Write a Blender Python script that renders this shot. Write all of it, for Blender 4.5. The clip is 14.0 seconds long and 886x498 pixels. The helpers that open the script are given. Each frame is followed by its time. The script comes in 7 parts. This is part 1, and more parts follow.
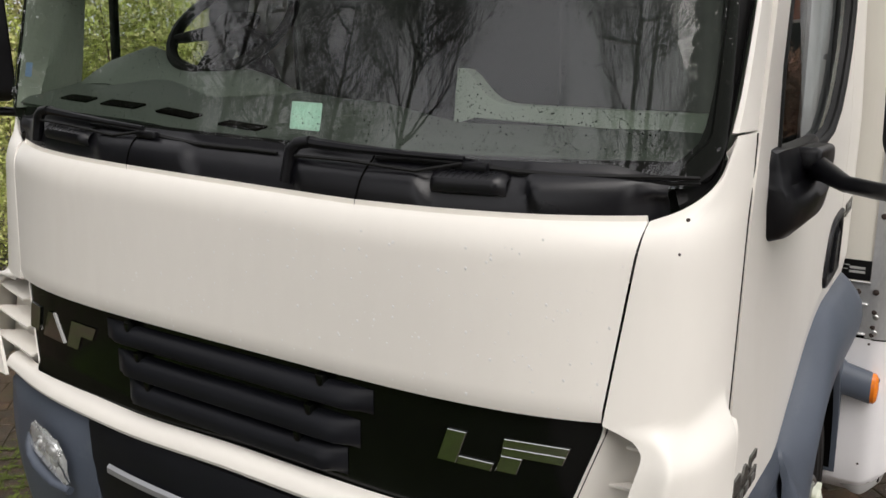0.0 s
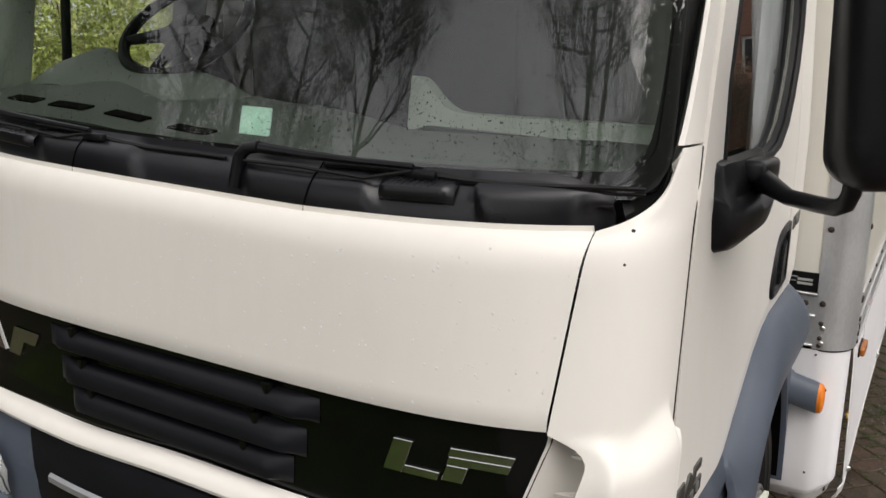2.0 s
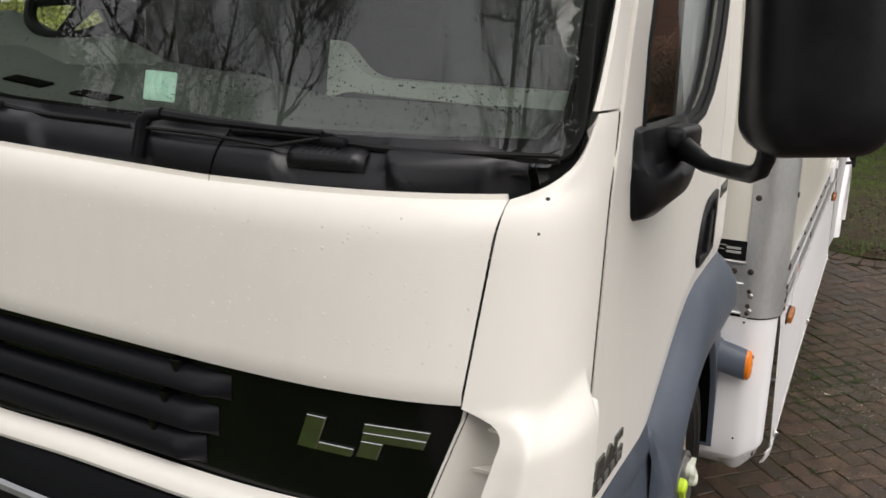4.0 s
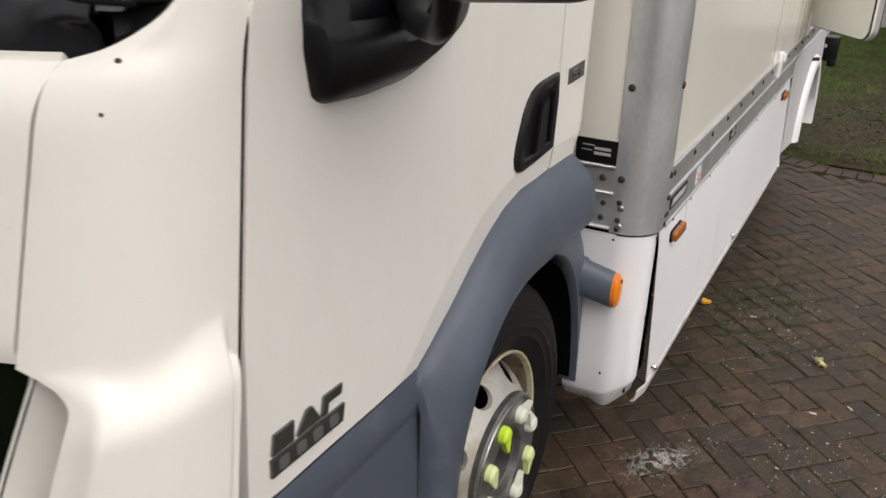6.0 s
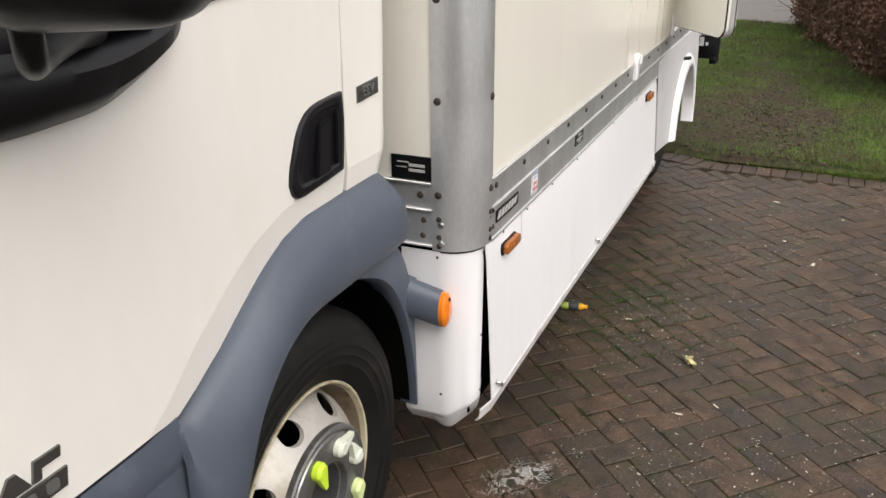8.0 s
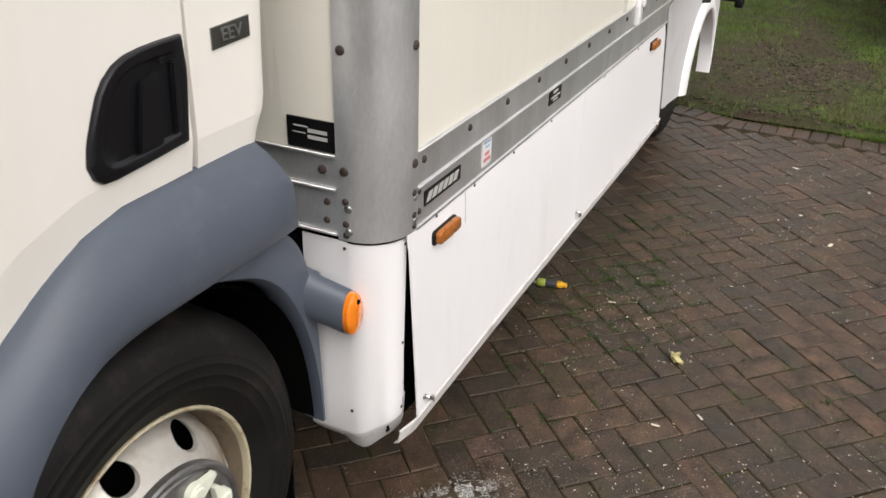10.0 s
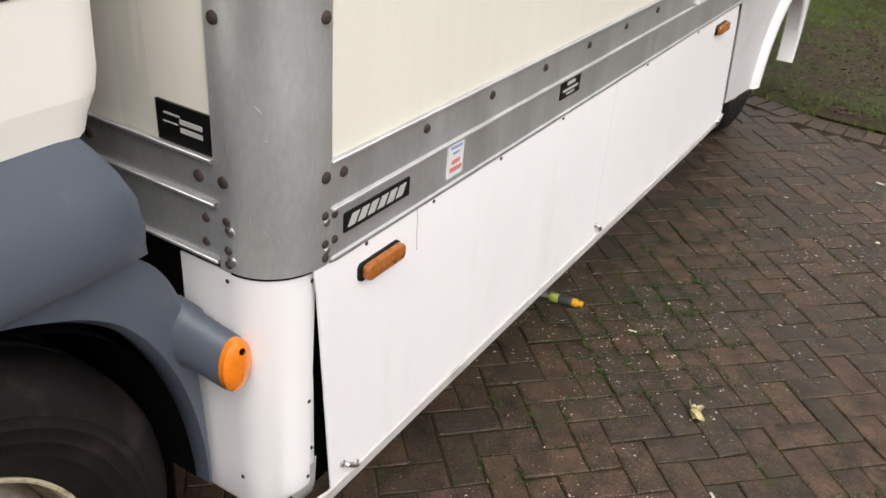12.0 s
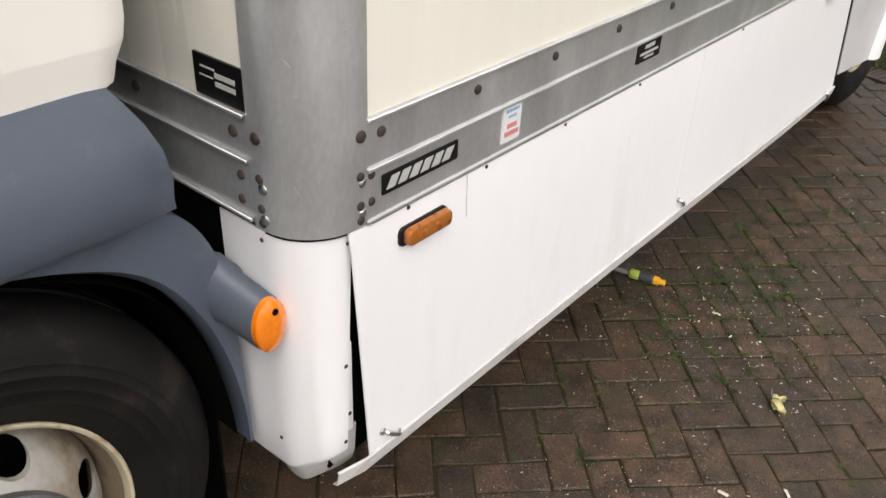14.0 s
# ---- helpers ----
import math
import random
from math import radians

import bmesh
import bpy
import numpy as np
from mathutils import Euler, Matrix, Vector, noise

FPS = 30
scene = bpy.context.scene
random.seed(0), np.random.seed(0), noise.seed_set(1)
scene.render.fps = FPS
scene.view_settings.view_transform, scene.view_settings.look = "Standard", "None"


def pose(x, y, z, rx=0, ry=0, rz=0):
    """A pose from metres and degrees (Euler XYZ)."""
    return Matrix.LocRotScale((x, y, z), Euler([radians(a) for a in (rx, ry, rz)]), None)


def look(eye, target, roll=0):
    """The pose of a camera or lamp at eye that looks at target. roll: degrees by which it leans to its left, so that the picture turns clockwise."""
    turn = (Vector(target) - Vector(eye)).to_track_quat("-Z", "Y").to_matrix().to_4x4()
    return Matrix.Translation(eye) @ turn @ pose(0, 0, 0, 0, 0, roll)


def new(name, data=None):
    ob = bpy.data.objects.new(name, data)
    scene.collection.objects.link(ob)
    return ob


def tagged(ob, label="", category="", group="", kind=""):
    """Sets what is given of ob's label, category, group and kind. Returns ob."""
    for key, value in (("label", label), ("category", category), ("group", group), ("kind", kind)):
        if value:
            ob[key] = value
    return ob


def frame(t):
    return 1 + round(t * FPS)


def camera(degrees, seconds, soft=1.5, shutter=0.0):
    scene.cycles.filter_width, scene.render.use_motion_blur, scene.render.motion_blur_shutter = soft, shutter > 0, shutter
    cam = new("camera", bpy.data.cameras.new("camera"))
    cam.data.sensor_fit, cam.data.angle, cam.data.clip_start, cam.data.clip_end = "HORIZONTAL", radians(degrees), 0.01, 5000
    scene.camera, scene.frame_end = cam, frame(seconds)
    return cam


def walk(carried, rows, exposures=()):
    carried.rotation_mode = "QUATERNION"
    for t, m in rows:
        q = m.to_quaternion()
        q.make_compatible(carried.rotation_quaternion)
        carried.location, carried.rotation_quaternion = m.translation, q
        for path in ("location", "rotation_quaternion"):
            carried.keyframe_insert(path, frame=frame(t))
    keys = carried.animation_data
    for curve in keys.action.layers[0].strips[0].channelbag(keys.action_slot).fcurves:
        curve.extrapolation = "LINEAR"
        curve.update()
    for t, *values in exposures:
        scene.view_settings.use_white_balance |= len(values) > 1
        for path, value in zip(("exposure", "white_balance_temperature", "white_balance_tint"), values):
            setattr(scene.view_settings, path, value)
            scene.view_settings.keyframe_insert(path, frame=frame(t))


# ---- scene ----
cam = camera(55.6, 14.0, 1.5, 0.35)
PATH = [
    (0, (1.397, -1.029, 2.002), (0.322, 0.575, 1.482), -1.5),
    (0.5, (1.403, -1.016, 2.004), (0.347, 0.602, 1.487), -1.8),
    (1, (1.409, -1.004, 2.002), (0.378, 0.626, 1.473), -1.6),
    (1.5, (1.415, -1.003, 1.999), (0.389, 0.638, 1.497), -0.5),
    (2, (1.42, -1.008, 2.001), (0.415, 0.646, 1.497), -0.2),
    (2.5, (1.423, -1.006, 2.0), (0.425, 0.649, 1.485), -0.5),
    (2.7, (1.422, -1.004, 1.998), (0.432, 0.655, 1.478), -0.3),
    (4.8, (1.574, -0.779, 1.948), (0.705, 0.916, 1.338), -0.1),
    (5, (1.622, -0.719, 1.928), (0.67, 0.916, 1.28), -1.0),
    (5.5, (1.683, -0.488, 1.869), (0.84, 1.159, 1.108), -1.0),
    (6, (1.733, -0.251, 1.846), (0.868, 1.368, 1.051), 1.6),
    (6.5, (1.876, -0.093, 1.845), (0.944, 1.478, 1.031), 2.8),
    (7, (1.946, -0.039, 1.851), (1.145, 1.595, 1.021), 0.5),
    (7.5, (1.971, -0.036, 1.856), (1.209, 1.635, 1.066), -0.3),
    (8, (1.998, -0.023, 1.847), (1.252, 1.667, 1.079), -0.5),
    (8.5, (2.024, 0.004, 1.835), (1.266, 1.679, 1.046), 0.3),
    (8.7, (2.026, 0.042, 1.825), (1.374, 1.744, 1.001), 1.5),
    (10.8, (2.005, 0.861, 1.739), (1.199, 2.434, 0.804), 1.5),
    (11, (2.018, 0.919, 1.728), (1.244, 2.506, 0.788), 1.5),
    (11.5, (1.983, 1.044, 1.7), (1.291, 2.673, 0.769), 6.2),
    (12, (2.004, 1.116, 1.698), (1.132, 2.608, 0.692), 4.7),
    (12.5, (2.081, 1.128, 1.709), (1.159, 2.59, 0.703), 4.4),
    (13, (2.077, 1.15, 1.694), (1.085, 2.577, 0.704), 5.5),
    (13.5, (2.071, 1.199, 1.683), (1.025, 2.559, 0.655), 4.3),
    (14, (2.067, 1.226, 1.665), (1.014, 2.54, 0.586), 2.7),
]
walk(cam, [(t, look(e, g, r)) for t, e, g, r in PATH],
     [(0, 0.10), (2.7, 0.11), (4.8, 0.07), (5.5, 0.0), (6.0, 0.02), (6.5, 0.12), (7.2, 0.42), (8.7, 0.42), (10.8, 0.36), (14, 0.36)])

# ---- world and light: overcast daylight ----
SUN_EL, SUN_ROT = radians(47), radians(124)
world = bpy.data.worlds.new("overcast")
scene.world = world
world.use_nodes = True
wt = world.node_tree
bg = wt.nodes["Background"]
sky = wt.nodes.new("ShaderNodeTexSky")
sky.sky_type = "NISHITA"
sky.sun_disc = False
sky.sun_elevation, sky.sun_rotation = SUN_EL, SUN_ROT
sky.dust_density, sky.ozone_density, sky.air_density = 4.0, 1.0, 1.0
hsv = wt.nodes.new("ShaderNodeHueSaturation")
hsv.inputs["Saturation"].default_value = 0.12
wt.links.new(sky.outputs[0], hsv.inputs["Color"])
veil = wt.nodes.new("ShaderNodeMix")
veil.data_type = "RGBA"
veil.inputs[0].default_value = 0.55
veil.inputs[7].default_value = (7.0, 6.8, 6.95, 1)
wt.links.new(hsv.outputs[0], veil.inputs[6])
wt.links.new(veil.outputs[2], bg.inputs[0])
bg.inputs[1].default_value = 0.15
sun_data = bpy.data.lights.new("sun", "SUN")
sun_data.energy, sun_data.angle, sun_data.color = 1.75, radians(60), (1.0, 0.935, 0.88)
sun = new("sun", sun_data)
sun.matrix_world = look((0, 0, 30), (-6.6, 6.2, 20.5))


# ---- materials ----
def mat(name, color, rough=0.5, metal=0.0, vary=0.15, scale=6.0, fine=60.0, bump=0.0, coat=0.0, spec=0.5, stain=None, stain_scale=2.0,
        stretch=(1, 1, 1), stain_at=(0.52, 0.72), rand=0.0, island=False, gloss_vary=0.08, placed=False, grain=0.35):
    """A surface with colour variation at two scales, a stain colour, fine relief and uneven gloss."""
    m = bpy.data.materials.new(name)
    m.use_nodes = True
    nt = m.node_tree
    n, l = nt.nodes, nt.links
    b = n["Principled BSDF"]
    tc = n.new("ShaderNodeTexCoord")
    mp = n.new("ShaderNodeMapping")
    mp.inputs["Scale"].default_value = stretch
    l.new(n.new("ShaderNodeNewGeometry").outputs["Position"] if placed else tc.outputs["Object"], mp.inputs[0])
    n1 = n.new("ShaderNodeTexNoise")
    n1.inputs["Scale"].default_value, n1.inputs["Detail"].default_value = scale, 6
    n2 = n.new("ShaderNodeTexNoise")
    n2.inputs["Scale"].default_value, n2.inputs["Detail"].default_value = fine, 4
    for t in (n1, n2):
        l.new(mp.outputs[0], t.inputs["Vector"])
    mix = n.new("ShaderNodeMath")
    mix.operation = "MULTIPLY_ADD"
    mix.inputs[1].default_value = grain
    l.new(n2.outputs[0], mix.inputs[0])
    l.new(n1.outputs[0], mix.inputs[2])
    ramp = n.new("ShaderNodeMapRange")
    ramp.inputs["From Min"].default_value, ramp.inputs["From Max"].default_value = 0.275 + grain / 2, 0.775 + grain / 2
    ramp.inputs["To Min"].default_value, ramp.inputs["To Max"].default_value = 1 - vary, 1 + vary
    l.new(mix.outputs[0], ramp.inputs[0])
    val = ramp.outputs[0]
    if rand:
        oi = n.new("ShaderNodeNewGeometry" if island else "ShaderNodeObjectInfo")
        rr = n.new("ShaderNodeMapRange")
        rr.inputs["To Min"].default_value, rr.inputs["To Max"].default_value = 1 - rand, 1 + rand
        l.new(oi.outputs["Random Per Island" if island else "Random"], rr.inputs[0])
        mu = n.new("ShaderNodeMath")
        mu.operation = "MULTIPLY"
        l.new(val, mu.inputs[0])
        l.new(rr.outputs[0], mu.inputs[1])
        val = mu.outputs[0]
    col = n.new("ShaderNodeMix")
    col.data_type, col.blend_type = "RGBA", "MULTIPLY"
    col.inputs[0].default_value = 1.0
    col.inputs[6].default_value = (*color, 1)
    l.new(val, col.inputs[7])
    out = col.outputs[2]
    if stain:
        n3 = n.new("ShaderNodeTexNoise")
        n3.inputs["Scale"].default_value, n3.inputs["Detail"].default_value = stain_scale, 8
        n3.inputs["Roughness"].default_value = 0.65
        l.new(mp.outputs[0], n3.inputs["Vector"])
        sr = n.new("ShaderNodeMapRange")
        sr.inputs["From Min"].default_value, sr.inputs["From Max"].default_value = stain_at
        l.new(n3.outputs[0], sr.inputs[0])
        sm = n.new("ShaderNodeMix")
        sm.data_type = "RGBA"
        l.new(sr.outputs[0], sm.inputs[0])
        l.new(out, sm.inputs[6])
        sm.inputs[7].default_value = (*stain, 1)
        out = sm.outputs[2]
    l.new(out, b.inputs["Base Color"])
    rm = n.new("ShaderNodeMapRange")
    rm.inputs["From Min"].default_value, rm.inputs["From Max"].default_value = 0.2, 0.8
    rm.inputs["To Min"].default_value, rm.inputs["To Max"].default_value = max(rough - gloss_vary, 0.02), min(rough + gloss_vary, 1)
    l.new(n1.outputs[0], rm.inputs[0])
    l.new(rm.outputs[0], b.inputs["Roughness"])
    b.inputs["Metallic"].default_value = metal
    b.inputs["Specular IOR Level"].default_value = spec
    b.inputs["Coat Weight"].default_value = coat
    b.inputs["Coat Roughness"].default_value = 0.08
    if bump:
        bp = n.new("ShaderNodeBump")
        bp.inputs["Strength"].default_value, bp.inputs["Distance"].default_value = bump, 0.004
        l.new(n2.outputs[0], bp.inputs["Height"])
        l.new(bp.outputs[0], b.inputs["Normal"])
    return m


def paver_mat(name, color, rand, island):
    """Damp concrete paver: grainy, with pale grit in its face and green algae in places."""
    m = mat(name, color, 0.46, vary=0.85, scale=12, fine=190, grain=0.9, bump=1.0, spec=0.42, rand=rand, island=island, stain=(0.036, 0.031, 0.022), stain_scale=1.9, stain_at=(0.46, 0.74), placed=True, gloss_vary=0.14)
    n, l = m.node_tree.nodes, m.node_tree.links
    b = n["Principled BSDF"]
    geo = n.new("ShaderNodeNewGeometry")
    col = b.inputs["Base Color"].links[0].from_socket
    for scale, lo, hi, tone, most in ((210, 0.655, 0.71, (0.42, 0.38, 0.32, 1), 0.7), (5.5, 0.55, 0.72, (0.034, 0.040, 0.012, 1), 0.6), (23, 0.58, 0.76, (0.112, 0.080, 0.056, 1), 0.5), (48, 0.54, 0.68, (0.024, 0.017, 0.012, 1), 0.7)):
        t, r, x = n.new("ShaderNodeTexNoise"), n.new("ShaderNodeMapRange"), n.new("ShaderNodeMix")
        t.inputs["Scale"].default_value, t.inputs["Detail"].default_value = scale, 2
        r.inputs["From Min"].default_value, r.inputs["From Max"].default_value, r.inputs["To Max"].default_value = lo, hi, most
        x.data_type = "RGBA"
        x.inputs[7].default_value = tone
        l.new(geo.outputs["Position"], t.inputs["Vector"])
        l.new(t.outputs[0], r.inputs[0])
        l.new(r.outputs[0], x.inputs[0])
        l.new(col, x.inputs[6])
        col = x.outputs[2]
    # single pavers lean to red or to slate
    pick = n.new("ShaderNodeNewGeometry" if island else "ShaderNodeObjectInfo").outputs["Random Per Island" if island else "Random"]
    for lo, hi, tone in ((0.30, 0.0, (0.036, 0.031, 0.027, 1)), (0.78, 1.0, (0.100, 0.048, 0.028, 1))):
        r, x = n.new("ShaderNodeMapRange"), n.new("ShaderNodeMix")
        r.inputs["From Min"].default_value, r.inputs["From Max"].default_value, r.inputs["To Max"].default_value = lo, hi, 0.3
        x.data_type = "RGBA"
        x.inputs[7].default_value = tone
        l.new(pick, r.inputs[0])
        l.new(r.outputs[0], x.inputs[0])
        l.new(col, x.inputs[6])
        col = x.outputs[2]
    l.new(col, b.inputs["Base Color"])
    return m


def glass_mat(name, tint, gloss=1.0, ior=1.5):
    """A pane: clear with a tint, and mirror-like by Fresnel."""
    m = bpy.data.materials.new(name)
    m.use_nodes = True
    n, l = m.node_tree.nodes, m.node_tree.links
    n.remove(n["Principled BSDF"])
    tr, gl, fr, mx = (n.new("ShaderNode" + k) for k in ("BsdfTransparent", "BsdfGlossy", "Fresnel", "MixShader"))
    tr.inputs[0].default_value = (*tint, 1)
    gl.inputs["Roughness"].default_value = 0.0
    gl.inputs["Color"].default_value = (gloss, gloss, gloss, 1)
    fr.inputs["IOR"].default_value = ior
    l.new(fr.outputs[0], mx.inputs[0])
    l.new(tr.outputs[0], mx.inputs[1])
    l.new(gl.outputs[0], mx.inputs[2])
    l.new(mx.outputs[0], n["Material Output"].inputs[0])
    return m


M_PAINT = mat("cream_cab_paint", (0.85, 0.818, 0.755), 0.36, vary=0.03, scale=1.6, fine=25, coat=0.22, spec=0.4, gloss_vary=0.03, stain=(0.79, 0.752, 0.68), stain_scale=3.0, stretch=(1, 1, 0.3), stain_at=(0.56, 0.85))
M_BOX = mat("cream_gelcoat", (0.86, 0.825, 0.73), 0.3, vary=0.03, scale=2, fine=40, coat=0.3, stain=(0.815, 0.772, 0.665), stain_scale=3.2, stretch=(3, 3, 0.18), stain_at=(0.52, 0.85))
M_WHITE = mat("white_plastic_sheet", (0.88, 0.865, 0.87), 0.38, vary=0.03, scale=2, fine=30, stain=(0.76, 0.73, 0.70), stain_scale=2.6, stretch=(1, 1, 0.35), stain_at=(0.55, 0.85))
M_ALU = mat("weathered_aluminium", (0.66, 0.665, 0.665), 0.40, metal=0.72, vary=0.15, scale=9, fine=140, grain=0.4, bump=0.06, stain=(0.50, 0.495, 0.48), stain_scale=7, stretch=(1, 1, 0.38), stain_at=(0.50, 0.80), gloss_vary=0.10)
M_ALU_EDGE = mat("worn_aluminium_edge", (0.72, 0.71, 0.70), 0.35, metal=0.7, vary=0.12)
M_RIVET = mat("oxidised_rivet", (0.050, 0.036, 0.031), 0.6, metal=0.0, spec=0.3, vary=0.3, fine=200)
M_BOLT = mat("bright_bolt", (0.6, 0.6, 0.58), 0.3, metal=1.0)
M_GREY = mat("grey_blue_plastic", (0.082, 0.097, 0.125), 0.40, vary=0.14, scale=4, fine=300, bump=0.08, spec=0.4, stain=(0.13, 0.145, 0.17), stain_scale=9, stain_at=(0.56, 0.85))
M_BLACK = mat("black_plastic", (0.0045, 0.0045, 0.006), 0.36, spec=0.36, vary=0.25, scale=9, fine=350, bump=0.08, stain=(0.011, 0.011, 0.013), stain_scale=12, stain_at=(0.52, 0.75))
M_COWL = mat("damp_black_cowl_plastic", (0.0055, 0.0055, 0.0075), 0.32, spec=0.5, vary=0.3, scale=8, fine=250, bump=0.06, stain=(0.012, 0.012, 0.014), stain_scale=9, stain_at=(0.52, 0.75))
M_GLOSSBLACK = mat("gloss_black_panel", (0.003, 0.0035, 0.003), 0.12, vary=0.2, spec=0.3, coat=0.1)
M_LOUVRE = mat("satin_black_louvre", (0.005, 0.0055, 0.008), 0.42, spec=0.3, vary=0.25, fine=200, bump=0.05)
M_CHROME = mat("chrome", (0.66, 0.67, 0.65), 0.09, metal=1.0, vary=0.06)
M_SILVER = mat("silver_trim", (0.45, 0.46, 0.48), 0.4, metal=0.6, vary=0.08)
M_RUBBER = mat("tyre_rubber", (0.0085, 0.0078, 0.0074), 0.60, spec=0.22, vary=0.3, scale=9, fine=120, bump=0.2, stain=(0.050, 0.034, 0.028), stain_scale=9, stretch=(1, 1, 1), stain_at=(0.56, 0.80))
M_SEAL = mat("black_rubber_seal", (0.007, 0.007, 0.007), 0.55, spec=0.25, vary=0.2)
M_RIM = mat("silver_painted_steel_wheel", (0.50, 0.475, 0.43), 0.42, metal=0.35, vary=0.12, scale=9, stain=(0.27, 0.21, 0.13), stain_scale=9, stain_at=(0.48, 0.72))
M_RIMLIP = mat("yellowed_rim_lip", (0.50, 0.45, 0.31), 0.5, vary=0.2, stain=(0.20, 0.10, 0.04), stain_scale=18, stain_at=(0.52, 0.68))
M_RIMINNER = mat("rusty_rim_inside", (0.20, 0.155, 0.105), 0.6, vary=0.25, stain=(0.08, 0.05, 0.03), stain_scale=12, stain_at=(0.48, 0.66))
M_HUB = mat("wheel_hub_steel", (0.27, 0.27, 0.27), 0.36, metal=0.8, vary=0.25, scale=12, stain=(0.14, 0.11, 0.08), stain_scale=14, stain_at=(0.5, 0.75))
# near-black; also stands for shade in the wheel arches, hub and gaps
M_DARK = mat("black_underbody_and_shade", (0.003, 0.0028, 0.0025), 0.9, spec=0.05, vary=0.3)
M_AMBER = mat("amber_lens", (0.85, 0.22, 0.01), 0.15, vary=0.15, scale=40, coat=0.6)
M_DIRTY_AMBER = mat("dull_amber_lens", (0.36, 0.115, 0.018), 0.3, vary=0.25, scale=50, coat=0.4)
M_LIME = mat("lime_plastic", (0.62, 0.85, 0.05), 0.4, vary=0.08)
M_FADED = mat("faded_plastic", (0.72, 0.74, 0.62), 0.5, vary=0.1)
M_FADEDLIME = mat("faded_lime_plastic", (0.68, 0.76, 0.36), 0.5, vary=0.1)
M_PLATE = mat("black_label_plate", (0.006, 0.006, 0.006), 0.35, spec=0.3, vary=0.2)
M_LETTER = mat("silver_lettering", (0.47, 0.47, 0.45), 0.4, vary=0.08, fine=150)
M_WHITELABEL = mat("white_label", (0.75, 0.75, 0.76), 0.4, vary=0.04)
M_RED = mat("red_print", (0.62, 0.24, 0.22), 0.5)
M_BLUE = mat("blue_print", (0.30, 0.42, 0.60), 0.5)
M_DASH = mat("grey_green_dashboard", (0.105, 0.125, 0.11), 0.6, vary=0.08, fine=300, bump=0.05)
M_DASHLIGHT = mat("pale_grey_trim", (0.38, 0.43, 0.37), 0.55, vary=0.05)
M_HOOD = mat("grey_green_hood", (0.17, 0.20, 0.175), 0.6, vary=0.06, fine=300, bump=0.05)
M_WINDOWSTRIP = mat("grey_window_strip", (0.40, 0.43, 0.45), 0.9, vary=0.1, stretch=(8, 8, 0.4))
M_STICKER = mat("pale_green_paper", (0.55, 0.78, 0.68), 0.7, vary=0.06, scale=30, stain=(0.75, 0.85, 0.80), stain_scale=30)
M_PAVER = paver_mat("wet_brown_paver", (0.068, 0.041, 0.0245), 0.24, False)
M_PAVERREST = paver_mat("wet_brown_pavers", (0.068, 0.041, 0.0245), 0.24, True)
M_PAVERED = paver_mat("reddish_paver", (0.115, 0.066, 0.048), 0.2, False)
M_JOINT = mat("mossy_joint_sand", (0.032, 0.026, 0.012), 0.95, spec=0.15, vary=0.55, scale=3, fine=90, bump=0.6, stain=(0.030, 0.042, 0.010), stain_scale=1.7, stain_at=(0.54, 0.68))
M_MOSS = mat("moss", (0.034, 0.052, 0.009), 0.95, vary=0.4)
M_BRIGHTMOSS = mat("yellow_green_moss", (0.105, 0.135, 0.022), 0.95, vary=0.4)
M_SOIL = mat("grassy_soil", (0.045, 0.052, 0.018), 0.95, vary=0.5, scale=7, fine=60, bump=1.0, spec=0.2, stain=(0.050, 0.037, 0.024), stain_scale=1.6, stain_at=(0.44, 0.56))
M_GRASS = mat("grass_blade", (0.108, 0.182, 0.022), 0.6, vary=0.5, scale=1.5, fine=30, stain=(0.105, 0.105, 0.030), stain_scale=2.2, stain_at=(0.5, 0.7), placed=True)
M_ROAD = mat("pale_asphalt", (0.155, 0.142, 0.13), 0.8, vary=0.12, scale=1, fine=80, bump=0.3)
M_BARK = mat("dark_wet_bark", (0.028, 0.024, 0.019), 0.8, vary=0.35, scale=9, fine=60, bump=0.5)
M_TWIG = mat("hedge_twig", (0.13, 0.085, 0.06), 0.8, vary=0.3)
M_LEAFBROWN = mat("beech_leaf", (0.23, 0.115, 0.068), 0.6, vary=0.55, scale=5, fine=40, stain=(0.09, 0.10, 0.035), stain_scale=2.5, stain_at=(0.5, 0.66))
M_LEAFGREEN = mat("shrub_leaf", (0.46, 0.52, 0.14), 0.55, vary=0.5, scale=5, stain=(0.72, 0.68, 0.34), stain_scale=7, stain_at=(0.48, 0.62))
M_LEAFDARK = mat("evergreen_leaf", (0.025, 0.05, 0.018), 0.6, vary=0.4, scale=4)
M_CHIP = mat("pale_wood_chip", (0.62, 0.56, 0.46), 0.8, vary=0.2)
M_POWDER = mat("white_powder", (0.78, 0.77, 0.75), 0.9, vary=0.15)
M_DEADLEAF = mat("yellowed_leaf", (0.47, 0.42, 0.21), 0.7, vary=0.4, scale=40)
M_HOSE = mat("grey_hose", (0.22, 0.21, 0.18), 0.5, vary=0.1)
M_HOSEGREY = mat("dark_grey_connector", (0.05, 0.055, 0.06), 0.45, vary=0.1)
M_HOSEYELLOW = mat("yellow_connector", (0.80, 0.42, 0.02), 0.4, vary=0.1)
M_ROOF = mat("roof_tile", (0.12, 0.07, 0.055), 0.8, vary=0.25)
M_UPVC = mat("white_window_frame", (0.78, 0.78, 0.75), 0.4, vary=0.03)
# white base colour paints the glint of the drops
M_DROP = mat("white_glint_drop", (0.92, 0.91, 0.88), 0.25, vary=0.0, spec=0.5)
G_SCREEN = glass_mat("tinted_windscreen_glass", (0.90, 0.96, 0.91), 1.0, 1.86)
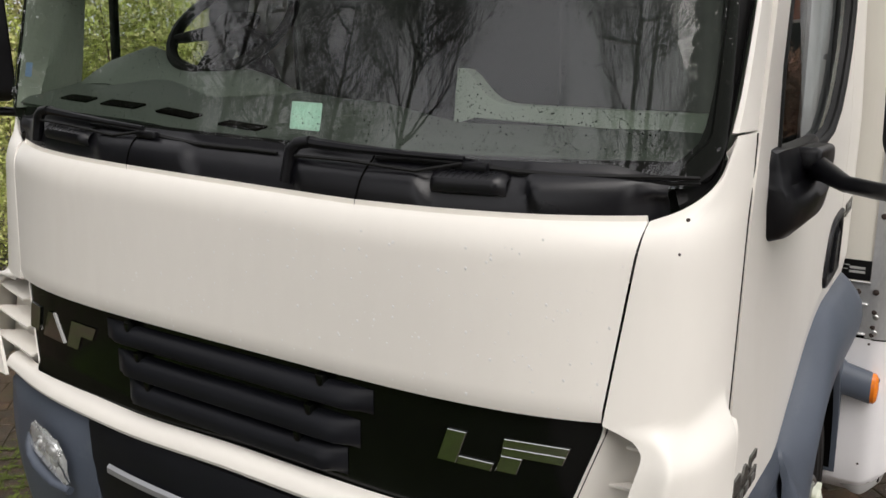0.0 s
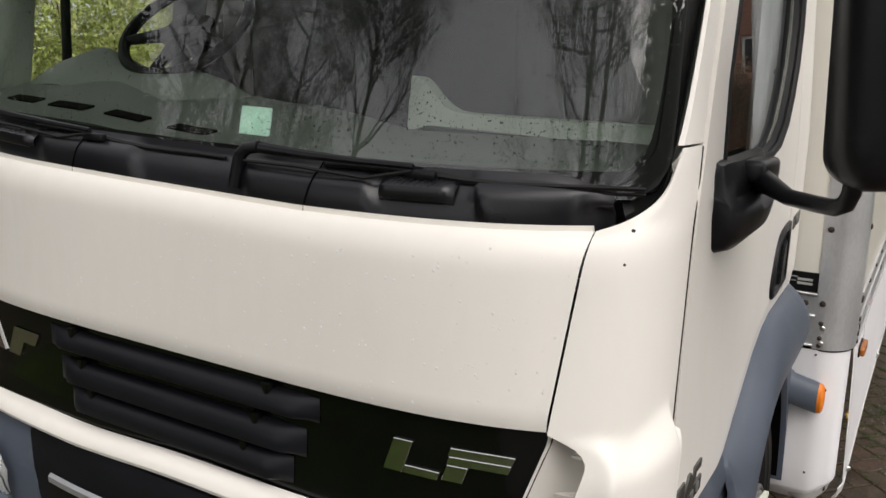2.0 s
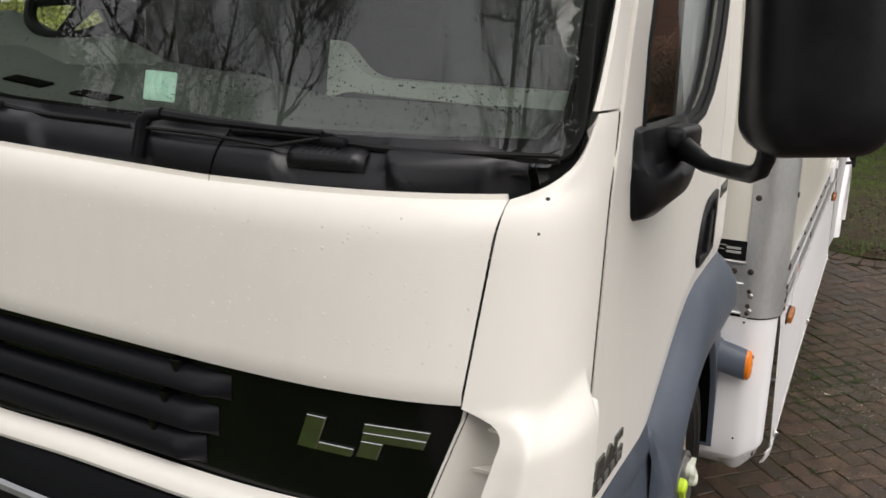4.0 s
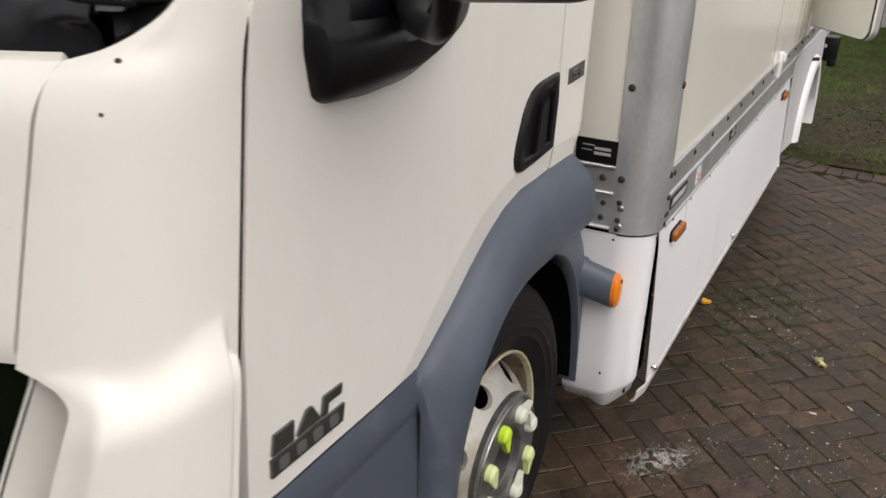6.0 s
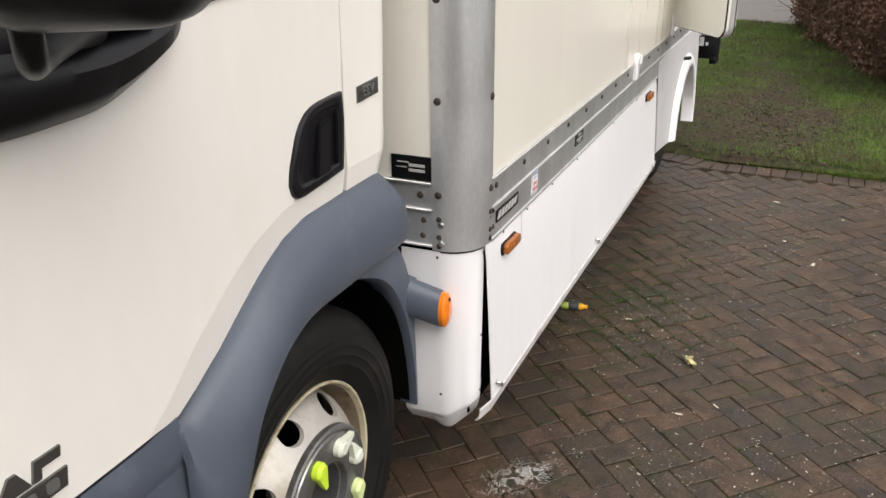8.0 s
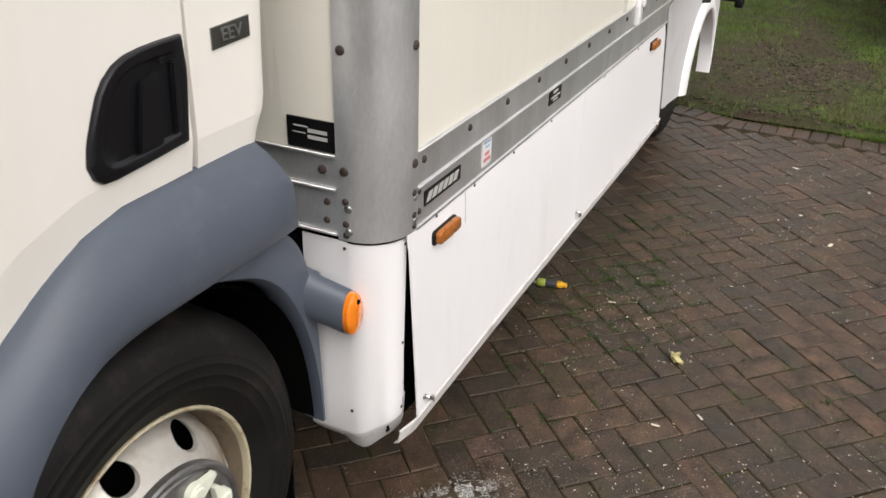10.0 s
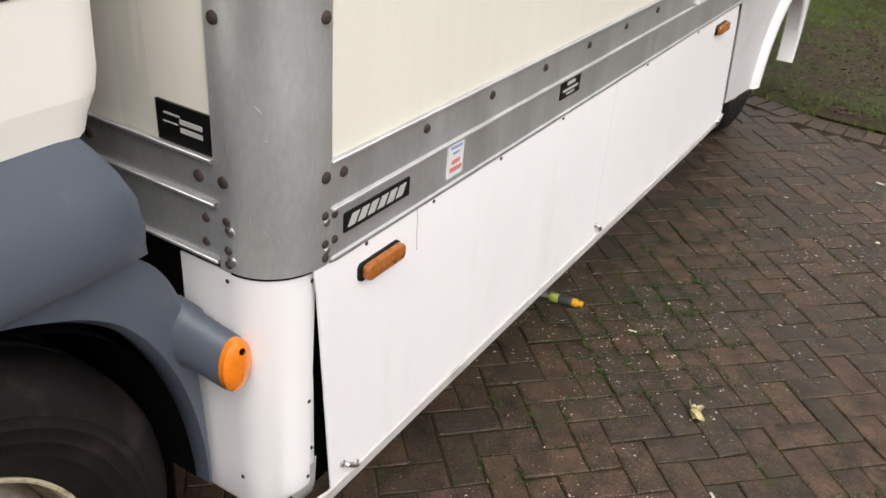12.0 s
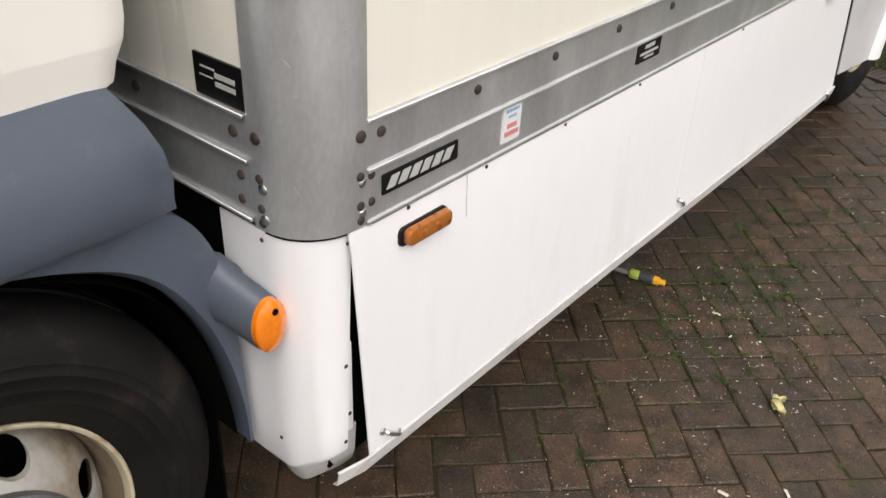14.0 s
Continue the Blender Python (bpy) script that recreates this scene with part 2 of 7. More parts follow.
G_SIDE = glass_mat("side_window_glass", (0.93, 0.96, 0.93), 1.0, 1.5)
G_LAMP = glass_mat("clear_lamp_lens", (0.92, 0.93, 0.94), 1.0, 1.45)
G_HOUSE = mat("dark_window_glass", (0.02, 0.022, 0.022), 0.05, vary=0.1)


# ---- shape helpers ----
CAB_FITS_VIEW = False    # lifts and widens the cab's far half to fit the camera's view

def part(name, bm, material, parent=None, label="", smooth=True):
    """Links a bmesh as one mesh object, under a thing or a part."""
    bmesh.ops.recalc_face_normals(bm, faces=bm.faces)
    if CAB_FITS_VIEW:
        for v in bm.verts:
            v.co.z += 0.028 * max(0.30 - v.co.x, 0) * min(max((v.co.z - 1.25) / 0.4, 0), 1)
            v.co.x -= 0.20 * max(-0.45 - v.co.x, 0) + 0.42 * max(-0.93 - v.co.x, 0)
    me = bpy.data.meshes.new(name)
    bm.to_mesh(me)
    bm.free()
    me.materials.append(material)
    if smooth:
        me.polygons.foreach_set("use_smooth", [True] * len(me.polygons))
        me.set_sharp_from_angle(angle=radians(38))
    ob = new(name, me)
    ob.parent = parent
    return tagged(ob, label)


def thing(name, label, category, at=(0, 0, 0), group="", kind=""):
    ob = new(name)
    ob.location = at
    ob.empty_display_size = 0.1
    return tagged(ob, label, category, group, kind)


def box(bm, a, b, bevel=0.0, m=None, seg=2):
    """A box from corner a to corner b, its edges rounded."""
    r = bmesh.ops.create_cube(bm, size=1)
    vs = r["verts"]
    for v in vs:
        v.co = Vector([(p + q) / 2 + c * (q - p) for p, q, c in zip(a, b, v.co)])
    if bevel:
        es = list({e for v in vs for e in v.link_edges})
        r = bmesh.ops.bevel(bm, geom=es, offset=bevel, segments=seg, affect="EDGES", profile=0.5)
        vs = list({v for f in r["faces"] for v in f.verts} | {v for v in vs if v.is_valid})
    if m:
        bmesh.ops.transform(bm, matrix=m, verts=vs)
    return vs


def tube(bm, pts, radii, sides=10, caps=True):
    """A tube along points with a radius at each."""
    pts = [Vector(p) for p in pts]
    if isinstance(radii, (int, float)):
        radii = [radii] * len(pts)
    rings, side = [], None
    for i, p in enumerate(pts):
        d = (pts[min(i + 1, len(pts) - 1)] - pts[max(i - 1, 0)]).normalized()
        if side is None:
            side = d.orthogonal().normalized()
        side = (side - d * side.dot(d)).normalized()
        up = d.cross(side)
        rings.append([bm.verts.new(p + radii[i] * (math.cos(a) * side + math.sin(a) * up)) for a in [2 * math.pi * k / sides for k in range(sides)]])
    for r, s in zip(rings, rings[1:]):
        for k in range(sides):
            bm.faces.new((r[k], r[(k + 1) % sides], s[(k + 1) % sides], s[k]))
    if caps:
        bm.faces.new(rings[0][::-1])
        bm.faces.new(rings[-1])
    return rings


def lathe(bm, profile, centre, axis="x", sides=64):
    """Turns (radius, along) pairs round an axis through centre."""
    rings = []
    for r, a in profile:
        ring = []
        for k in range(sides):
            t = 2 * math.pi * k / sides
            c, s = r * math.cos(t), r * math.sin(t)
            p = {"x": (a, c, s), "y": (c, a, s), "z": (c, s, a)}[axis]
            ring.append(bm.verts.new(Vector(centre) + Vector(p)))
        rings.append(ring)
    for r, s in zip(rings, rings[1:]):
        for k in range(sides):
            bm.faces.new((r[k], r[(k + 1) % sides], s[(k + 1) % sides], s[k]))
    return rings


def sheet(bm, rows, thick=0.0, away=None):
    """A skin through rows of points; thick: its depth, to the side opposite of away."""
    g = [[Vector(p) for p in r] for r in rows]
    nr, nc = len(g), len(g[0])
    front = [[bm.verts.new(p) for p in r] for r in g]
    for i in range(nr - 1):
        for j in range(nc - 1):
            bm.faces.new((front[i][j], front[i][j + 1], front[i + 1][j + 1], front[i + 1][j]))
    if not thick:
        return front
    back = []
    for i in range(nr):
        row = []
        for j in range(nc):
            du = g[i][min(j + 1, nc - 1)] - g[i][max(j - 1, 0)]
            dv = g[min(i + 1, nr - 1)][j] - g[max(i - 1, 0)][j]
            n = du.cross(dv)
            n = n.normalized() if n.length > 1e-9 else Vector(away or (0, 0, 1))
            if n.dot(Vector(away)) < 0:
                n = -n
            row.append(bm.verts.new(g[i][j] - thick * n))
        back.append(row)
    for i in range(nr - 1):
        for j in range(nc - 1):
            bm.faces.new((back[i][j], back[i + 1][j], back[i + 1][j + 1], back[i][j + 1]))
    rim = [(i, 0) for i in range(nr)] + [(nr - 1, j) for j in range(1, nc)] + [(i, nc - 1) for i in range(nr - 2, -1, -1)] + [(0, j) for j in range(nc - 2, 0, -1)]
    for (a, b), (c, d) in zip(rim, rim[1:] + rim[:1]):
        bm.faces.new((front[a][b], front[c][d], back[c][d], back[a][b]))
    return front


def plate(bm, outline, x0, x1, bevel=0.0, frame_m=None):
    """A plate with an outline in y, z, from x0 to x1 (its outer face); frame_m lays it elsewhere."""
    lo = [bm.verts.new((x0, y, z)) for y, z in outline]
    hi = [bm.verts.new((x1, y, z)) for y, z in outline]
    bm.faces.new(lo[::-1])
    top = bm.faces.new(hi)
    k = len(lo)
    for i in range(k):
        bm.faces.new((lo[i], lo[(i + 1) % k], hi[(i + 1) % k], hi[i]))
    vs = lo + hi
    if bevel:
        r = bmesh.ops.bevel(bm, geom=list(top.edges), offset=bevel, segments=2, affect="EDGES", profile=0.5)
        vs = list({v for v in vs if v.is_valid} | {v for f in r["faces"] for v in f.verts})
    if frame_m:
        bmesh.ops.transform(bm, matrix=frame_m, verts=vs)
    return vs


def rounded(y0, z0, y1, z1, r, n=5):
    """The outline of a rectangle with round corners."""
    out = []
    for cy, cz, a in ((y1 - r, z1 - r, 0), (y0 + r, z1 - r, 90), (y0 + r, z0 + r, 180), (y1 - r, z0 + r, 270)):
        for k in range(n + 1):
            t = radians(a + 90 * k / n)
            out.append((cy + r * math.cos(t), cz + r * math.sin(t)))
    return out


def smoothstep(a, b, v):
    t = min(max((v - a) / (b - a), 0.0), 1.0)
    return t * t * (3 - 2 * t)


def curve(pts, v):
    """Value at v on a soft line through (v, value) pairs."""
    if v <= pts[0][0]:
        return pts[0][1]
    for i in range(len(pts) - 1):
        a, b = pts[i], pts[i + 1]
        if v <= b[0]:
            p = pts[max(i - 1, 0)]
            q = pts[min(i + 2, len(pts) - 1)]
            h = b[0] - a[0]
            t = (v - a[0]) / h
            ma = (b[1] - p[1]) / (b[0] - p[0]) * h
            mb = (q[1] - a[1]) / (q[0] - a[0]) * h
            return (2 * t**3 - 3 * t * t + 1) * a[1] + (t**3 - 2 * t * t + t) * ma + (3 * t * t - 2 * t**3) * b[1] + (t**3 - t * t) * mb
    return pts[-1][1]


def steps(a, b, n):
    return [a + (b - a) * k / n for k in range(n + 1)]


# ---- the truck: cab ----
from mathutils import geometry

CAB_FITS_VIEW = True
CX = -0.035          # the truck's middle plane
truck = thing("truck", "cream white box truck with grey plastic wheel arches, parked", "truck")


def front_y(u, z):
    """Depth of the cab's front skin at u from the middle, between the bonnet's seams."""
    y0 = 0.209 + 0.07 * (z - 1.29)
    y1, u1 = 0.284 + 0.20 * (z - 1.29), 0.889 + 0.105 * (z - 1.29)
    r = abs(u) / u1
    top = 1 - math.sqrt(max(1 - (min(max(z - 1.57, 0), 0.09) / 0.0925) ** 2, 0))
    return y0 + (y1 - y0) * r ** 4.6 + (0.032 + 0.010 * r * r) * top


def seam_u(z):
    return 0.889 + 0.105 * (z - 1.29)


def door_seam_y(z):
    return 0.498 + 0.125 * (z - 1.296) + 0.19 * max(z - 1.65, 0) + 0.10 * max(z - 1.80, 0)


def corner(s, z, swell=0.0):
    """The cab's corner at height z: s from the bonnet's seam (0) to the door's seam (1)."""
    u1 = seam_u(z)
    zz = min(z, 1.66)
    a = Vector((u1, front_y(seam_u(zz), zz) + 0.24 * (z - zz)))
    c = Vector((1.061 - 0.05 * max(z - 1.7, 0), door_seam_y(z)))
    b = Vector((1.046 - 0.04 * max(z - 1.7, 0), a.y + 0.045))
    p = a * (1 - s) ** 2 + b * 2 * s * (1 - s) + c * s * s
    d = ((b - a) * (1 - s) + (c - b) * s).normalized()
    return p + Vector((d.y, -d.x)) * swell


SCREEN_EDGE = [(0.0, 1.651), (0.2, 1.668), (0.4, 1.695), (0.5, 1.717), (0.56, 1.740), (0.62, 1.772), (0.68, 1.815), (0.72, 1.862), (0.75, 1.912), (0.79, 2.00), (0.85, 2.18), (0.90, 2.40)]


def side_u(y, z):
    """Half width of the cab's side."""
    return 1.062 + 0.006 * smoothstep(0.5, 0.9, y) - 0.05 * max(z - 1.7, 0) - 0.012 * max(1.1 - z, 0)


def screen_y(u, z):
    """Depth of the windscreen."""
    return 0.335 + 0.27 * (z - 1.778) + 0.14 * (abs(u) / 1.04) ** 3


def bonnet():
    bm = bmesh.new()
    rows = []
    zs = steps(1.287, 1.57, 12) + steps(1.582, 1.650, 7) + [1.655, 1.659, 1.661]
    for z in zs:
        row = []
        back = 0.008 * (1.30 - z) / 0.013 if z < 1.30 else 0.0
        for u in steps(-0.9985, 0.9985, 60):
            uu = u * (seam_u(z) - 0.0015)
            row.append((CX + uu, front_y(uu, z) + back, z - 0.011 * smoothstep(1.59, 1.66, z)))
        rows.append(row)
    rows.append([(x, y + 0.006, z - 0.008) for x, y, z in rows[-1]])
    sheet(bm, rows, 0.012, (0, -1, 0))
    return part("bonnet", bm, M_PAINT, truck, "cream painted bonnet panel with rain drops")


def duct_edge(z):
    """How far out the corner panel begins beside the open air duct."""
    if z > 1.278:
        return 0.0
    full = 0.962 - 0.235 * max(1.243 - z, 0) - seam_u(z)
    return full * math.sqrt(max(1 - max((z - 1.225) / 0.053, 0) ** 2, 0))


def corner_panel(sgn):
    """The painted panel at the cab's corner, swelling out above the bumper, up to the pillar's foot."""
    bm = bmesh.new()
    rows = []
    for k in range(61):
        f = k / 60
        row = []
        for j in range(43):
            s = j / 30 if j < 26 else 25 / 30 + (j - 25) / 17 * 5 / 30
            top = min(curve(SCREEN_EDGE, s), 1.792)
            z = 0.965 + (top - 0.965) * f
            rise = 0.045 * smoothstep(0.50, 0.92, s)
            sw = 0.036 * smoothstep(1.285 + rise, 1.205 + 0.6 * rise, z) * (0.25 + 0.75 * smoothstep(0.0, 0.35, s)) * (1 - smoothstep(0.895, 0.950, s))
            p = corner(0.006 + 0.986 * s, z, sw)
            e = duct_edge(z) * (1 if sgn > 0 else 2.4) * (1 - smoothstep(0.0, 0.55, s))
            edge = 0.010 * smoothstep(0.975, 1.0, f)
            row.append((CX + sgn * (p.x + e), p.y + 0.35 * e + edge, z))
        rows.append(row)
    sheet(bm, rows, 0.010, (sgn * 0.7, -0.7, 0))
    part("corner_panel", bm, M_PAINT, truck)
    bm = bmesh.new()
    pts = []
    for z in steps(0.97, 1.79, 14):
        q = corner(0.998, z)
        pts.append((CX + sgn * (q.x + 0.0002), q.y + 0.001, z))
    tube(bm, pts, 0.0017, 6)
    part("door_joint", bm, M_DARK, truck)


def grille_end(z):
    return 0.893 - 0.316 * max(1.266 - z, 0)


def air_duct(sgn):
    """The open duct beside the grille, with its fins."""
    bm = bmesh.new()
    rows = []
    for z in steps(0.97, 1.284, 10):
        u, w = grille_end(z), seam_u(z)
        y = front_y(min(u, w), z) + 0.024
        rows.append([(CX + sgn * (u - 0.004), y, z), (CX + sgn * (u + 0.012), y + 0.030, z), (CX + sgn * (u + 0.05), y + 0.085, z), (CX + sgn * 0.985, y + 0.125, z), (CX + sgn * (1.010 if sgn > 0 else 1.06), y + 0.135, z)])
    sheet(bm, rows, 0.004, (0, -1, 0))
    duct = part("air_duct", bm, M_PAINT, truck, "recessed cream duct with fins")
    for z in (1.218, 1.140, 1.060):
        bm = bmesh.new()
        u = grille_end(z)
        y = front_y(u, z)
        near = 0.092 if sgn > 0 else 0.022
        r = [[(CX + sgn * (u + near + 0.003), y + near, z), (CX + sgn * (0.985 if sgn > 0 else 1.05), y + 0.055 + near, z + 0.010)],
             [(CX + sgn * (u + 0.030), y + 0.085, z), (CX + sgn * 0.99, y + 0.130, z + 0.010)]]
        sheet(bm, r, 0.007, (0, 0, 1))
        part("fin", bm, M_PAINT, duct)


def grille():
    """The gloss black panel under the bonnet with three louvres and bright letters."""
    bm = bmesh.new()
    rows = []
    for z in steps(0.995, 1.292, 10):
        rows.append([(CX + u, front_y(u, z) + 0.028 - 0.012 * smoothstep(1.06, 0.99, z), z) for u in steps(-grille_end(z), grille_end(z), 50)])
    sheet(bm, rows, 0.01, (0, -1, 0))
    g = part("grille_panel", bm, M_GLOSSBLACK, truck, "gloss black grille panel")
    # the recess's rim and louvres
    louvres = ((1.262, 1.213, -0.51, 0.365 + 0.035), (1.187, 1.128, -0.475, 0.33 + 0.035), (1.116, 1.058, -0.44, 0.295 + 0.035))
    for top, bot, u0, u1 in louvres:
        u0, u1 = u0 + 0.02, u1
        bm = bmesh.new()
        rows = []
        prof = [(0.028, top), (0.010, top - 0.004), (-0.002, top - 0.018), (-0.006, top - 0.035), (-0.004, bot + 0.006), (0.004, bot), (0.028, bot - 0.006)]
        for d, z in prof:
            row = []
            for k, u in enumerate(steps(u0, u1, 30)):
                e = min(k, 30 - k) / 2
                dd = d if e >= 1 else 0.026 + (d - 0.026) * e
                row.append((CX + u, front_y(u, z) + dd, z))
            rows.append(row)
        sheet(bm, rows, 0.0)
        lv = part("louvre", bm, M_LOUVRE, g, "satin black grille louvre")
        for u in (u0 + 0.10, u1 - 0.13):
            bm = bmesh.new()
            z = top + 0.004
            y = front_y(u, z) + 0.020
            plate(bm, [(-0.011, 0.010), (0.012, 0.010), (0.007, -0.014), (-0.002, -0.018), (-0.008, -0.011)], -0.018, 0.018, 0.003,
                  Matrix.Translation((CX + u, y, z)) @ Matrix(((0, 1, 0, 0), (-1, 0, 0, 0), (0, 0, 1, 0), (0, 0, 0, 1))))
            part("louvre_clip", bm, M_GLOSSBLACK, g)
    # bright raised maker's badges, drawn as plain slanted blocks and bars
    def block(u0, u1, z0, z1, lean):
        bm = bmesh.new()
        h = z1 - z0
        pts = [(u0 - lean * h / 2, z0), (u1 - lean * h / 2, z0), (u1 + lean * h / 2, z1), (u0 + lean * h / 2, z1)]
        lo = [bm.verts.new((CX + u, front_y(u, z) + 0.030, z)) for u, z in pts]
        hi = [bm.verts.new((CX + u, front_y(u, z) + 0.0225, z)) for u, z in pts]
        top = bm.faces.new(hi)
        for i in range(4):
            bm.faces.new((lo[i], lo[(i + 1) % 4], hi[(i + 1) % 4], hi[i]))
        bmesh.ops.bevel(bm, geom=list(top.edges), offset=0.0012, segments=1, affect="EDGES")
        part("badge", bm, M_CHROME, g, "bright chrome badge block", smooth=False)

    def form(pts):
        bm = bmesh.new()
        lo = [bm.verts.new((CX + u, front_y(u, z) + 0.030, z)) for u, z in pts]
        hi = [bm.verts.new((CX + u, front_y(u, z) + 0.0225, z)) for u, z in pts]
        bm.faces.new(hi)
        for i in range(len(pts)):
            bm.faces.new((lo[i], lo[(i + 1) % len(pts)], hi[(i + 1) % len(pts)], hi[i]))
        part("badge", bm, M_CHROME, g, "bright chrome badge form", smooth=False)
    for u0, u1, z0, z1 in ((0.571, 0.614, 1.152, 1.221), (0.6065, 0.682, 1.152, 1.1695), (0.694, 0.737, 1.156, 1.189), (0.702, 0.828, 1.207, 1.224), (0.700, 0.822, 1.1895, 1.2065)):
        block(u0, u1, z0, z1, 0.32)
    # the far badge: three plain bright forms
    form([(-0.866, 1.146), (-0.810, 1.146), (-0.800, 1.219), (-0.864, 1.219)])
    form([(-0.784, 1.143), (-0.752, 1.220), (-0.728, 1.220), (-0.680, 1.143)])
    form([(-0.664, 1.142), (-0.636, 1.220), (-0.534, 1.220), (-0.552, 1.184), (-0.598, 1.184), (-0.615, 1.142)])


def bumper():
    # the pale strip under the grille
    bm = bmesh.new()
    rows = []
    prof = [(0.012, 1.029), (-0.012, 1.028), (-0.026, 1.022), (-0.036, 1.010), (-0.040, 1.001), (-0.037, 0.991), (-0.024, 0.983), (0.015, 0.980)]
    for d, dz in prof:
        row = []
        for u in steps(-0.965, 0.965, 60):
            lift = 0.008 + 0.014 * smoothstep(0.35, 0.93, abs(u)) - 0.013 * smoothstep(0.05, -0.40, u) - 0.013 * smoothstep(-0.45, -0.90, u)
            row.append((CX + u, 0.195 + 0.09 * (abs(u) / 0.93) ** 4.0 + d, dz + lift))
        rows.append(row)
    sheet(bm, rows, 0.006, (0, -1, 0))
    part("bumper_strip", bm, M_PAINT, truck, "cream painted strip under the grille")
    # the dark lower grille and its silver bars
    bm = bmesh.new()
    rows = []
    for z, d in [(0.996, 0.02), (0.978, -0.028), (0.94, -0.045), (0.80, -0.05), (0.62, -0.04), (0.50, -0.01)]:
        rows.append([(CX + u, 0.20 + 0.07 * (abs(u) / 0.7) ** 4 + d, z + 0.045 * smoothstep(0.3, 0.8, abs(u)) * (z > 0.9)) for u in steps(-0.543, 0.543, 40)])
    sheet(bm, rows, 0.02, (0, -1, 0))
    lower = part("lower_grille", bm, M_LOUVRE, truck, "black lower grille with silver bars")
    for z in (0.864, 0.735):
        bm = bmesh.new()
        rows = []
        for dz, d in [(0.015, -0.055), (0.008, -0.064), (-0.008, -0.064), (-0.015, -0.05)]:
            rows.append([(CX + u, 0.20 + 0.07 * (abs(u) / 0.7) ** 4 + d, z + dz) for u in steps(-0.455, 0.455, 30)])
        sheet(bm, rows, 0.006, (0, -1, 0))
        part("silver_bar", bm, M_SILVER, lower, "silver trim bar")
    # grey ends with headlamps, wrapping round the corner to the wheel arch
    for sgn in (-1, 1):
        bm = bmesh.new()
        rows = []
        for z in steps(0.44, 0.975, 12):
            row = []
            bulge = 0.03 * math.sin(math.pi * min(max((z - 0.44) / 0.53, 0), 1)) + 0.01 - 0.03 * smoothstep(0.93, 0.975, z)
            for a, y in [(0.520, 0.290), (0.522, 0.190), (0.533, 0.172), (0.60, 0.165), (0.70, 0.176), (0.80, 0.195), (0.90, 0.235), (0.97, 0.29), (1.02, 0.37), (1.045, 0.48), (1.05, 0.62), (1.05, 0.80), (1.05, 1.0), (1.05, 1.06)]:
                k = min(max((a - 0.70) / 0.34, 0), 1)
                row.append((CX + sgn * (a + bulge * k), y + 0.035 * smoothstep(0.95, 0.80, a) - bulge * (1 - k), z + (0.03 * smoothstep(0.9, 0.6, a) if z > 0.95 else 0)))
            rows.append(row)
        sheet(bm, rows, 0.012, (sgn, -0.5, 0))
        end = part("bumper_end", bm, M_GREY, truck, "grey plastic bumper end")
        # headlamp: fluted reflector, bulb, clear lens and the shelf under it
        shape = [(0.608, 0.768), (0.6075, 0.805), (0.6075, 0.839), (0.622, 0.868), (0.6425, 0.886), (0.670, 0.892), (0.70, 0.897), (0.735, 0.902), (0.763, 0.906), (0.783, 0.870), (0.785, 0.828), (0.769, 0.807), (0.735, 0.797), (0.70, 0.787), (0.655, 0.777)]
        loop = shape + shape[:1]

        def lens_at(a, z, f, out):
            a, z = 0.69 + (a - 0.69) * f, 0.842 + (z - 0.842) * f
            return (CX + sgn * a, 0.148 + 0.2 * max(a - 0.61, 0) - out, z)
        bm = bmesh.new()
        sheet(bm, [[lens_at(a, z, f, out + (0.004 if k % 2 else 0)) for k, (a, z) in enumerate(loop[:-1] + loop[:1])] for f, out in ((1.0, 0.002), (0.82, 0.004), (0.62, 0.001), (0.45, 0.004), (0.30, 0.0), (0.05, 0.0))])
        lamp = part("headlamp", bm, M_REFLECTOR, truck, "clear headlamp with faceted bright reflector", smooth=False)
        for a, r in ((0.672, 0.030), (0.742, 0.020)):
            bm = bmesh.new()
            rings = lathe(bm, [(r, 0.004), (r * 0.9, -0.006), (r * 0.55, -0.003), (r * 0.4, -0.010), (r * 0.15, -0.013)], lens_at(a, 0.845, 1.0, 0.004), "y", 12)
            bm.faces.new(rings[-1])
            part("bulb_cap", bm, M_REFLECTOR, lamp, smooth=False)
        bm = bmesh.new()
        sheet(bm, [[lens_at(a, z, f, out) for a, z in loop] for f, out in ((1.0, 0.0), (0.985, 0.014), (0.94, 0.019), (0.6, 0.023), (0.02, 0.024))])
        part("lens", bm, G_LAMP, lamp).visible_shadow = False
        bm = bmesh.new()
        tube(bm, [lens_at(a, z, 1.0, out) for a, z, out in ((0.600, 0.752, 0.012), (0.655, 0.755, 0.022), (0.70, 0.764, 0.026), (0.745, 0.776, 0.026), (0.785, 0.792, 0.022), (0.805, 0.82, 0.014), (0.806, 0.85, 0.004))], [0.012, 0.014, 0.015, 0.015, 0.014, 0.012, 0.008], 10)
        part("bezel", bm, M_GREY, lamp, "grey shelf under the headlamp")


M_REFLECTOR = mat("bright_reflector", (0.93, 0.93, 0.92), 0.28, metal=0.7, vary=0.05, scale=20)


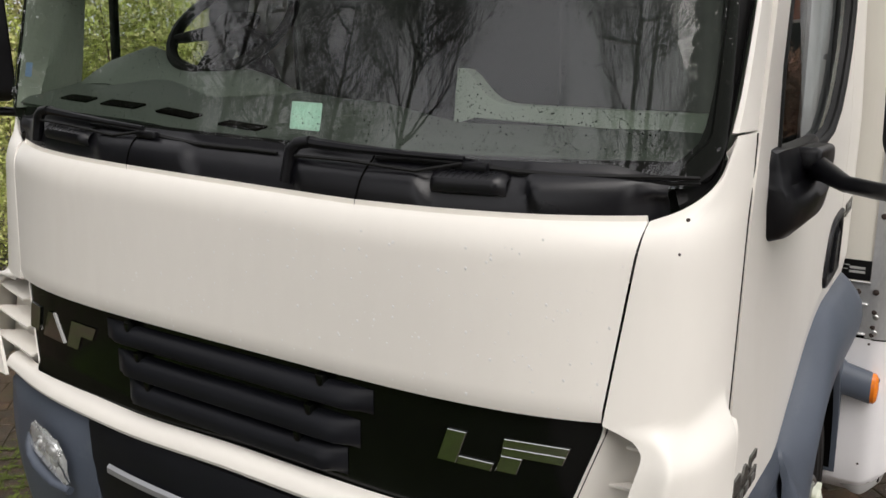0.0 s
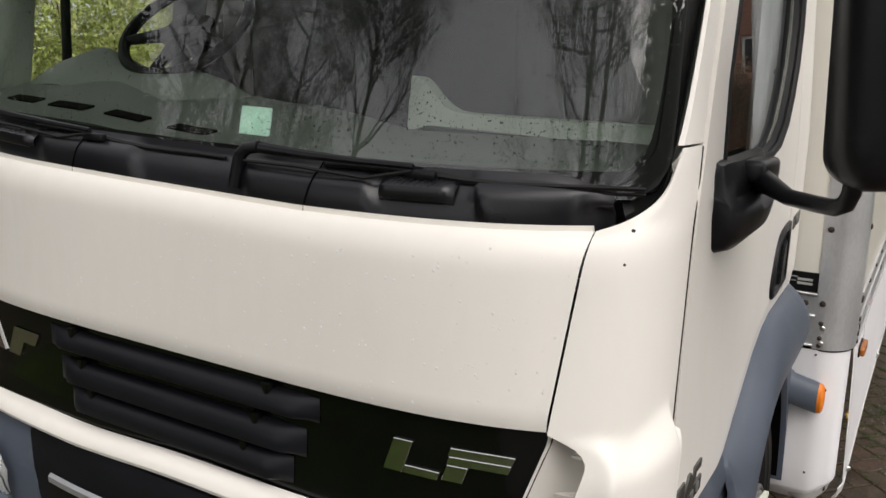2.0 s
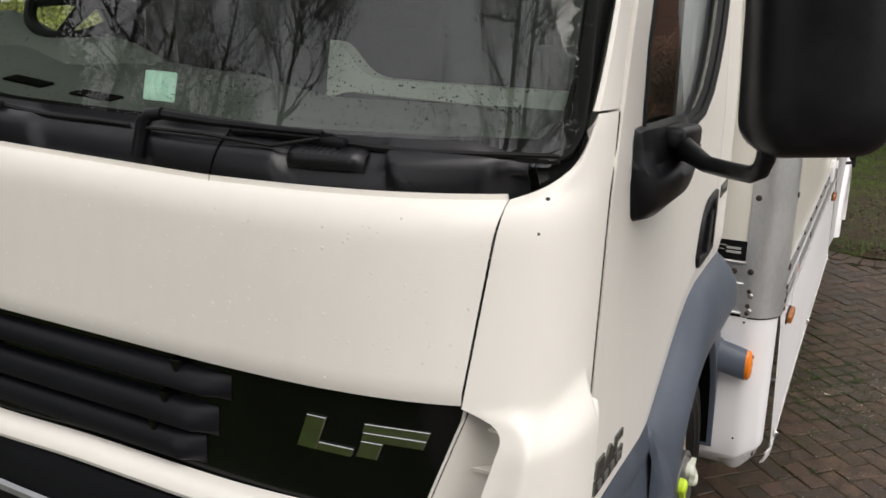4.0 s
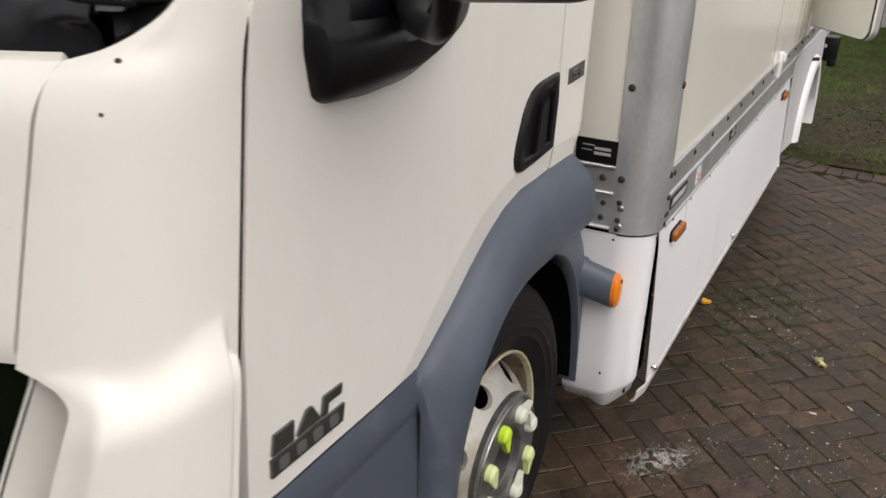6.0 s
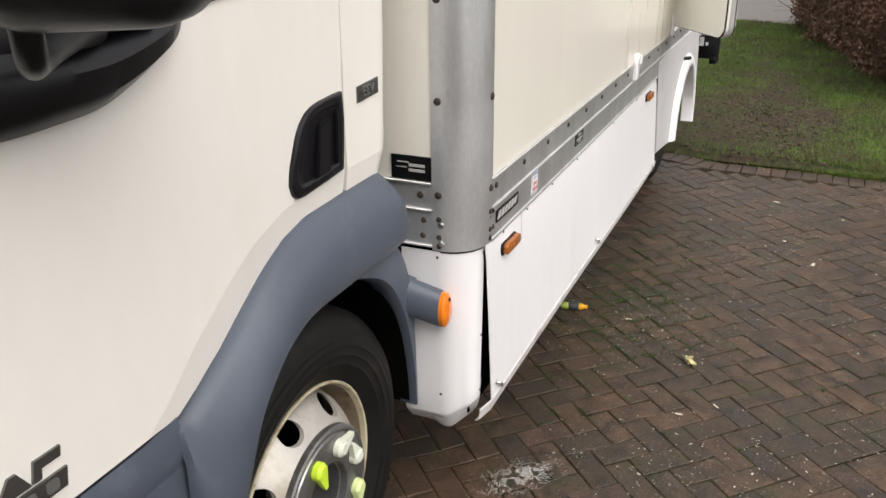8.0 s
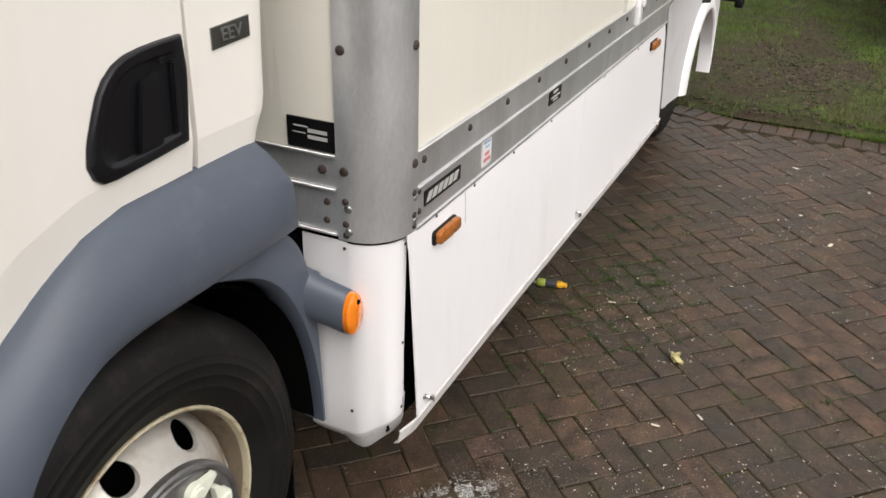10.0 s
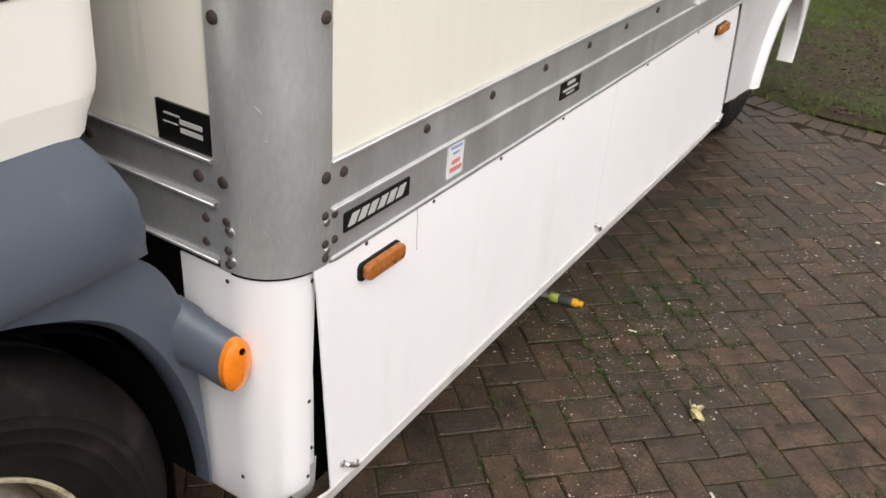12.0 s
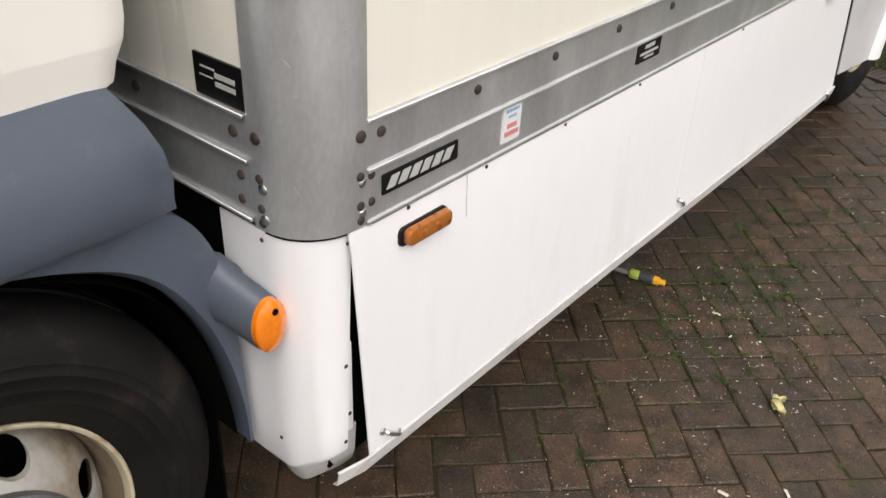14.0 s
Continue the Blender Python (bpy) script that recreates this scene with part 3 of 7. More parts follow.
def windscreen():
    bm = bmesh.new()
    rows = []
    for z in steps(1.705, 2.36, 12):
        w = 1.03 - 0.05 * max(z - 1.85, 0)
        if z < 1.78:
            w -= 0.075 * (1 - math.sqrt(max(1 - ((1.78 - z) / 0.08) ** 2, 0)))
        rows.append([(CX + u, screen_y(u, z), z) for u in steps(-w, w, 48)])
    sheet(bm, rows)
    ws = part("windscreen", bm, G_SCREEN, truck, "wet tinted windscreen reflecting bare trees")
    ws.visible_shadow = False
    # dark printed border behind the glass
    for sgn in (-1, 1):
        bm = bmesh.new()
        rows = []
        for z in steps(1.705, 2.34, 24):
            w = 1.03 - 0.05 * max(z - 1.85, 0)
            if z < 1.78:
                w -= 0.075 * (1 - math.sqrt(max(1 - ((1.78 - z) / 0.08) ** 2, 0)))
            i = curve([(1.70, 0.84), (1.739, 0.935), (1.779, 0.982), (1.837, 0.996), (1.93, 1.000), (2.03, 0.998), (2.34, 0.975)], z)
            i = min(i, w - 0.012) if sgn > 0 else w - 0.008
            rows.append([(CX + sgn * u, screen_y(u, z) + 0.006, z) for u in steps(i, w, 4)])
        sheet(bm, rows)
        part("printed_border", bm, M_SEAL, ws, "black border on the glass")
    bm = bmesh.new()
    sheet(bm, [[(CX + u, screen_y(u, z) + 0.006, z) for u in steps(-0.95, 0.95, 40)] for z in (1.70, 1.725, 1.752)])
    part("printed_border", bm, M_SEAL, ws, "black border on the glass")
    # stickers inside the glass
    for x0, x1, z0, z1, m, lab in ((0.079, 0.167, 1.778, 1.837, M_STICKER, "pale green paper sticker"), (-1.005, -0.972, 1.838, 1.880, M_BLUE, "small blue sticker")):
        bm = bmesh.new()
        out = [(x, z) for x, z in rounded(x0, z0, x1, z1, 0.004, 2)]
        vs = [bm.verts.new((x, screen_y(x - CX, z) + 0.003, z)) for x, z in out]
        bm.faces.new(vs)
        vs2 = [bm.verts.new((x, screen_y(x - CX, z) + 0.0035, z)) for x, z in out]
        bm.faces.new(vs2[::-1])
        for i in range(len(vs)):
            bm.faces.new((vs[i], vs[(i + 1) % len(vs)], vs2[(i + 1) % len(vs)], vs2[i]))
        part("sticker", bm, m, ws, lab)


def cowl():
    """The black panel between bonnet and windscreen: one moulding with broad swells, ribbed caps and joints."""
    def lip(u):
        return front_y(min(abs(u), 0.93), 1.660) + 0.008 + 0.5 * max(abs(u) - 0.88, 0)

    def back(u, z):
        return screen_y(u, z) - 0.004

    def swell(u):
        return max(smoothstep(0.205, 0.150, abs(u + 0.345)), smoothstep(0.185, 0.145, abs(u - 0.335)), 0.9 * smoothstep(0.705, 0.725, u) * smoothstep(0.948, 0.920, u))
    low = [(0.42, 1.600), (0.42, 1.650), (0.46, 1.672), (0.58, 1.694), (0.78, 1.714), (1.0, 1.732), (1.0, 1.752)]
    high = [(0.05, 1.600), (0.05, 1.655), (0.10, 1.684), (0.24, 1.706), (0.50, 1.722), (0.85, 1.736), (1.0, 1.752)]
    bm = bmesh.new()
    rows = []
    k7 = [k / 6 for k in range(7)]
    for t in steps(0, 1, 18):
        fl, zl = curve(list(zip(k7, [q[0] for q in low])), t), curve(list(zip(k7, [q[1] for q in low])), t)
        fh, zh = curve(list(zip(k7, [q[0] for q in high])), t), curve(list(zip(k7, [q[1] for q in high])), t)
        row = []
        for u in steps(-0.950, 0.950, 190):
            s = swell(u + 0.05 * (t - 0.5))
            f, z = fl + (fh - fl) * s, zl + (zh - zl) * s
            a = lip(u) + (min(lip(u), back(u, z) - 0.010) - lip(u)) * smoothstep(1.680, 1.700, z)
            z -= (0.006 + 0.022 * smoothstep(0.84, 0.95, abs(u))) * smoothstep(1.715, 1.745, z)
            row.append((CX + u, a + (back(u, z) - a) * min(f, 1.0), z))
        rows.append(row)
    sheet(bm, rows, 0.004, (0, -1, 0.6))
    c = part("cowl", bm, M_COWL, truck, "black plastic cowl panel under the windscreen")
    # ribbed caps
    for u0, u1 in ((-0.765, -0.555), (0.515, 0.672)):
        bm = bmesh.new()
        rows = []
        for d, z in ((0.030, 1.610), (0.026, 1.668), (0.022, 1.684), (0.008, 1.690), (0.004, 1.702), (0.008, 1.716), (0.020, 1.724), (0.040, 1.727), (0.075, 1.722)):
            row = []
            for k, u in enumerate(steps(u0, u1, 20)):
                e = math.sqrt(max(1 - (1 - min(k, 20 - k, 3) / 3) ** 2, 0))
                row.append((CX + u, lip(u) + d + 0.016 * (1 - e), z - 0.008 * (1 - e)))
            rows.append(row)
        sheet(bm, rows, 0.005, (0, -1, 0.5))
        cap = part("cowl_cap", bm, M_COWL, c, "moulded black cap with ribs")
        for k in range(8):
            bm = bmesh.new()
            u = u0 + 0.03 + k * (u1 - u0 - 0.06) / 7
            tube(bm, [(CX + u - 0.004, lip(u) + 0.009, 1.716), (CX + u, lip(u) + 0.021, 1.7245), (CX + u + 0.005, lip(u) + 0.038, 1.7272)], 0.0022, 5)
            part("rib", bm, M_COWL, cap)
    # joint lines
    for u in (-0.375, 0.360):
        bm = bmesh.new()
        pts = []
        for t in steps(0.12, 0.9, 10):
            f, z = curve(list(zip(k7, [q[0] for q in high])), t), curve(list(zip(k7, [q[1] for q in high])), t)
            uu = u - 0.022 * (1 - t) + 0.012 * math.sin(3 * t)
            pts.append((CX + uu, lip(uu) + (back(uu, z) - lip(uu)) * f - 0.0005, z + 0.0005))
        tube(bm, pts, 0.0022, 6)
        part("panel_joint", bm, M_DARK, c)
    # round filler mark
    bm = bmesh.new()
    at = Matrix.Translation((CX - 0.025, lip(0) + 0.032, 1.694)) @ Matrix.Rotation(radians(-38), 4, "X")
    lathe(bm, [(0.020, 0.004), (0.020, -0.002), (0.0175, -0.003), (0.016, 0.0), (0.004, 0.0)], (0, 0, 0), "y", 24)
    bmesh.ops.transform(bm, matrix=at, verts=bm.verts)
    part("filler_cap", bm, M_BLACK, c)
    bm = bmesh.new()
    box(bm, (-0.015, -0.003, -0.0025), (0.015, 0.002, 0.0025), 0.001, at @ Matrix.Rotation(radians(40), 4, "Y"))
    part("filler_mark", bm, M_BLACK, c)


def wiper(pivot_u, tip_u):
    """A black wiper: boss, arm, blade and hinge pieces, lying along the screen's foot."""
    def at(u, z, off):
        return Vector((CX + u, screen_y(u, z) - off, z))
    bm = bmesh.new()
    p0 = at(pivot_u - 0.012, 1.672, 0.026)
    p1 = at(pivot_u + 0.002, 1.742, 0.036)
    p2 = at(pivot_u + 0.05, 1.762, 0.034)
    tube(bm, [p0, p0.lerp(p1, 0.6), p1, p1.lerp(p2, 0.45) + Vector((-0.004, 0, 0.006)), p2], [0.014, 0.014, 0.0145, 0.014, 0.013], 10)
    boss = part("wiper", bm, M_BLACK, truck, "black windscreen wiper at rest")
    bm = bmesh.new()
    mid = [at(pivot_u + (tip_u - pivot_u) * f, 1.762 - 0.026 * f, 0.034 - 0.012 * f) for f in (0.08, 0.2, 0.35, 0.5)]
    tube(bm, [p2.lerp(mid[0], 0.3)] + mid, [0.013, 0.012, 0.010, 0.007, 0.006], 8)
    part("wiper_arm", bm, M_BLACK, boss)
    bm = bmesh.new()
    pts = [at(u, 1.738 - 0.016 * i / 8 + 0.004 * math.sin(i), 0.012) for i, u in enumerate(steps(pivot_u + (tip_u - pivot_u) * 0.25, tip_u, 8))]
    tube(bm, pts, [0.005, 0.006, 0.006, 0.007, 0.007, 0.006, 0.006, 0.005, 0.004], 6)
    tube(bm, [p - Vector((0, -0.004, 0.011)) for p in pts], 0.0035, 6)
    part("wiper_blade", bm, M_SEAL, boss)
    bm = bmesh.new()
    h = at(pivot_u + (tip_u - pivot_u) * 0.52, 1.735, 0.026)
    box(bm, h - Vector((0.035, 0.009, 0.009)), h + Vector((0.035, 0.009, 0.009)), 0.004)
    part("hinge", bm, M_BLACK, boss)
    bm = bmesh.new()
    tube(bm, [p1 + Vector((0.02, -0.01, -0.01)), mid[1] + Vector((0, -0.02, -0.022)), mid[2] + Vector((0.03, -0.016, -0.03)), mid[3] + Vector((0, -0.008, -0.008))], 0.004, 6)
    part("washer_tube", bm, M_SEAL, boss)


def edge_s(z):
    """Where round the corner the screen's edge lies at height z."""
    a, b = 0.0, 0.90
    for _ in range(24):
        m = (a + b) / 2
        a, b = (m, b) if curve(SCREEN_EDGE, m) < z else (a, m)
    return a


def pillar(sgn):
    """The painted pillar beside the screen, and the dark rubber round the glass."""
    bm = bmesh.new()
    rows = []
    for z in steps(1.797, 2.40, 20):
        s0 = edge_s(z) - 0.016
        row = []
        for k, s in enumerate(steps(s0, 0.995, 8)):
            p = corner(s, z)
            row.append((CX + sgn * (p.x - (0.006 if k == 0 else 0)), p.y + (0.003 if k == 0 else 0), z))
        rows.append(row)
    sheet(bm, rows, 0.008, (sgn, -0.5, 0))
    part("pillar", bm, M_PAINT, truck)
    bm = bmesh.new()
    rows = []
    for s in steps(0.22, 0.90, 34):
        z = curve(SCREEN_EDGE, s)
        p = corner(s, z)
        zi = max(z, 1.712)
        k = smoothstep(0.0, 0.6, s)
        gu = min(p.x - 0.012 - 0.01 * (1 - k), 1.022)
        wide = 0.05 - 0.034 * smoothstep(1.74, 1.80, z) if sgn > 0 else 0.006
        dx = 0.014 * smoothstep(0.50, 0.70, s)
        rows.append([(CX + sgn * (p.x - 0.006 - dx), p.y + 0.013, z), (CX + sgn * (p.x - 0.012 - dx), p.y + 0.020, z + 0.003), (CX + sgn * (gu - 0.004), max(p.y + 0.03, screen_y(gu, zi) - 0.004), z + (zi - z) * 0.7), (CX + sgn * (gu - wide), screen_y(gu - wide, zi) + 0.004, zi + 0.01 * (1 - k))])
    sheet(bm, rows, 0.004, (sgn * 0.3, -1, 0))
    part("screen_seal", bm, M_SEAL, truck, "black rubber round the windscreen")


WIN = [(0.715, 1.735), (0.80, 1.722), (1.00, 1.706), (1.18, 1.700), (1.28, 1.712), (1.37, 1.755), (1.44, 1.82), (1.50, 1.90), (1.545, 2.0), (1.565, 2.12), (1.57, 2.28), (0.915, 2.30), (0.862, 2.20), (0.745, 1.90)]


WIN_FAR = WIN[:11] + [(0.80, 2.30), (0.775, 2.20), (0.735, 1.90)]


def foot_of(y, z, p, q):
    """The point nearest to (y, z) on the stretch from p to q."""
    at, f = geometry.intersect_point_line(Vector((y, z, 0)), Vector((*p, 0)), Vector((*q, 0)))
    return Vector((*p, 0)).lerp(Vector((*q, 0)), min(max(f, 0), 1))


def door(sgn):
    """A cab door with its window opening, glass, seal, handle and badges."""
    def at(y, z, off=0.0):
        return (CX + sgn * (side_u(y, z) + off), y, z)
    bm = bmesh.new()
    # outline with the front seam, the foot, the wheel arch, the rear seam
    foot = [(0.970, 0.980), (1.028, 1.006), (1.108, 1.050), (1.188, 1.106), (1.258, 1.150), (1.338, 1.192), (1.425, 1.213), (1.54, 1.215), (1.592, 1.217)]
    crease = [(0.885, 0.9862), (0.945, 1.026), (1.03, 1.098), (1.14, 1.172), (1.23, 1.222), (1.34, 1.256), (1.45, 1.268), (1.594, 1.270)]
    outline = [(0.775, 2.250), (0.690, 2.030), (0.640, 1.910), (0.600, 1.810), (0.556, 1.70), (0.544, 1.63), (0.536, 1.567), (0.503, 1.30), (0.486, 1.06), (0.484, 0.985), (0.56, 0.980), (0.70, 0.984), (0.87, 0.986)] + crease + [
        (1.600, 1.45), (1.606, 1.60), (1.615, 2.0), (1.618, 2.33), (0.86, 2.345)]
    vo = [bm.verts.new((0, y, z)) for y, z in outline]
    win = WIN if sgn > 0 else WIN_FAR
    vi = [bm.verts.new((0, y, z)) for y, z in win]
    eo = [bm.edges.new((a, b)) for a, b in zip(vo, vo[1:] + vo[:1])]
    ei = [bm.edges.new((a, b)) for a, b in zip(vi, vi[1:] + vi[:1])]
    bmesh.ops.triangle_fill(bm, edges=eo + ei, use_beauty=True)
    # the flat facet along the wheel arch
    band = [bm.verts.new((0, y, z)) for y, z in crease + foot[::-1]]
    eb = [bm.edges.new((a, b)) for a, b in zip(band, band[1:] + band[:1])]
    bmesh.ops.triangle_fill(bm, edges=eb, use_beauty=True)
    for v in bm.verts:
        v.co.x = 0.0
    for k in range(12):
        y = 0.56 + 0.09 * k
        bmesh.ops.bisect_plane(bm, geom=bm.verts[:] + bm.edges[:] + bm.faces[:], plane_co=(0, y, 0), plane_no=(0, 1, 0))
    for k in range(26):
        bmesh.ops.bisect_plane(bm, geom=bm.verts[:] + bm.edges[:] + bm.faces[:], plane_co=(0, 0.95 + 0.025 * k, 0), plane_no=(0, 1, 0))
    for z in [1.0 + 0.025 * k for k in range(17)] + [1.5, 1.7, 1.9, 2.1]:
        bmesh.ops.bisect_plane(bm, geom=bm.verts[:] + bm.edges[:] + bm.faces[:], plane_co=(0, 0, z), plane_no=(0, 0, 1))
    r = bmesh.ops.extrude_face_region(bm, geom=bm.faces[:])
    inner = [v for v in r["geom"] if isinstance(v, bmesh.types.BMVert)]
    inner_set = set(inner)
    for v in bm.verts:
        off = -0.03 if v in inner_set else 0.0
        y, z = v.co.y, v.co.z
        near = min((Vector((y, z, 0)) - foot_of(y, z, p, q)).length for p, q in zip(crease, crease[1:]))
        below = y > 0.86 and z < curve(crease, y) - 0.0005
        v.co = Vector(at(y, z, off + 0.004 - (0.13 * near if below else 0)))
    d = part("cab_door", bm, M_PAINT, truck, "cream painted cab door")
    # glass and seal
    bm = bmesh.new()
    vs = [bm.verts.new(at(y, z, -0.016)) for y, z in win]
    bm.faces.new(vs)
    g = part("window_glass", bm, G_SIDE, d, "side window glass", smooth=False)
    g.visible_shadow = False
    bm = bmesh.new()
    loop = [at(y, z, 0.004) for y, z in win]
    tube(bm, loop + loop[:1], [0.006] + [0.011] * 10 + [0.006] * (len(win) - 11) + [0.006], 8, caps=False)
    part("window_seal", bm, M_SEAL, d, "black rubber window seal")
    bm = bmesh.new()
    mid = (1.2, 2.0)
    sheet(bm, [[at(mid[0] + (y - mid[0]) * f, mid[1] + (z - mid[1]) * f, off) for y, z in win[1:11]] for f, off in ((0.992, 0.006), (0.975, 0.004), (0.970, -0.004), (0.955, -0.008), (0.945, -0.014))])
    part("seal_lip", bm, M_SEAL, d, "black rubber lip inside the window seal")
    if sgn < 0:
        bm = bmesh.new()
        tube(bm, [at(0.885, 1.715, -0.012), at(0.895, 2.0, -0.012), at(0.905, 2.30, -0.012)], 0.013, 8)
        part("window_bar", bm, M_SEAL, d, "dark upright bar in the side window")
    # recessed handle: surround, dark bowl, flap
    bm = bmesh.new()
    hout = [(1.364, 1.300), (1.370, 1.330), (1.378, 1.350), (1.390, 1.376), (1.402, 1.400), (1.418, 1.420), (1.440, 1.437), (1.466, 1.447), (1.50, 1.452), (1.545, 1.455), (1.590, 1.456), (1.594, 1.40), (1.588, 1.335), (1.580, 1.277), (1.50, 1.270), (1.41, 1.264), (1.386, 1.266), (1.372, 1.277)]
    hmid = (1.487, 1.357)
    rows = []
    loopo = hout + hout[:1]
    for f, off in ((1.0, 0.003), (0.985, 0.011), (0.95, 0.0135), (0.80, 0.013), (0.77, 0.0115), (0.72, 0.0060), (0.55, 0.0052), (0.05, 0.005)):
        rows.append([at(hmid[0] + (y - hmid[0]) * f, hmid[1] + (z - hmid[1]) * f, off) for y, z in loopo])
    sheet(bm, rows)
    h = part("door_handle", bm, M_BLACK, d, "black recessed door handle")
    for pts, o1 in (([(1.462, 1.292), (1.486, 1.402), (1.528, 1.412), (1.518, 1.292)], 0.0160), ([(1.548, 1.300), (1.556, 1.420), (1.570, 1.420), (1.562, 1.300)], 0.0150)):
        bm = bmesh.new()
        vs = [bm.verts.new(at(y, z, o)) for o in (0.003, o1) for y, z in pts]
        for q in ((0, 1, 2, 3), (4, 5, 6, 7), (0, 1, 5, 4), (1, 2, 6, 5), (2, 3, 7, 6), (3, 0, 4, 7)):
            bm.faces.new([vs[i] for i in q])
        bmesh.ops.bevel(bm, geom=bm.edges[:], offset=0.003, segments=2, affect="EDGES")
        part("flap", bm, M_BLACK, h)
    bm = bmesh.new()
    lathe(bm, [(0.006, 0.0), (0.006, 0.0018), (0.0035, 0.0022), (0.0034, 0.0004), (0.0003, 0.0003)], at(1.535, 1.425, 0.0135), "x", 14)
    part("lock", bm, M_SEAL, h)
    if sgn > 0:
        # maker's badge as plain dark strokes
        def stroke(poly, y0, z0, sy, sz):
            bm = bmesh.new()
            pts = [(y0 + sy * a, z0 + sz * b) for a, b in poly]
            lo = [bm.verts.new(at(y, z, 0.004)) for y, z in pts]
            hi = [bm.verts.new(at(y, z, 0.009)) for y, z in pts]
            bm.faces.new(hi)
            for i in range(len(pts)):
                bm.faces.new((lo[i], lo[(i + 1) % len(pts)], hi[(i + 1) % len(pts)], hi[i]))
            part("badge", bm, M_BADGE, d, "dark metallic badge stroke", smooth=False)
        stroke([(0, 0), (0.98, 0), (1.02, 1), (0.12, 1)], 0.535, 1.057, 0.052, 0.035)
        stroke([(0, 0), (0.45, 1), (0.7, 1), (1.08, 0)], 0.594, 1.057, 0.056, 0.035)
        stroke([(0, 0), (0.14, 1), (1.08, 1), (1.02, 0.5), (0.37, 0.5), (0.30, 0)], 0.656, 1.057, 0.052, 0.035)
        stroke([(0, 0), (1, 0), (1.03, 1), (0.0, 1)], 0.532, 1.018, 0.180, 0.033)
        for y in (0.548, 0.590, 0.632, 0.674):
            bm = bmesh.new()
            plate(bm, rounded(y, 1.024, y + 0.024, 1.045, 0.006, 3), CX + side_u(y, 1.04) + 0.008, CX + side_u(y, 1.04) + 0.0108)
            part("badge_mark", bm, M_BADGEDIM, d, smooth=False)


M_BADGEDIM = mat("dull_badge_mark", (0.24, 0.24, 0.23), 0.35, metal=0.6, vary=0.1)
M_BADGE = mat("dark_chrome_badge", (0.16, 0.16, 0.15), 0.25, metal=0.8, vary=0.1)


def rear_quarter(sgn):
    """The narrow painted panel behind the door."""
    def at(y, z, off=0.0):
        return (CX + sgn * (side_u(y, z) + off), y, z)
    bm = bmesh.new()
    rows = []
    for z in [1.212, 1.240, 1.268, 1.270, 1.272, 1.30] + steps(1.34, 2.40, 22):
        k = smoothstep(1.33, 1.215, z)
        row = []
        for f in steps(0, 1, 8):
            y = 1.607 + 0.010 * smoothstep(1.3, 2.0, z) + (0.212 + 0.012 * smoothstep(1.3, 1.6, z) - 0.028 * k * k) * f
            drop = -0.016 * (max(f - 0.90, 0) / 0.10) ** 2 - 0.13 * max(1.270 - z, 0)
            row.append(at(y, z, drop + 0.004))
        rows.append(row)
    sheet(bm, rows, 0.03, (sgn, 0, 0))
    q = part("rear_quarter_panel", bm, M_PAINT, truck)
    if sgn > 0:
        bm = bmesh.new()
        plate(bm, [(1.665, 1.412), (1.768, 1.418), (1.768, 1.456), (1.665, 1.450)], CX + side_u(1.7, 1.43), CX + side_u(1.7, 1.43) + 0.0075, 0.001)
        b = part("emission_badge", bm, M_BADGE, truck, "small dark badge reading EEV", smooth=False)
        f = bpy.data.curves.new("badge_text", "FONT")
        f.body, f.size, f.extrude, f.align_x, f.align_y = "EEV", 0.034, 0.0012, "CENTER", "CENTER"
        f.materials.append(M_BADGEDIM)
        t = new("badge_text", f)
        t.parent = b
        t.matrix_local = Matrix.Translation((CX + side_u(1.7, 1.43) + 0.0085, 1.7165, 1.434)) @ Matrix(((0, 0, 1, 0), (1, 0, 0, 0), (0, 1, 0, 0), (0, 0, 0, 1))) @ Matrix.Diagonal((1.05, 1, 1, 1))


def cab_shell():
    """Roof, rear wall, floor and inner skins that close the cab."""
    bm = bmesh.new()
    rows = []
    for y, z in [(screen_y(0, 2.36) - 0.01, 2.355), (0.56, 2.44), (0.75, 2.49), (1.2, 2.52), (1.6, 2.51), (1.80, 2.47), (1.82, 2.40)]:
        rows.append([(CX + u, y + (0.09 * (abs(u) / 1.0) ** 3 if y < 0.7 else 0), z - 0.09 * (abs(u) / 1.0) ** 4) for u in steps(-1.01, 1.01, 24)])
    sheet(bm, rows, 0.02, (0, 0, 1))
    part("cab_roof", bm, M_PAINT, truck)
    bm = bmesh.new()
    box(bm, (CX - 1.03, 1.77, 1.2), (CX + 1.03, 1.80, 2.42), 0.005)
    part("cab_rear_wall", bm, M_CABIN, truck, "grey cabin rear wall")
    bm = bmesh.new()
    box(bm, (CX - 0.75, 0.32, 1.02), (CX + 0.75, 1.80, 1.06), 0.005)
    part("cab_floor", bm, M_DARK, truck)


M_CABIN = mat("grey_cabin_lining", (0.10, 0.105, 0.10), 0.8, vary=0.1)


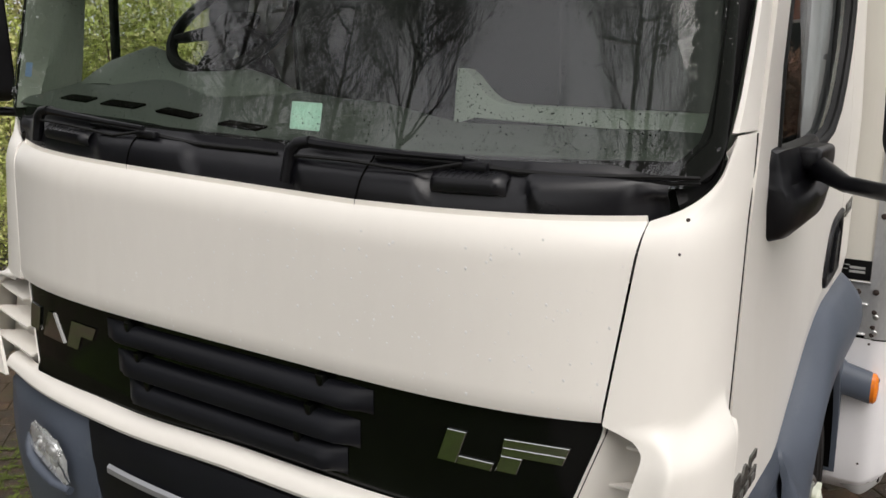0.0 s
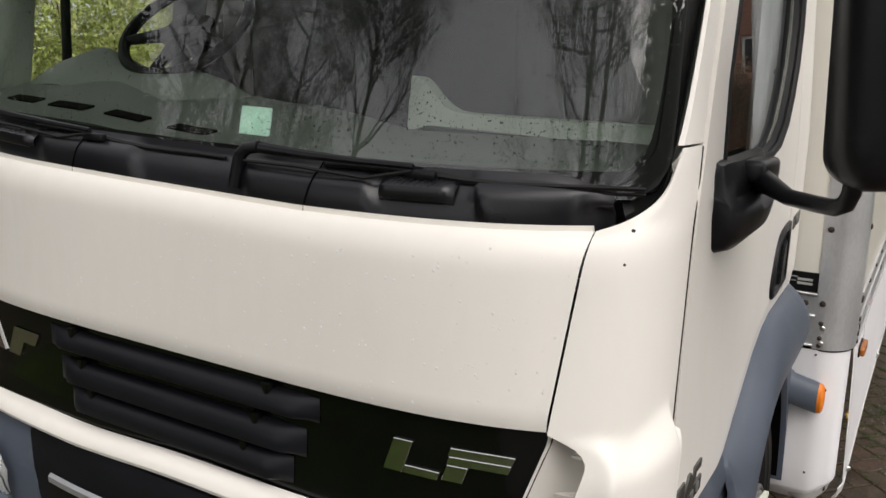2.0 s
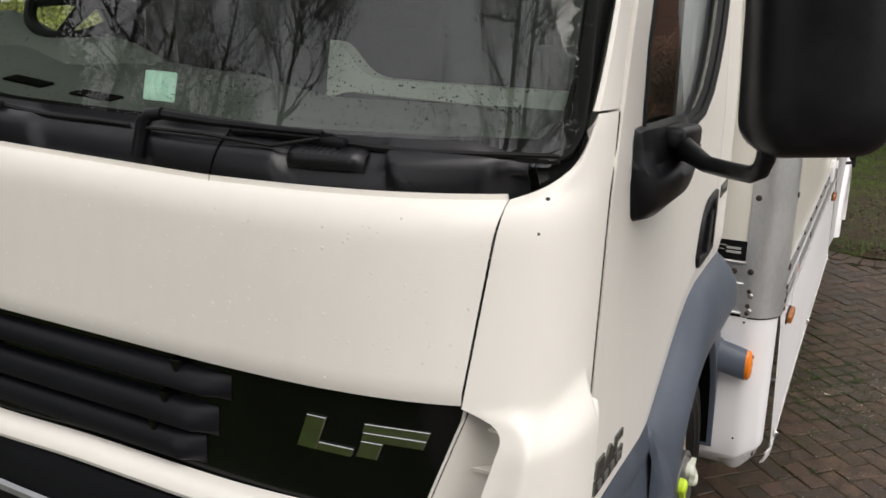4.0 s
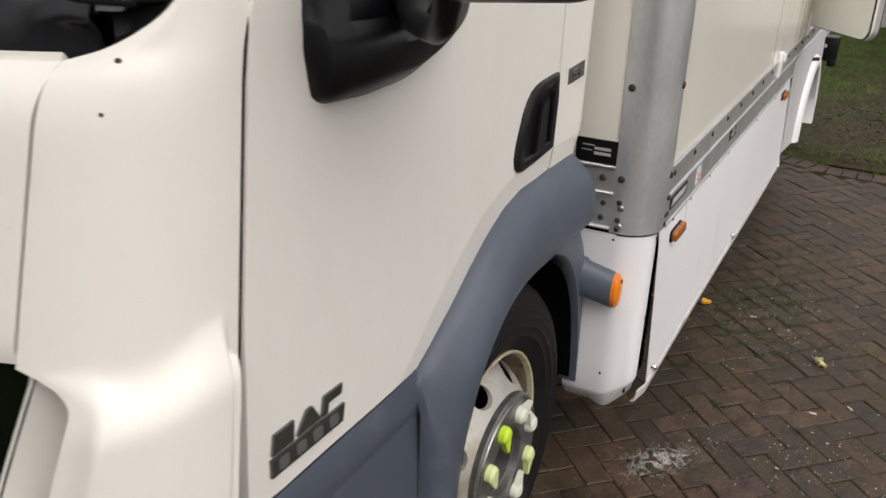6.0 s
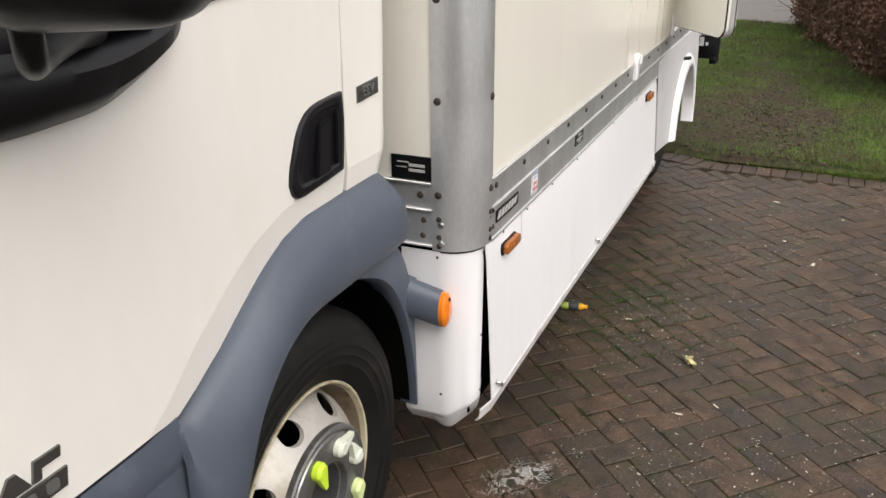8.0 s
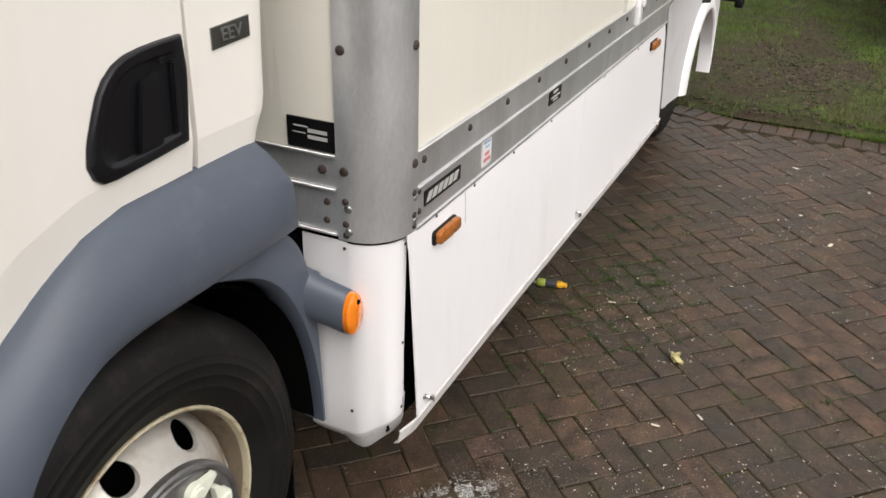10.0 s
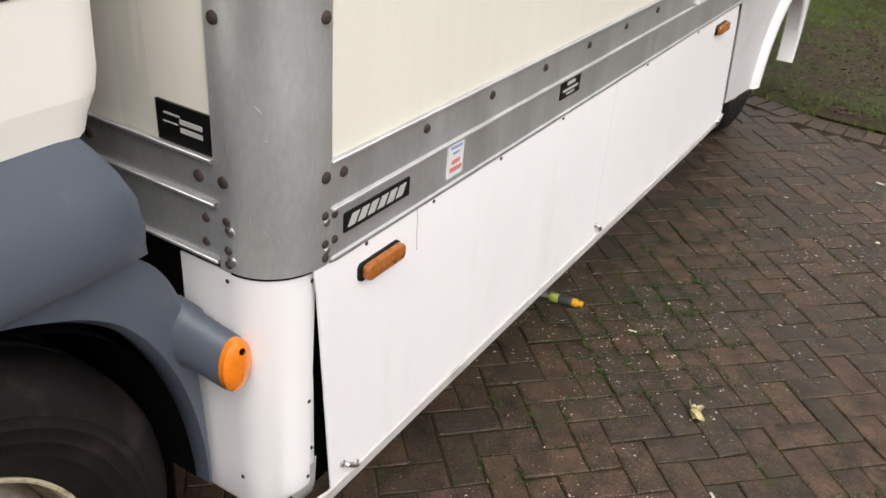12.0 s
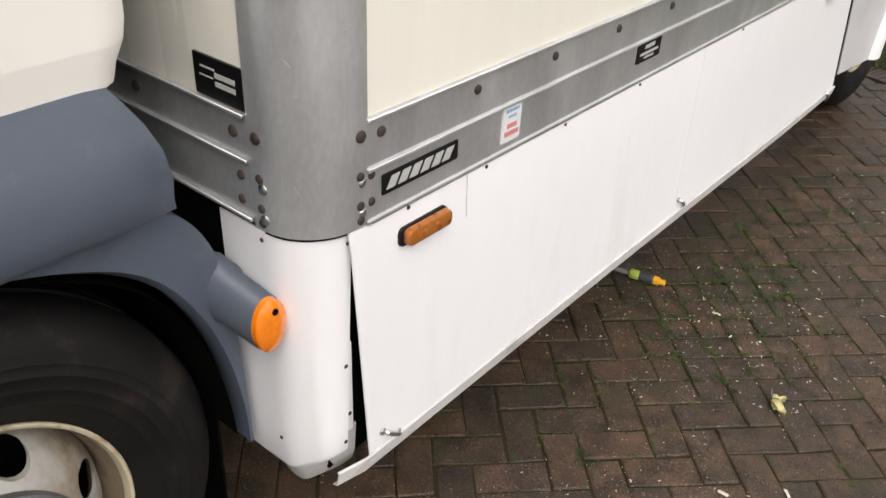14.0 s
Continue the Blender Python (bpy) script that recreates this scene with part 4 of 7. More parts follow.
def dashboard():
    bm = bmesh.new()
    rows = []
    n = 60
    for k, (f, z) in enumerate([(0.0, 1.735), (0.05, 1.752), (0.25, 1.765), (0.45, 1.785), (0.62, 1.800), (0.72, 1.790), (0.78, 1.72), (0.80, 1.45)]):
        row = []
        for u in steps(-1.0, 1.0, n):
            y0 = screen_y(u, 1.74) + 0.02
            hump = 0.035 * math.exp(-((u + 0.70) / 0.28) ** 2) - 0.04 * smoothstep(0.0, 0.3, u)
            zz = z + 0.022 * smoothstep(0.0, -0.5, u) + hump * (0, 0.05, 0.35, 0.8, 1, 0.9, 0.5, 0)[k]
            row.append((CX + u, y0 + f * 0.62, zz))
        rows.append(row)
    sheet(bm, rows, 0.01, (0, 0, 1))
    d = part("dashboard", bm, M_DASH, truck, "grey green dashboard behind the windscreen")
    for u0, u1 in ((-0.84, -0.70), (-0.63, -0.49), (-0.41, -0.27), (-0.17, -0.04)):
        bm = bmesh.new()
        rows = []
        for dy in (0.060, 0.080, 0.100):
            f = (dy - 0.02) / 0.62
            a = (f - 0.05) / 0.20
            row = []
            for u in steps(u0, u1, 8):
                hump = 0.035 * math.exp(-((u + 0.70) / 0.28) ** 2) - 0.04 * smoothstep(0.0, 0.3, u)
                row.append((CX + u, screen_y(u, 1.74) + dy, 1.752 + 0.022 * smoothstep(0.0, -0.5, u) + 0.013 * a + hump * (0.05 + 0.30 * a) + 0.006))
            rows.append(row)
        sheet(bm, rows, 0.005, (0, 0, 1))
        part("demister_vent", bm, M_DARK, d, "black slotted demister vent")
    bm = bmesh.new()
    rows = []
    for y, f in ((0.785, 0.0), (0.795, 0.5), (0.81, 1.0), (0.86, 0.97)):
        row = []
        for x in steps(0.225, 0.945, 36):
            low = 1.772 - 0.035 * (x - 0.26) - 0.02 * smoothstep(0.30, 0.225, x)
            high = 1.802 - 0.016 * (x - 0.3) + 0.085 * math.exp(-(max(x - 0.235, 0) / 0.065) ** 2)
            row.append((x, y, low + (high - low) * f))
        rows.append(row)
    sheet(bm, rows, 0.008, (0, -1, 0.3))
    part("dash_trim", bm, M_DASHLIGHT, d, "pale grey dashboard trim")
    bm = bmesh.new()
    rows = [[(CX + u, screen_y(u, 1.74) + y, z + 0.018 - 0.05 * smoothstep(-0.42, -0.22, u) + k * (0.055 * math.exp(-((u + 0.84) / 0.13) ** 2))) for u in steps(-0.99, -0.22, 30)] for y, z, k in ((0.22, 1.775, 0.35), (0.30, 1.815, 0.6), (0.36, 1.838, 0.9), (0.41, 1.846, 1.0), (0.46, 1.83, 0.9), (0.50, 1.76, 0.5))]
    sheet(bm, rows, 0.008, (0, 0, 1))
    part("instrument_hood", bm, M_HOOD, d, "pale grey instrument hood")
    # steering wheel
    bm = bmesh.new()
    m = Matrix.Translation((CX - 0.57, 0.86, 1.985)) @ Matrix.Rotation(radians(42), 4, "X")
    ring = [m @ Vector((0.195 * math.cos(a), 0.195 * math.sin(a), 0)) for a in [2 * math.pi * k / 40 for k in range(41)]]
    tube(bm, ring, 0.017, 8, caps=False)
    w = part("steering_wheel", bm, M_SEAL, truck, "black steering wheel")
    bm = bmesh.new()
    box(bm, (-0.07, -0.06, -0.03), (0.07, 0.06, 0.01), 0.02, m)
    part("hub", bm, M_SEAL, w)
    for a in (200, 340, 270):
        bm = bmesh.new()
        tube(bm, [m @ Vector((0.05 * math.cos(radians(a)), 0.05 * math.sin(radians(a)), -0.01)), m @ Vector((0.19 * math.cos(radians(a)), 0.19 * math.sin(radians(a)), 0))], [0.024, 0.014], 8)
        part("spoke", bm, M_SEAL, w)
    bm = bmesh.new()
    tube(bm, [(CX - 0.54, 1.00, 1.74), (CX - 0.54, 0.85, 1.99)], 0.04, 10)
    part("column", bm, M_BLACK, w)
    # dark lining of the pillars
    for sgn in (-1, 1):
        bm = bmesh.new()
        rows = []
        for z in steps(1.74, 2.34, 16):
            row = [] if sgn > 0 else [(CX - 1.008, screen_y(1.008, z) + 0.008, z)]
            for s in (min(edge_s(z) + (0.06 if sgn > 0 else -0.05), 0.9), 0.92, 0.99):
                q = corner(s, z)
                row.append((CX + sgn * (q.x - 0.040), q.y + 0.030, z))
            y = curve([(1.735, 0.712), (1.90, 0.742), (2.20, 0.858), (2.34, 0.92)] if sgn > 0 else [(1.735, 0.70), (1.90, 0.73), (2.20, 0.77), (2.34, 0.80)], z)
            row.append((CX + sgn * (side_u(y, z) - 0.040), y - 0.004, z))
            rows.append(row)
        sheet(bm, rows, 0.004, (sgn, 0, 0))
        part("pillar_lining", bm, M_DASHLIGHT, truck, "grey green pillar lining")
    # wavy grey strip inside the passenger window
    bm = bmesh.new()
    rows = [[(CX + 0.985 + 0.02 * math.sin(k * 1.7), 1.37 + 0.019 * k, z) for k in range(13)] for z in (1.45, 1.8, 2.1, 2.35)]
    sheet(bm, rows, 0.003, (1, 0, 0))
    part("window_strip", bm, M_WINDOWSTRIP, truck, "grey strip inside the side window")
    for sx in (-0.52, 0.50):
        bm = bmesh.new()
        box(bm, (CX + sx - 0.24, 1.35, 1.35), (CX + sx + 0.24, 1.50, 2.10), 0.06, None, 3)
        part("seat", bm, M_CABIN, truck, "dark grey cab seat")


bonnet()
for side_sign in (1, -1):
    corner_panel(side_sign)
    air_duct(side_sign)
    pillar(side_sign)
    door(side_sign)
    rear_quarter(side_sign)
grille()
bumper()
windscreen()
cowl()
wiper(-0.80, 0.10)
wiper(0.160, 1.00)
cab_shell()
dashboard()


def mirror(sgn):
    """A black door mirror: base on the door, bent arm and large housing."""
    def X(x):
        return CX + sgn * (x - CX)
    bm = bmesh.new()
    # base: a wedge that tapers back along the window's foot
    rows = []
    shape = [(0.636, 1.640, 1.725, 0.004), (0.640, 1.598, 1.744, 0.026), (0.662, 1.570, 1.750, 0.046), (0.71, 1.562, 1.750, 0.060), (0.77, 1.564, 1.746, 0.070), (0.86, 1.572, 1.742, 0.074), (0.95, 1.602, 1.738, 0.068), (1.03, 1.642, 1.734, 0.052), (1.09, 1.700, 1.726, 0.014)]
    for y in steps(0.636, 1.09, 36):
        z0, z1, o = (curve([(q[0], q[k]) for q in shape], y) for k in (1, 2, 3))
        row = []
        for f, k in ((0, 0.0), (0.05, 0.5), (0.2, 0.9), (0.42, 1.0), (0.52, 0.86), (0.60, 0.55), (0.80, 0.42), (0.96, 0.30), (1, 0.0)):
            row.append((X(1.030 + o * k), y + 0.014, z0 + (z1 - z0) * f - 0.006 * (1 - f)))
        rows.append(row)
    sheet(bm, rows)
    base = part("mirror_base", bm, M_BLACK, truck, "black plastic mirror mount on the door")
    bm = bmesh.new()
    box(bm, (-0.035, -0.09, -0.028), (0.022, 0.09, 0.022), 0.014, Matrix.Translation((X(1.075), 0.90, 1.708)) @ Matrix.Rotation(radians(-4), 4, "X"), 3)
    part("mount_cap", bm, M_BLACK, base)
    bm = bmesh.new()
    pts = [(X(1.075), 0.865, 1.690), (X(1.11), 0.80, 1.690), (X(1.16), 0.72, 1.683), (X(1.222), 0.648, 1.688), (X(1.256), 0.610, 1.692), (X(1.274), 0.594, 1.704), (X(1.281), 0.588, 1.725), (X(1.283), 0.586, 1.77)]
    tube(bm, pts, [0.028, 0.022, 0.0165, 0.016, 0.016, 0.0165, 0.0165, 0.0165], 14)
    part("mirror_arm", bm, M_BLACK, base, "bent black mirror arm")
    bm = bmesh.new()
    c = Vector((X(1.346) + (0.10 if sgn < 0 else 0.0), 0.605, 2.007))
    m = Matrix.Translation(c) @ Matrix.Rotation(radians(sgn * 22), 4, "Z") @ Matrix.Rotation(radians(-sgn * 2.0), 4, "Y")
    rows = []
    out = rounded(-0.119, -0.275, 0.119, 0.275, 0.062, 8)
    out = out + out[:1]
    for ins, y in ((0.127, -0.072), (0.085, -0.0715), (0.055, -0.069), (0.032, -0.062), (0.016, -0.050), (0.006, -0.034), (0.001, -0.014), (0.0, 0.005), (0.0, 0.045), (0.005, 0.053), (0.010, 0.048)):
        rows.append([m @ Vector((a * (1 - ins / 0.1285), y, b * (1 - ins / 0.275))) for a, b in out])
    front = sheet(bm, rows)
    bm.faces.new(front[0][:-1])
    bmesh.ops.remove_doubles(bm, verts=bm.verts, dist=0.0004)
    hs = part("mirror_housing", bm, M_BLACK, truck, "large black mirror housing")
    bm = bmesh.new()
    vs = [bm.verts.new(m @ Vector((a * 0.94, 0.049, b * 0.99))) for a, b in out[:-1]]
    bm.faces.new(vs)
    part("mirror_glass", bm, M_MIRROR, hs, "mirror glass", smooth=False)


M_MIRROR = mat("mirror_glass", (0.85, 0.87, 0.87), 0.02, metal=1.0, vary=0.0)
mirror(1)
mirror(-1)


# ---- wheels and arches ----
CAB_FITS_VIEW = False
WHEEL = Vector((0.0, 1.410, 0.473))


def wheel(x_face, y, sgn, front):
    """A steel wheel: tyre, rim, drilled disc, hub ring and nut markers; x_face is the plane of the rim's lip."""
    root = part_empty("wheel")
    c = Vector((0, 0, 0))
    bm = bmesh.new()
    prof = [(0.250, -0.008), (0.262, -0.002), (0.275, 0.008), (0.296, 0.019), (0.299, 0.0215), (0.303, 0.0205), (0.318, 0.0255), (0.322, 0.0285), (0.326, 0.0270), (0.340, 0.0295), (0.344, 0.0315), (0.348, 0.0295), (0.356, 0.026), (0.360, 0.027), (0.364, 0.0245), (0.374, 0.0225), (0.395, 0.010), (0.412, -0.012), (0.421, -0.030), (0.424, -0.055)]
    for g in (-0.085, -0.13, -0.175):
        prof += [(0.425, g + 0.012), (0.413, g + 0.008), (0.413, g - 0.002), (0.425, g - 0.006)]
    prof += [(0.421, -0.215), (0.40, -0.235), (0.34, -0.25), (0.255, -0.24)]
    lathe(bm, prof, c, "x", 72)
    part("tyre", bm, M_RUBBER, root, "worn black tyre with scuffed sidewall")
    bm = bmesh.new()
    lathe(bm, [(0.243, -0.055), (0.247, -0.012), (0.251, 0.002), (0.255, 0.004), (0.258, 0.001), (0.257, -0.010)], c, "x", 72)
    part("rim_lip", bm, M_RIMLIP, root, "yellowed rim lip")
    bm = bmesh.new()
    lathe(bm, [(0.246, -0.012), (0.236, -0.055), (0.230, -0.10), (0.215, -0.13), (0.215, -0.20)], c, "x", 72)
    part("rim", bm, M_RIMINNER, root, "rusty inside of the steel rim")
    # drilled disc
    bm = bmesh.new()
    na, nr = (320, 44) if front and sgn > 0 else (120, 16)
    prof = [(0.232, -0.075), (0.222, -0.040), (0.205, -0.012), (0.185, 0.012), (0.165, 0.034), (0.152, 0.044), (0.147, 0.046)]
    fine = []
    for k in range(nr + 1):
        t = k / nr * (len(prof) - 1)
        i = min(int(t), len(prof) - 2)
        f = t - i
        fine.append((prof[i][0] * (1 - f) + prof[i + 1][0] * f, prof[i][1] * (1 - f) + prof[i + 1][1] * f))
    grid = [[bm.verts.new((a, r * math.cos(2 * math.pi * k / na), r * math.sin(2 * math.pi * k / na))) for k in range(na)] for r, a in fine]
    for i in range(nr):
        for k in range(na):
            rr = (fine[i][0] + fine[i + 1][0]) / 2
            th = (k + 0.5) / na * 2 * math.pi
            d = ((th - 0.262) * 8 / (2 * math.pi) + 0.5) % 1 - 0.5
            if (d * 2 * math.pi / 8 * rr / 0.030) ** 2 + ((rr - 0.200) / 0.022) ** 2 < 1:
                continue
            bm.faces.new((grid[i][k], grid[i][(k + 1) % na], grid[i + 1][(k + 1) % na], grid[i + 1][k]))
    # round the hand holes and give their edges depth
    for i, row in enumerate(grid):
        for k, v in enumerate(row):
            if any(e.is_boundary for e in v.link_edges) and 0 < i < nr and v.link_faces:
                rr, th = fine[i][0], k / na * 2 * math.pi
                d = ((th - 0.262) * 8 / (2 * math.pi) + 0.5) % 1 - 0.5
                ey, ez = d * 2 * math.pi / 8 * rr / 0.030, (rr - 0.200) / 0.022
                q = math.hypot(ey, ez)
                r2, t2 = 0.200 + 0.022 * ez / q, th + (ey / q - ey) * 0.030 / rr
                v.co = (v.co.x - (r2 - rr) * 1.3, r2 * math.cos(t2), r2 * math.sin(t2))
    for v in [v for v in bm.verts if not v.link_faces]:
        bm.verts.remove(v)
    holes = [e for e in bm.edges if e.is_boundary and 0.17 < math.hypot(*(e.verts[0].co.yz)) < 0.226]
    deep = bmesh.ops.extrude_edge_only(bm, edges=holes)["geom"]
    for v in deep:
        if isinstance(v, bmesh.types.BMVert):
            v.co.x -= 0.012
    part("wheel_disc", bm, M_RIM, root, "silver wheel disc with hand holes")
    # black disc put in for the shade behind the wheel disc
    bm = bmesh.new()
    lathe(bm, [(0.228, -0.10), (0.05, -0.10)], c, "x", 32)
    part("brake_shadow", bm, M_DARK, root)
    bm = bmesh.new()
    lathe(bm, [(0.168, 0.030), (0.168, 0.046), (0.163, 0.050), (0.157, 0.050), (0.153, 0.046), (0.150, 0.052), (0.142, 0.054), (0.090, 0.052), (0.084, 0.048), (0.082, 0.030), (0.078, 0.028), (0.077, 0.0), (0.077, -0.055)], c, "x", 72)
    part("hub_ring", bm, M_HUB, root, "grey steel hub ring")
    # black floor in place of the shade down the hub's hole
    bm = bmesh.new()
    rings = lathe(bm, [(0.080, -0.052), (0.055, -0.045), (0.02, -0.040)], c, "x", 32)
    bm.faces.new(rings[-1])
    part("hub_hole_shade", bm, M_DARK, root)
    for k in range(8):
        a = radians(23 + 45 * k)
        p = Vector((0.044, 0.118 * math.cos(a), 0.118 * math.sin(a)))
        bm = bmesh.new()
        rings = lathe(bm, [(0.019, 0), (0.019, 0.004), (0.0145, 0.006), (0.0145, 0.026), (0.008, 0.030)], p, "x", 6)
        bm.faces.new(rings[-1])
        part("wheel_nut", bm, M_DARK, root)
        if front:
            bm = bmesh.new()
            tip = Vector((0.0, (-0.020, 0.050, 0.016, 0.020, 0.03, -0.022, 0.02, -0.006)[k], (0.046, 0.010, -0.054, -0.048, -0.05, -0.050, 0.045, -0.052)[k]))
            cc = p + Vector((0.010, 0, 0))
            rings = tube(bm, [cc, cc + Vector((0.014, 0, 0)), cc + Vector((0.022, 0, 0))], [0.0215, 0.0205, 0.013], 14)
            side = Vector((0, -tip.z, tip.y)).normalized() * 0.019
            a0 = [bm.verts.new(cc + Vector((x, 0, 0)) + s * side) for x in (0.0, 0.019) for s in (1, -1)]
            a1 = [bm.verts.new(cc + Vector((x, 0, 0)) + tip + s * side * 0.22) for x in (0.003, 0.016) for s in (1, -1)]
            for q in ((a0[0], a0[1], a1[1], a1[0]), (a0[2], a0[3], a1[3], a1[2]), (a0[0], a0[2], a1[2], a1[0]), (a0[1], a0[3], a1[3], a1[1]), (a1[0], a1[1], a1[3], a1[2]), (a0[0], a0[1], a0[3], a0[2])):
                bm.faces.new(q)
            part("nut_indicator", bm, M_LIME if k == 2 else M_FADEDLIME if k in (3, 5, 7) else M_FADED, root, "bright lime nut pointer" if k == 2 else "faded lime nut pointer" if k in (3, 5, 7) else "faded plastic nut pointer")
    root.matrix_basis = Matrix.Translation((x_face, y, WHEEL.z)) @ (Matrix.Identity(4) if sgn > 0 else Matrix.Rotation(math.pi, 4, "Z")) @ Matrix.Diagonal((1.0, 1.112, 1.112, 1))
    return root


def part_empty(name):
    ob = new(name)
    ob.empty_display_size = 0.05
    ob.parent = truck
    return tagged(ob, "steel road wheel with black tyre")


wheel(1.000, WHEEL.y, 1, True)
wheel(CX - (1.000 - CX), WHEEL.y, -1, True)
wheel(1.06, 5.80, 1, False)
wheel(CX - (1.06 - CX), 5.80, -1, False)


def fender(sgn):
    """The grey arch over the front wheel."""
    def X(x):
        return CX + sgn * (x - CX)
    top = [(-0.30, (0.935, 0.44)), (-0.12, (0.938, 0.75)), (0.0, (0.952, 0.950)), (0.08, (0.985, 0.975)), (0.16, (1.02, 0.996)), (0.30, (1.10, 1.044)), (0.42, (1.18, 1.100)), (0.52, (1.25, 1.147)), (0.64, (1.34, 1.192)), (0.74, (1.43, 1.213)), (0.84, (1.55, 1.216)), (0.92, (1.66, 1.218)), (1.0, (1.765, 1.219))]
    low = [(-0.30, (1.01, 0.44)), (-0.12, (1.022, 0.56)), (0.0, (1.036, 0.65)), (0.08, (1.055, 0.74)), (0.16, (1.085, 0.81)), (0.30, (1.125, 0.889)), (0.42, (1.188, 0.957)), (0.52, (1.257, 1.001)), (0.64, (1.35, 1.024)), (0.74, (1.476, 1.026)), (0.84, (1.61, 1.026)), (0.92, (1.72, 1.026)), (1.0, (1.812, 1.030))]
    bm = bmesh.new()
    rows = []
    for t in steps(-0.30, 1, 50):
        a = (curve([(k, v[0]) for k, v in top], t), curve([(k, v[1]) for k, v in top], t))
        b = (curve([(k, v[0]) for k, v in low], t), curve([(k, v[1]) for k, v in low], t))
        end = smoothstep(0.97, 1.0, t)
        row = []
        for f, x in ((0.0, 1.022), (0.03, 1.044), (0.14, 1.062), (0.30, 1.082), (0.5, 1.098), (0.75, 1.103), (0.93, 1.100), (1.0, 1.090), (1.0, 1.05), (0.99, 0.90)):
            g = 0.02 * math.sin(math.pi * min(f, 1)) * smoothstep(0.9, 1, t)
            row.append((X(x - 0.014 * end * (f < 0.95) + 0.034 * (1 - f) * smoothstep(0.03, -0.05, t)), a[0] + (b[0] - a[0]) * f + g, a[1] + (b[1] - a[1]) * f))
        rows.append(row)
    last = rows[-1]
    rows.append([(X(0.95), p[1] - 0.004, p[2] - 0.004) for p in last])
    sheet(bm, rows)
    part("wheel_arch", bm, M_GREY, truck, "grey plastic front wheel arch")
    # step panel joins arch and bumper
    bm = bmesh.new()
    rows = []
    for t in steps(0, 1, 10):
        z = 0.975 - 0.5 * t
        row = [(X(1.03 + 0.028 * smoothstep(0, 0.08, t) - 0.11 * t), y, z + (0.02 * smoothstep(0.9, 1.05, y) if t < 0.05 else 0)) for y in (0.47, 0.60, 0.75, 0.88, 0.965)]
        
        rows.append(row)
    sheet(bm, rows, 0.015, (sgn, 0, 0))
    part("step_panel", bm, M_GREY, truck, "grey plastic step panel")
    # rear mudguard with the stalk of the marker lamp
    ins = [(1.56, 1.000), (1.63, 0.975), (1.72, 0.930), (1.79, 0.868), (1.85, 0.770), (1.892, 0.66), (1.915, 0.54), (1.92, 0.44)]
    outs = [(1.60, 1.03), (1.70, 1.022), (1.805, 1.003), (1.866, 0.955), (1.908, 0.855), (1.922, 0.70), (1.927, 0.54), (1.928, 0.44)]
    bm = bmesh.new()
    rows = []
    k8 = [k / 7 for k in range(8)]
    def along(line, f):
        return curve(list(zip(k8, [q[0] for q in line])), f), curve(list(zip(k8, [q[1] for q in line])), f)
    for f in steps(0, 1, 36):
        (a, b), (c, d) = along(ins, f), along(outs, f)
        rows.append([(X(0.995), a, b), (X(1.035), a, b), (X(1.050), a * 0.9 + c * 0.1, b * 0.9 + d * 0.1), (X(1.050), a * 0.15 + c * 0.85, b * 0.15 + d * 0.85), (X(1.040), c, d), (X(0.96), c, d)])
    sheet(bm, rows)
    # black sheet added where the mudguard's inside lies in shade
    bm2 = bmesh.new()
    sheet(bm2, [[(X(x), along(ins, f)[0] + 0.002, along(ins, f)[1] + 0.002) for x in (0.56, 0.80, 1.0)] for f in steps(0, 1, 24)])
    part("guard_shade", bm2, M_DARK, truck, "black sheet put in for the shade inside the mudguard")
    mg = part("mudguard", bm, M_GREY, truck, "grey plastic mudguard behind the wheel")
    bm = bmesh.new()
    rows = []
    for x, k in ((1.02, 1.0), (1.052, 1.0), (1.058, 0.90), (1.135, 0.88), (1.140, 0.82)):
        rows.append([(X(x), 1.905 + 0.014 * (x - 1.04) / 0.1 + 0.040 * k * math.cos(a), 0.808 - 0.028 * (x - 1.04) / 0.1 + 0.064 * k * math.sin(a)) for a in [2 * math.pi * i / 24 for i in range(25)]])
    sheet(bm, rows)
    lamp = part("marker_lamp", bm, M_GREY, truck, "grey stalk with an amber marker lamp")
    bm = bmesh.new()
    rows = []
    for x, k in ((1.138, 0.85), (1.149, 0.83), (1.156, 0.66), (1.159, 0.35), (1.160, 0.02)):
        rows.append([(X(x), 1.919 + 0.040 * k * math.cos(a), 0.780 + 0.064 * k * math.sin(a)) for a in [2 * math.pi * i / 24 for i in range(25)]])
    sheet(bm, rows)
    part("lens", bm, M_AMBER, lamp, "bright amber lens")
    bm = bmesh.new()
    lathe(bm, [(0.006, 0), (0.006, 0.004), (0.001, 0.005)], (X(1.1555), 1.923, 0.812), "x", 10)
    part("screw", bm, M_DARK, lamp)
    # liner inside the arch, with its inner wall; its black stands for shade
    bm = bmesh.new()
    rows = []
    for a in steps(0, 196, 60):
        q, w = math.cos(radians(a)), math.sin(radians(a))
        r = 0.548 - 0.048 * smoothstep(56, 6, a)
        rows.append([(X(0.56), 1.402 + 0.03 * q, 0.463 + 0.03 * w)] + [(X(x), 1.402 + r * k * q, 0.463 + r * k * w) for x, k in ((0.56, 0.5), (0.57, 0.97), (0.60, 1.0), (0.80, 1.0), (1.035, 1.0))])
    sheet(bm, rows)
    part("arch_liner", bm, M_DARK, truck, "wheel arch liner, near-black in place of shade")
    # black flap added to fill the shaded gap behind the wheel
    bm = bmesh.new()
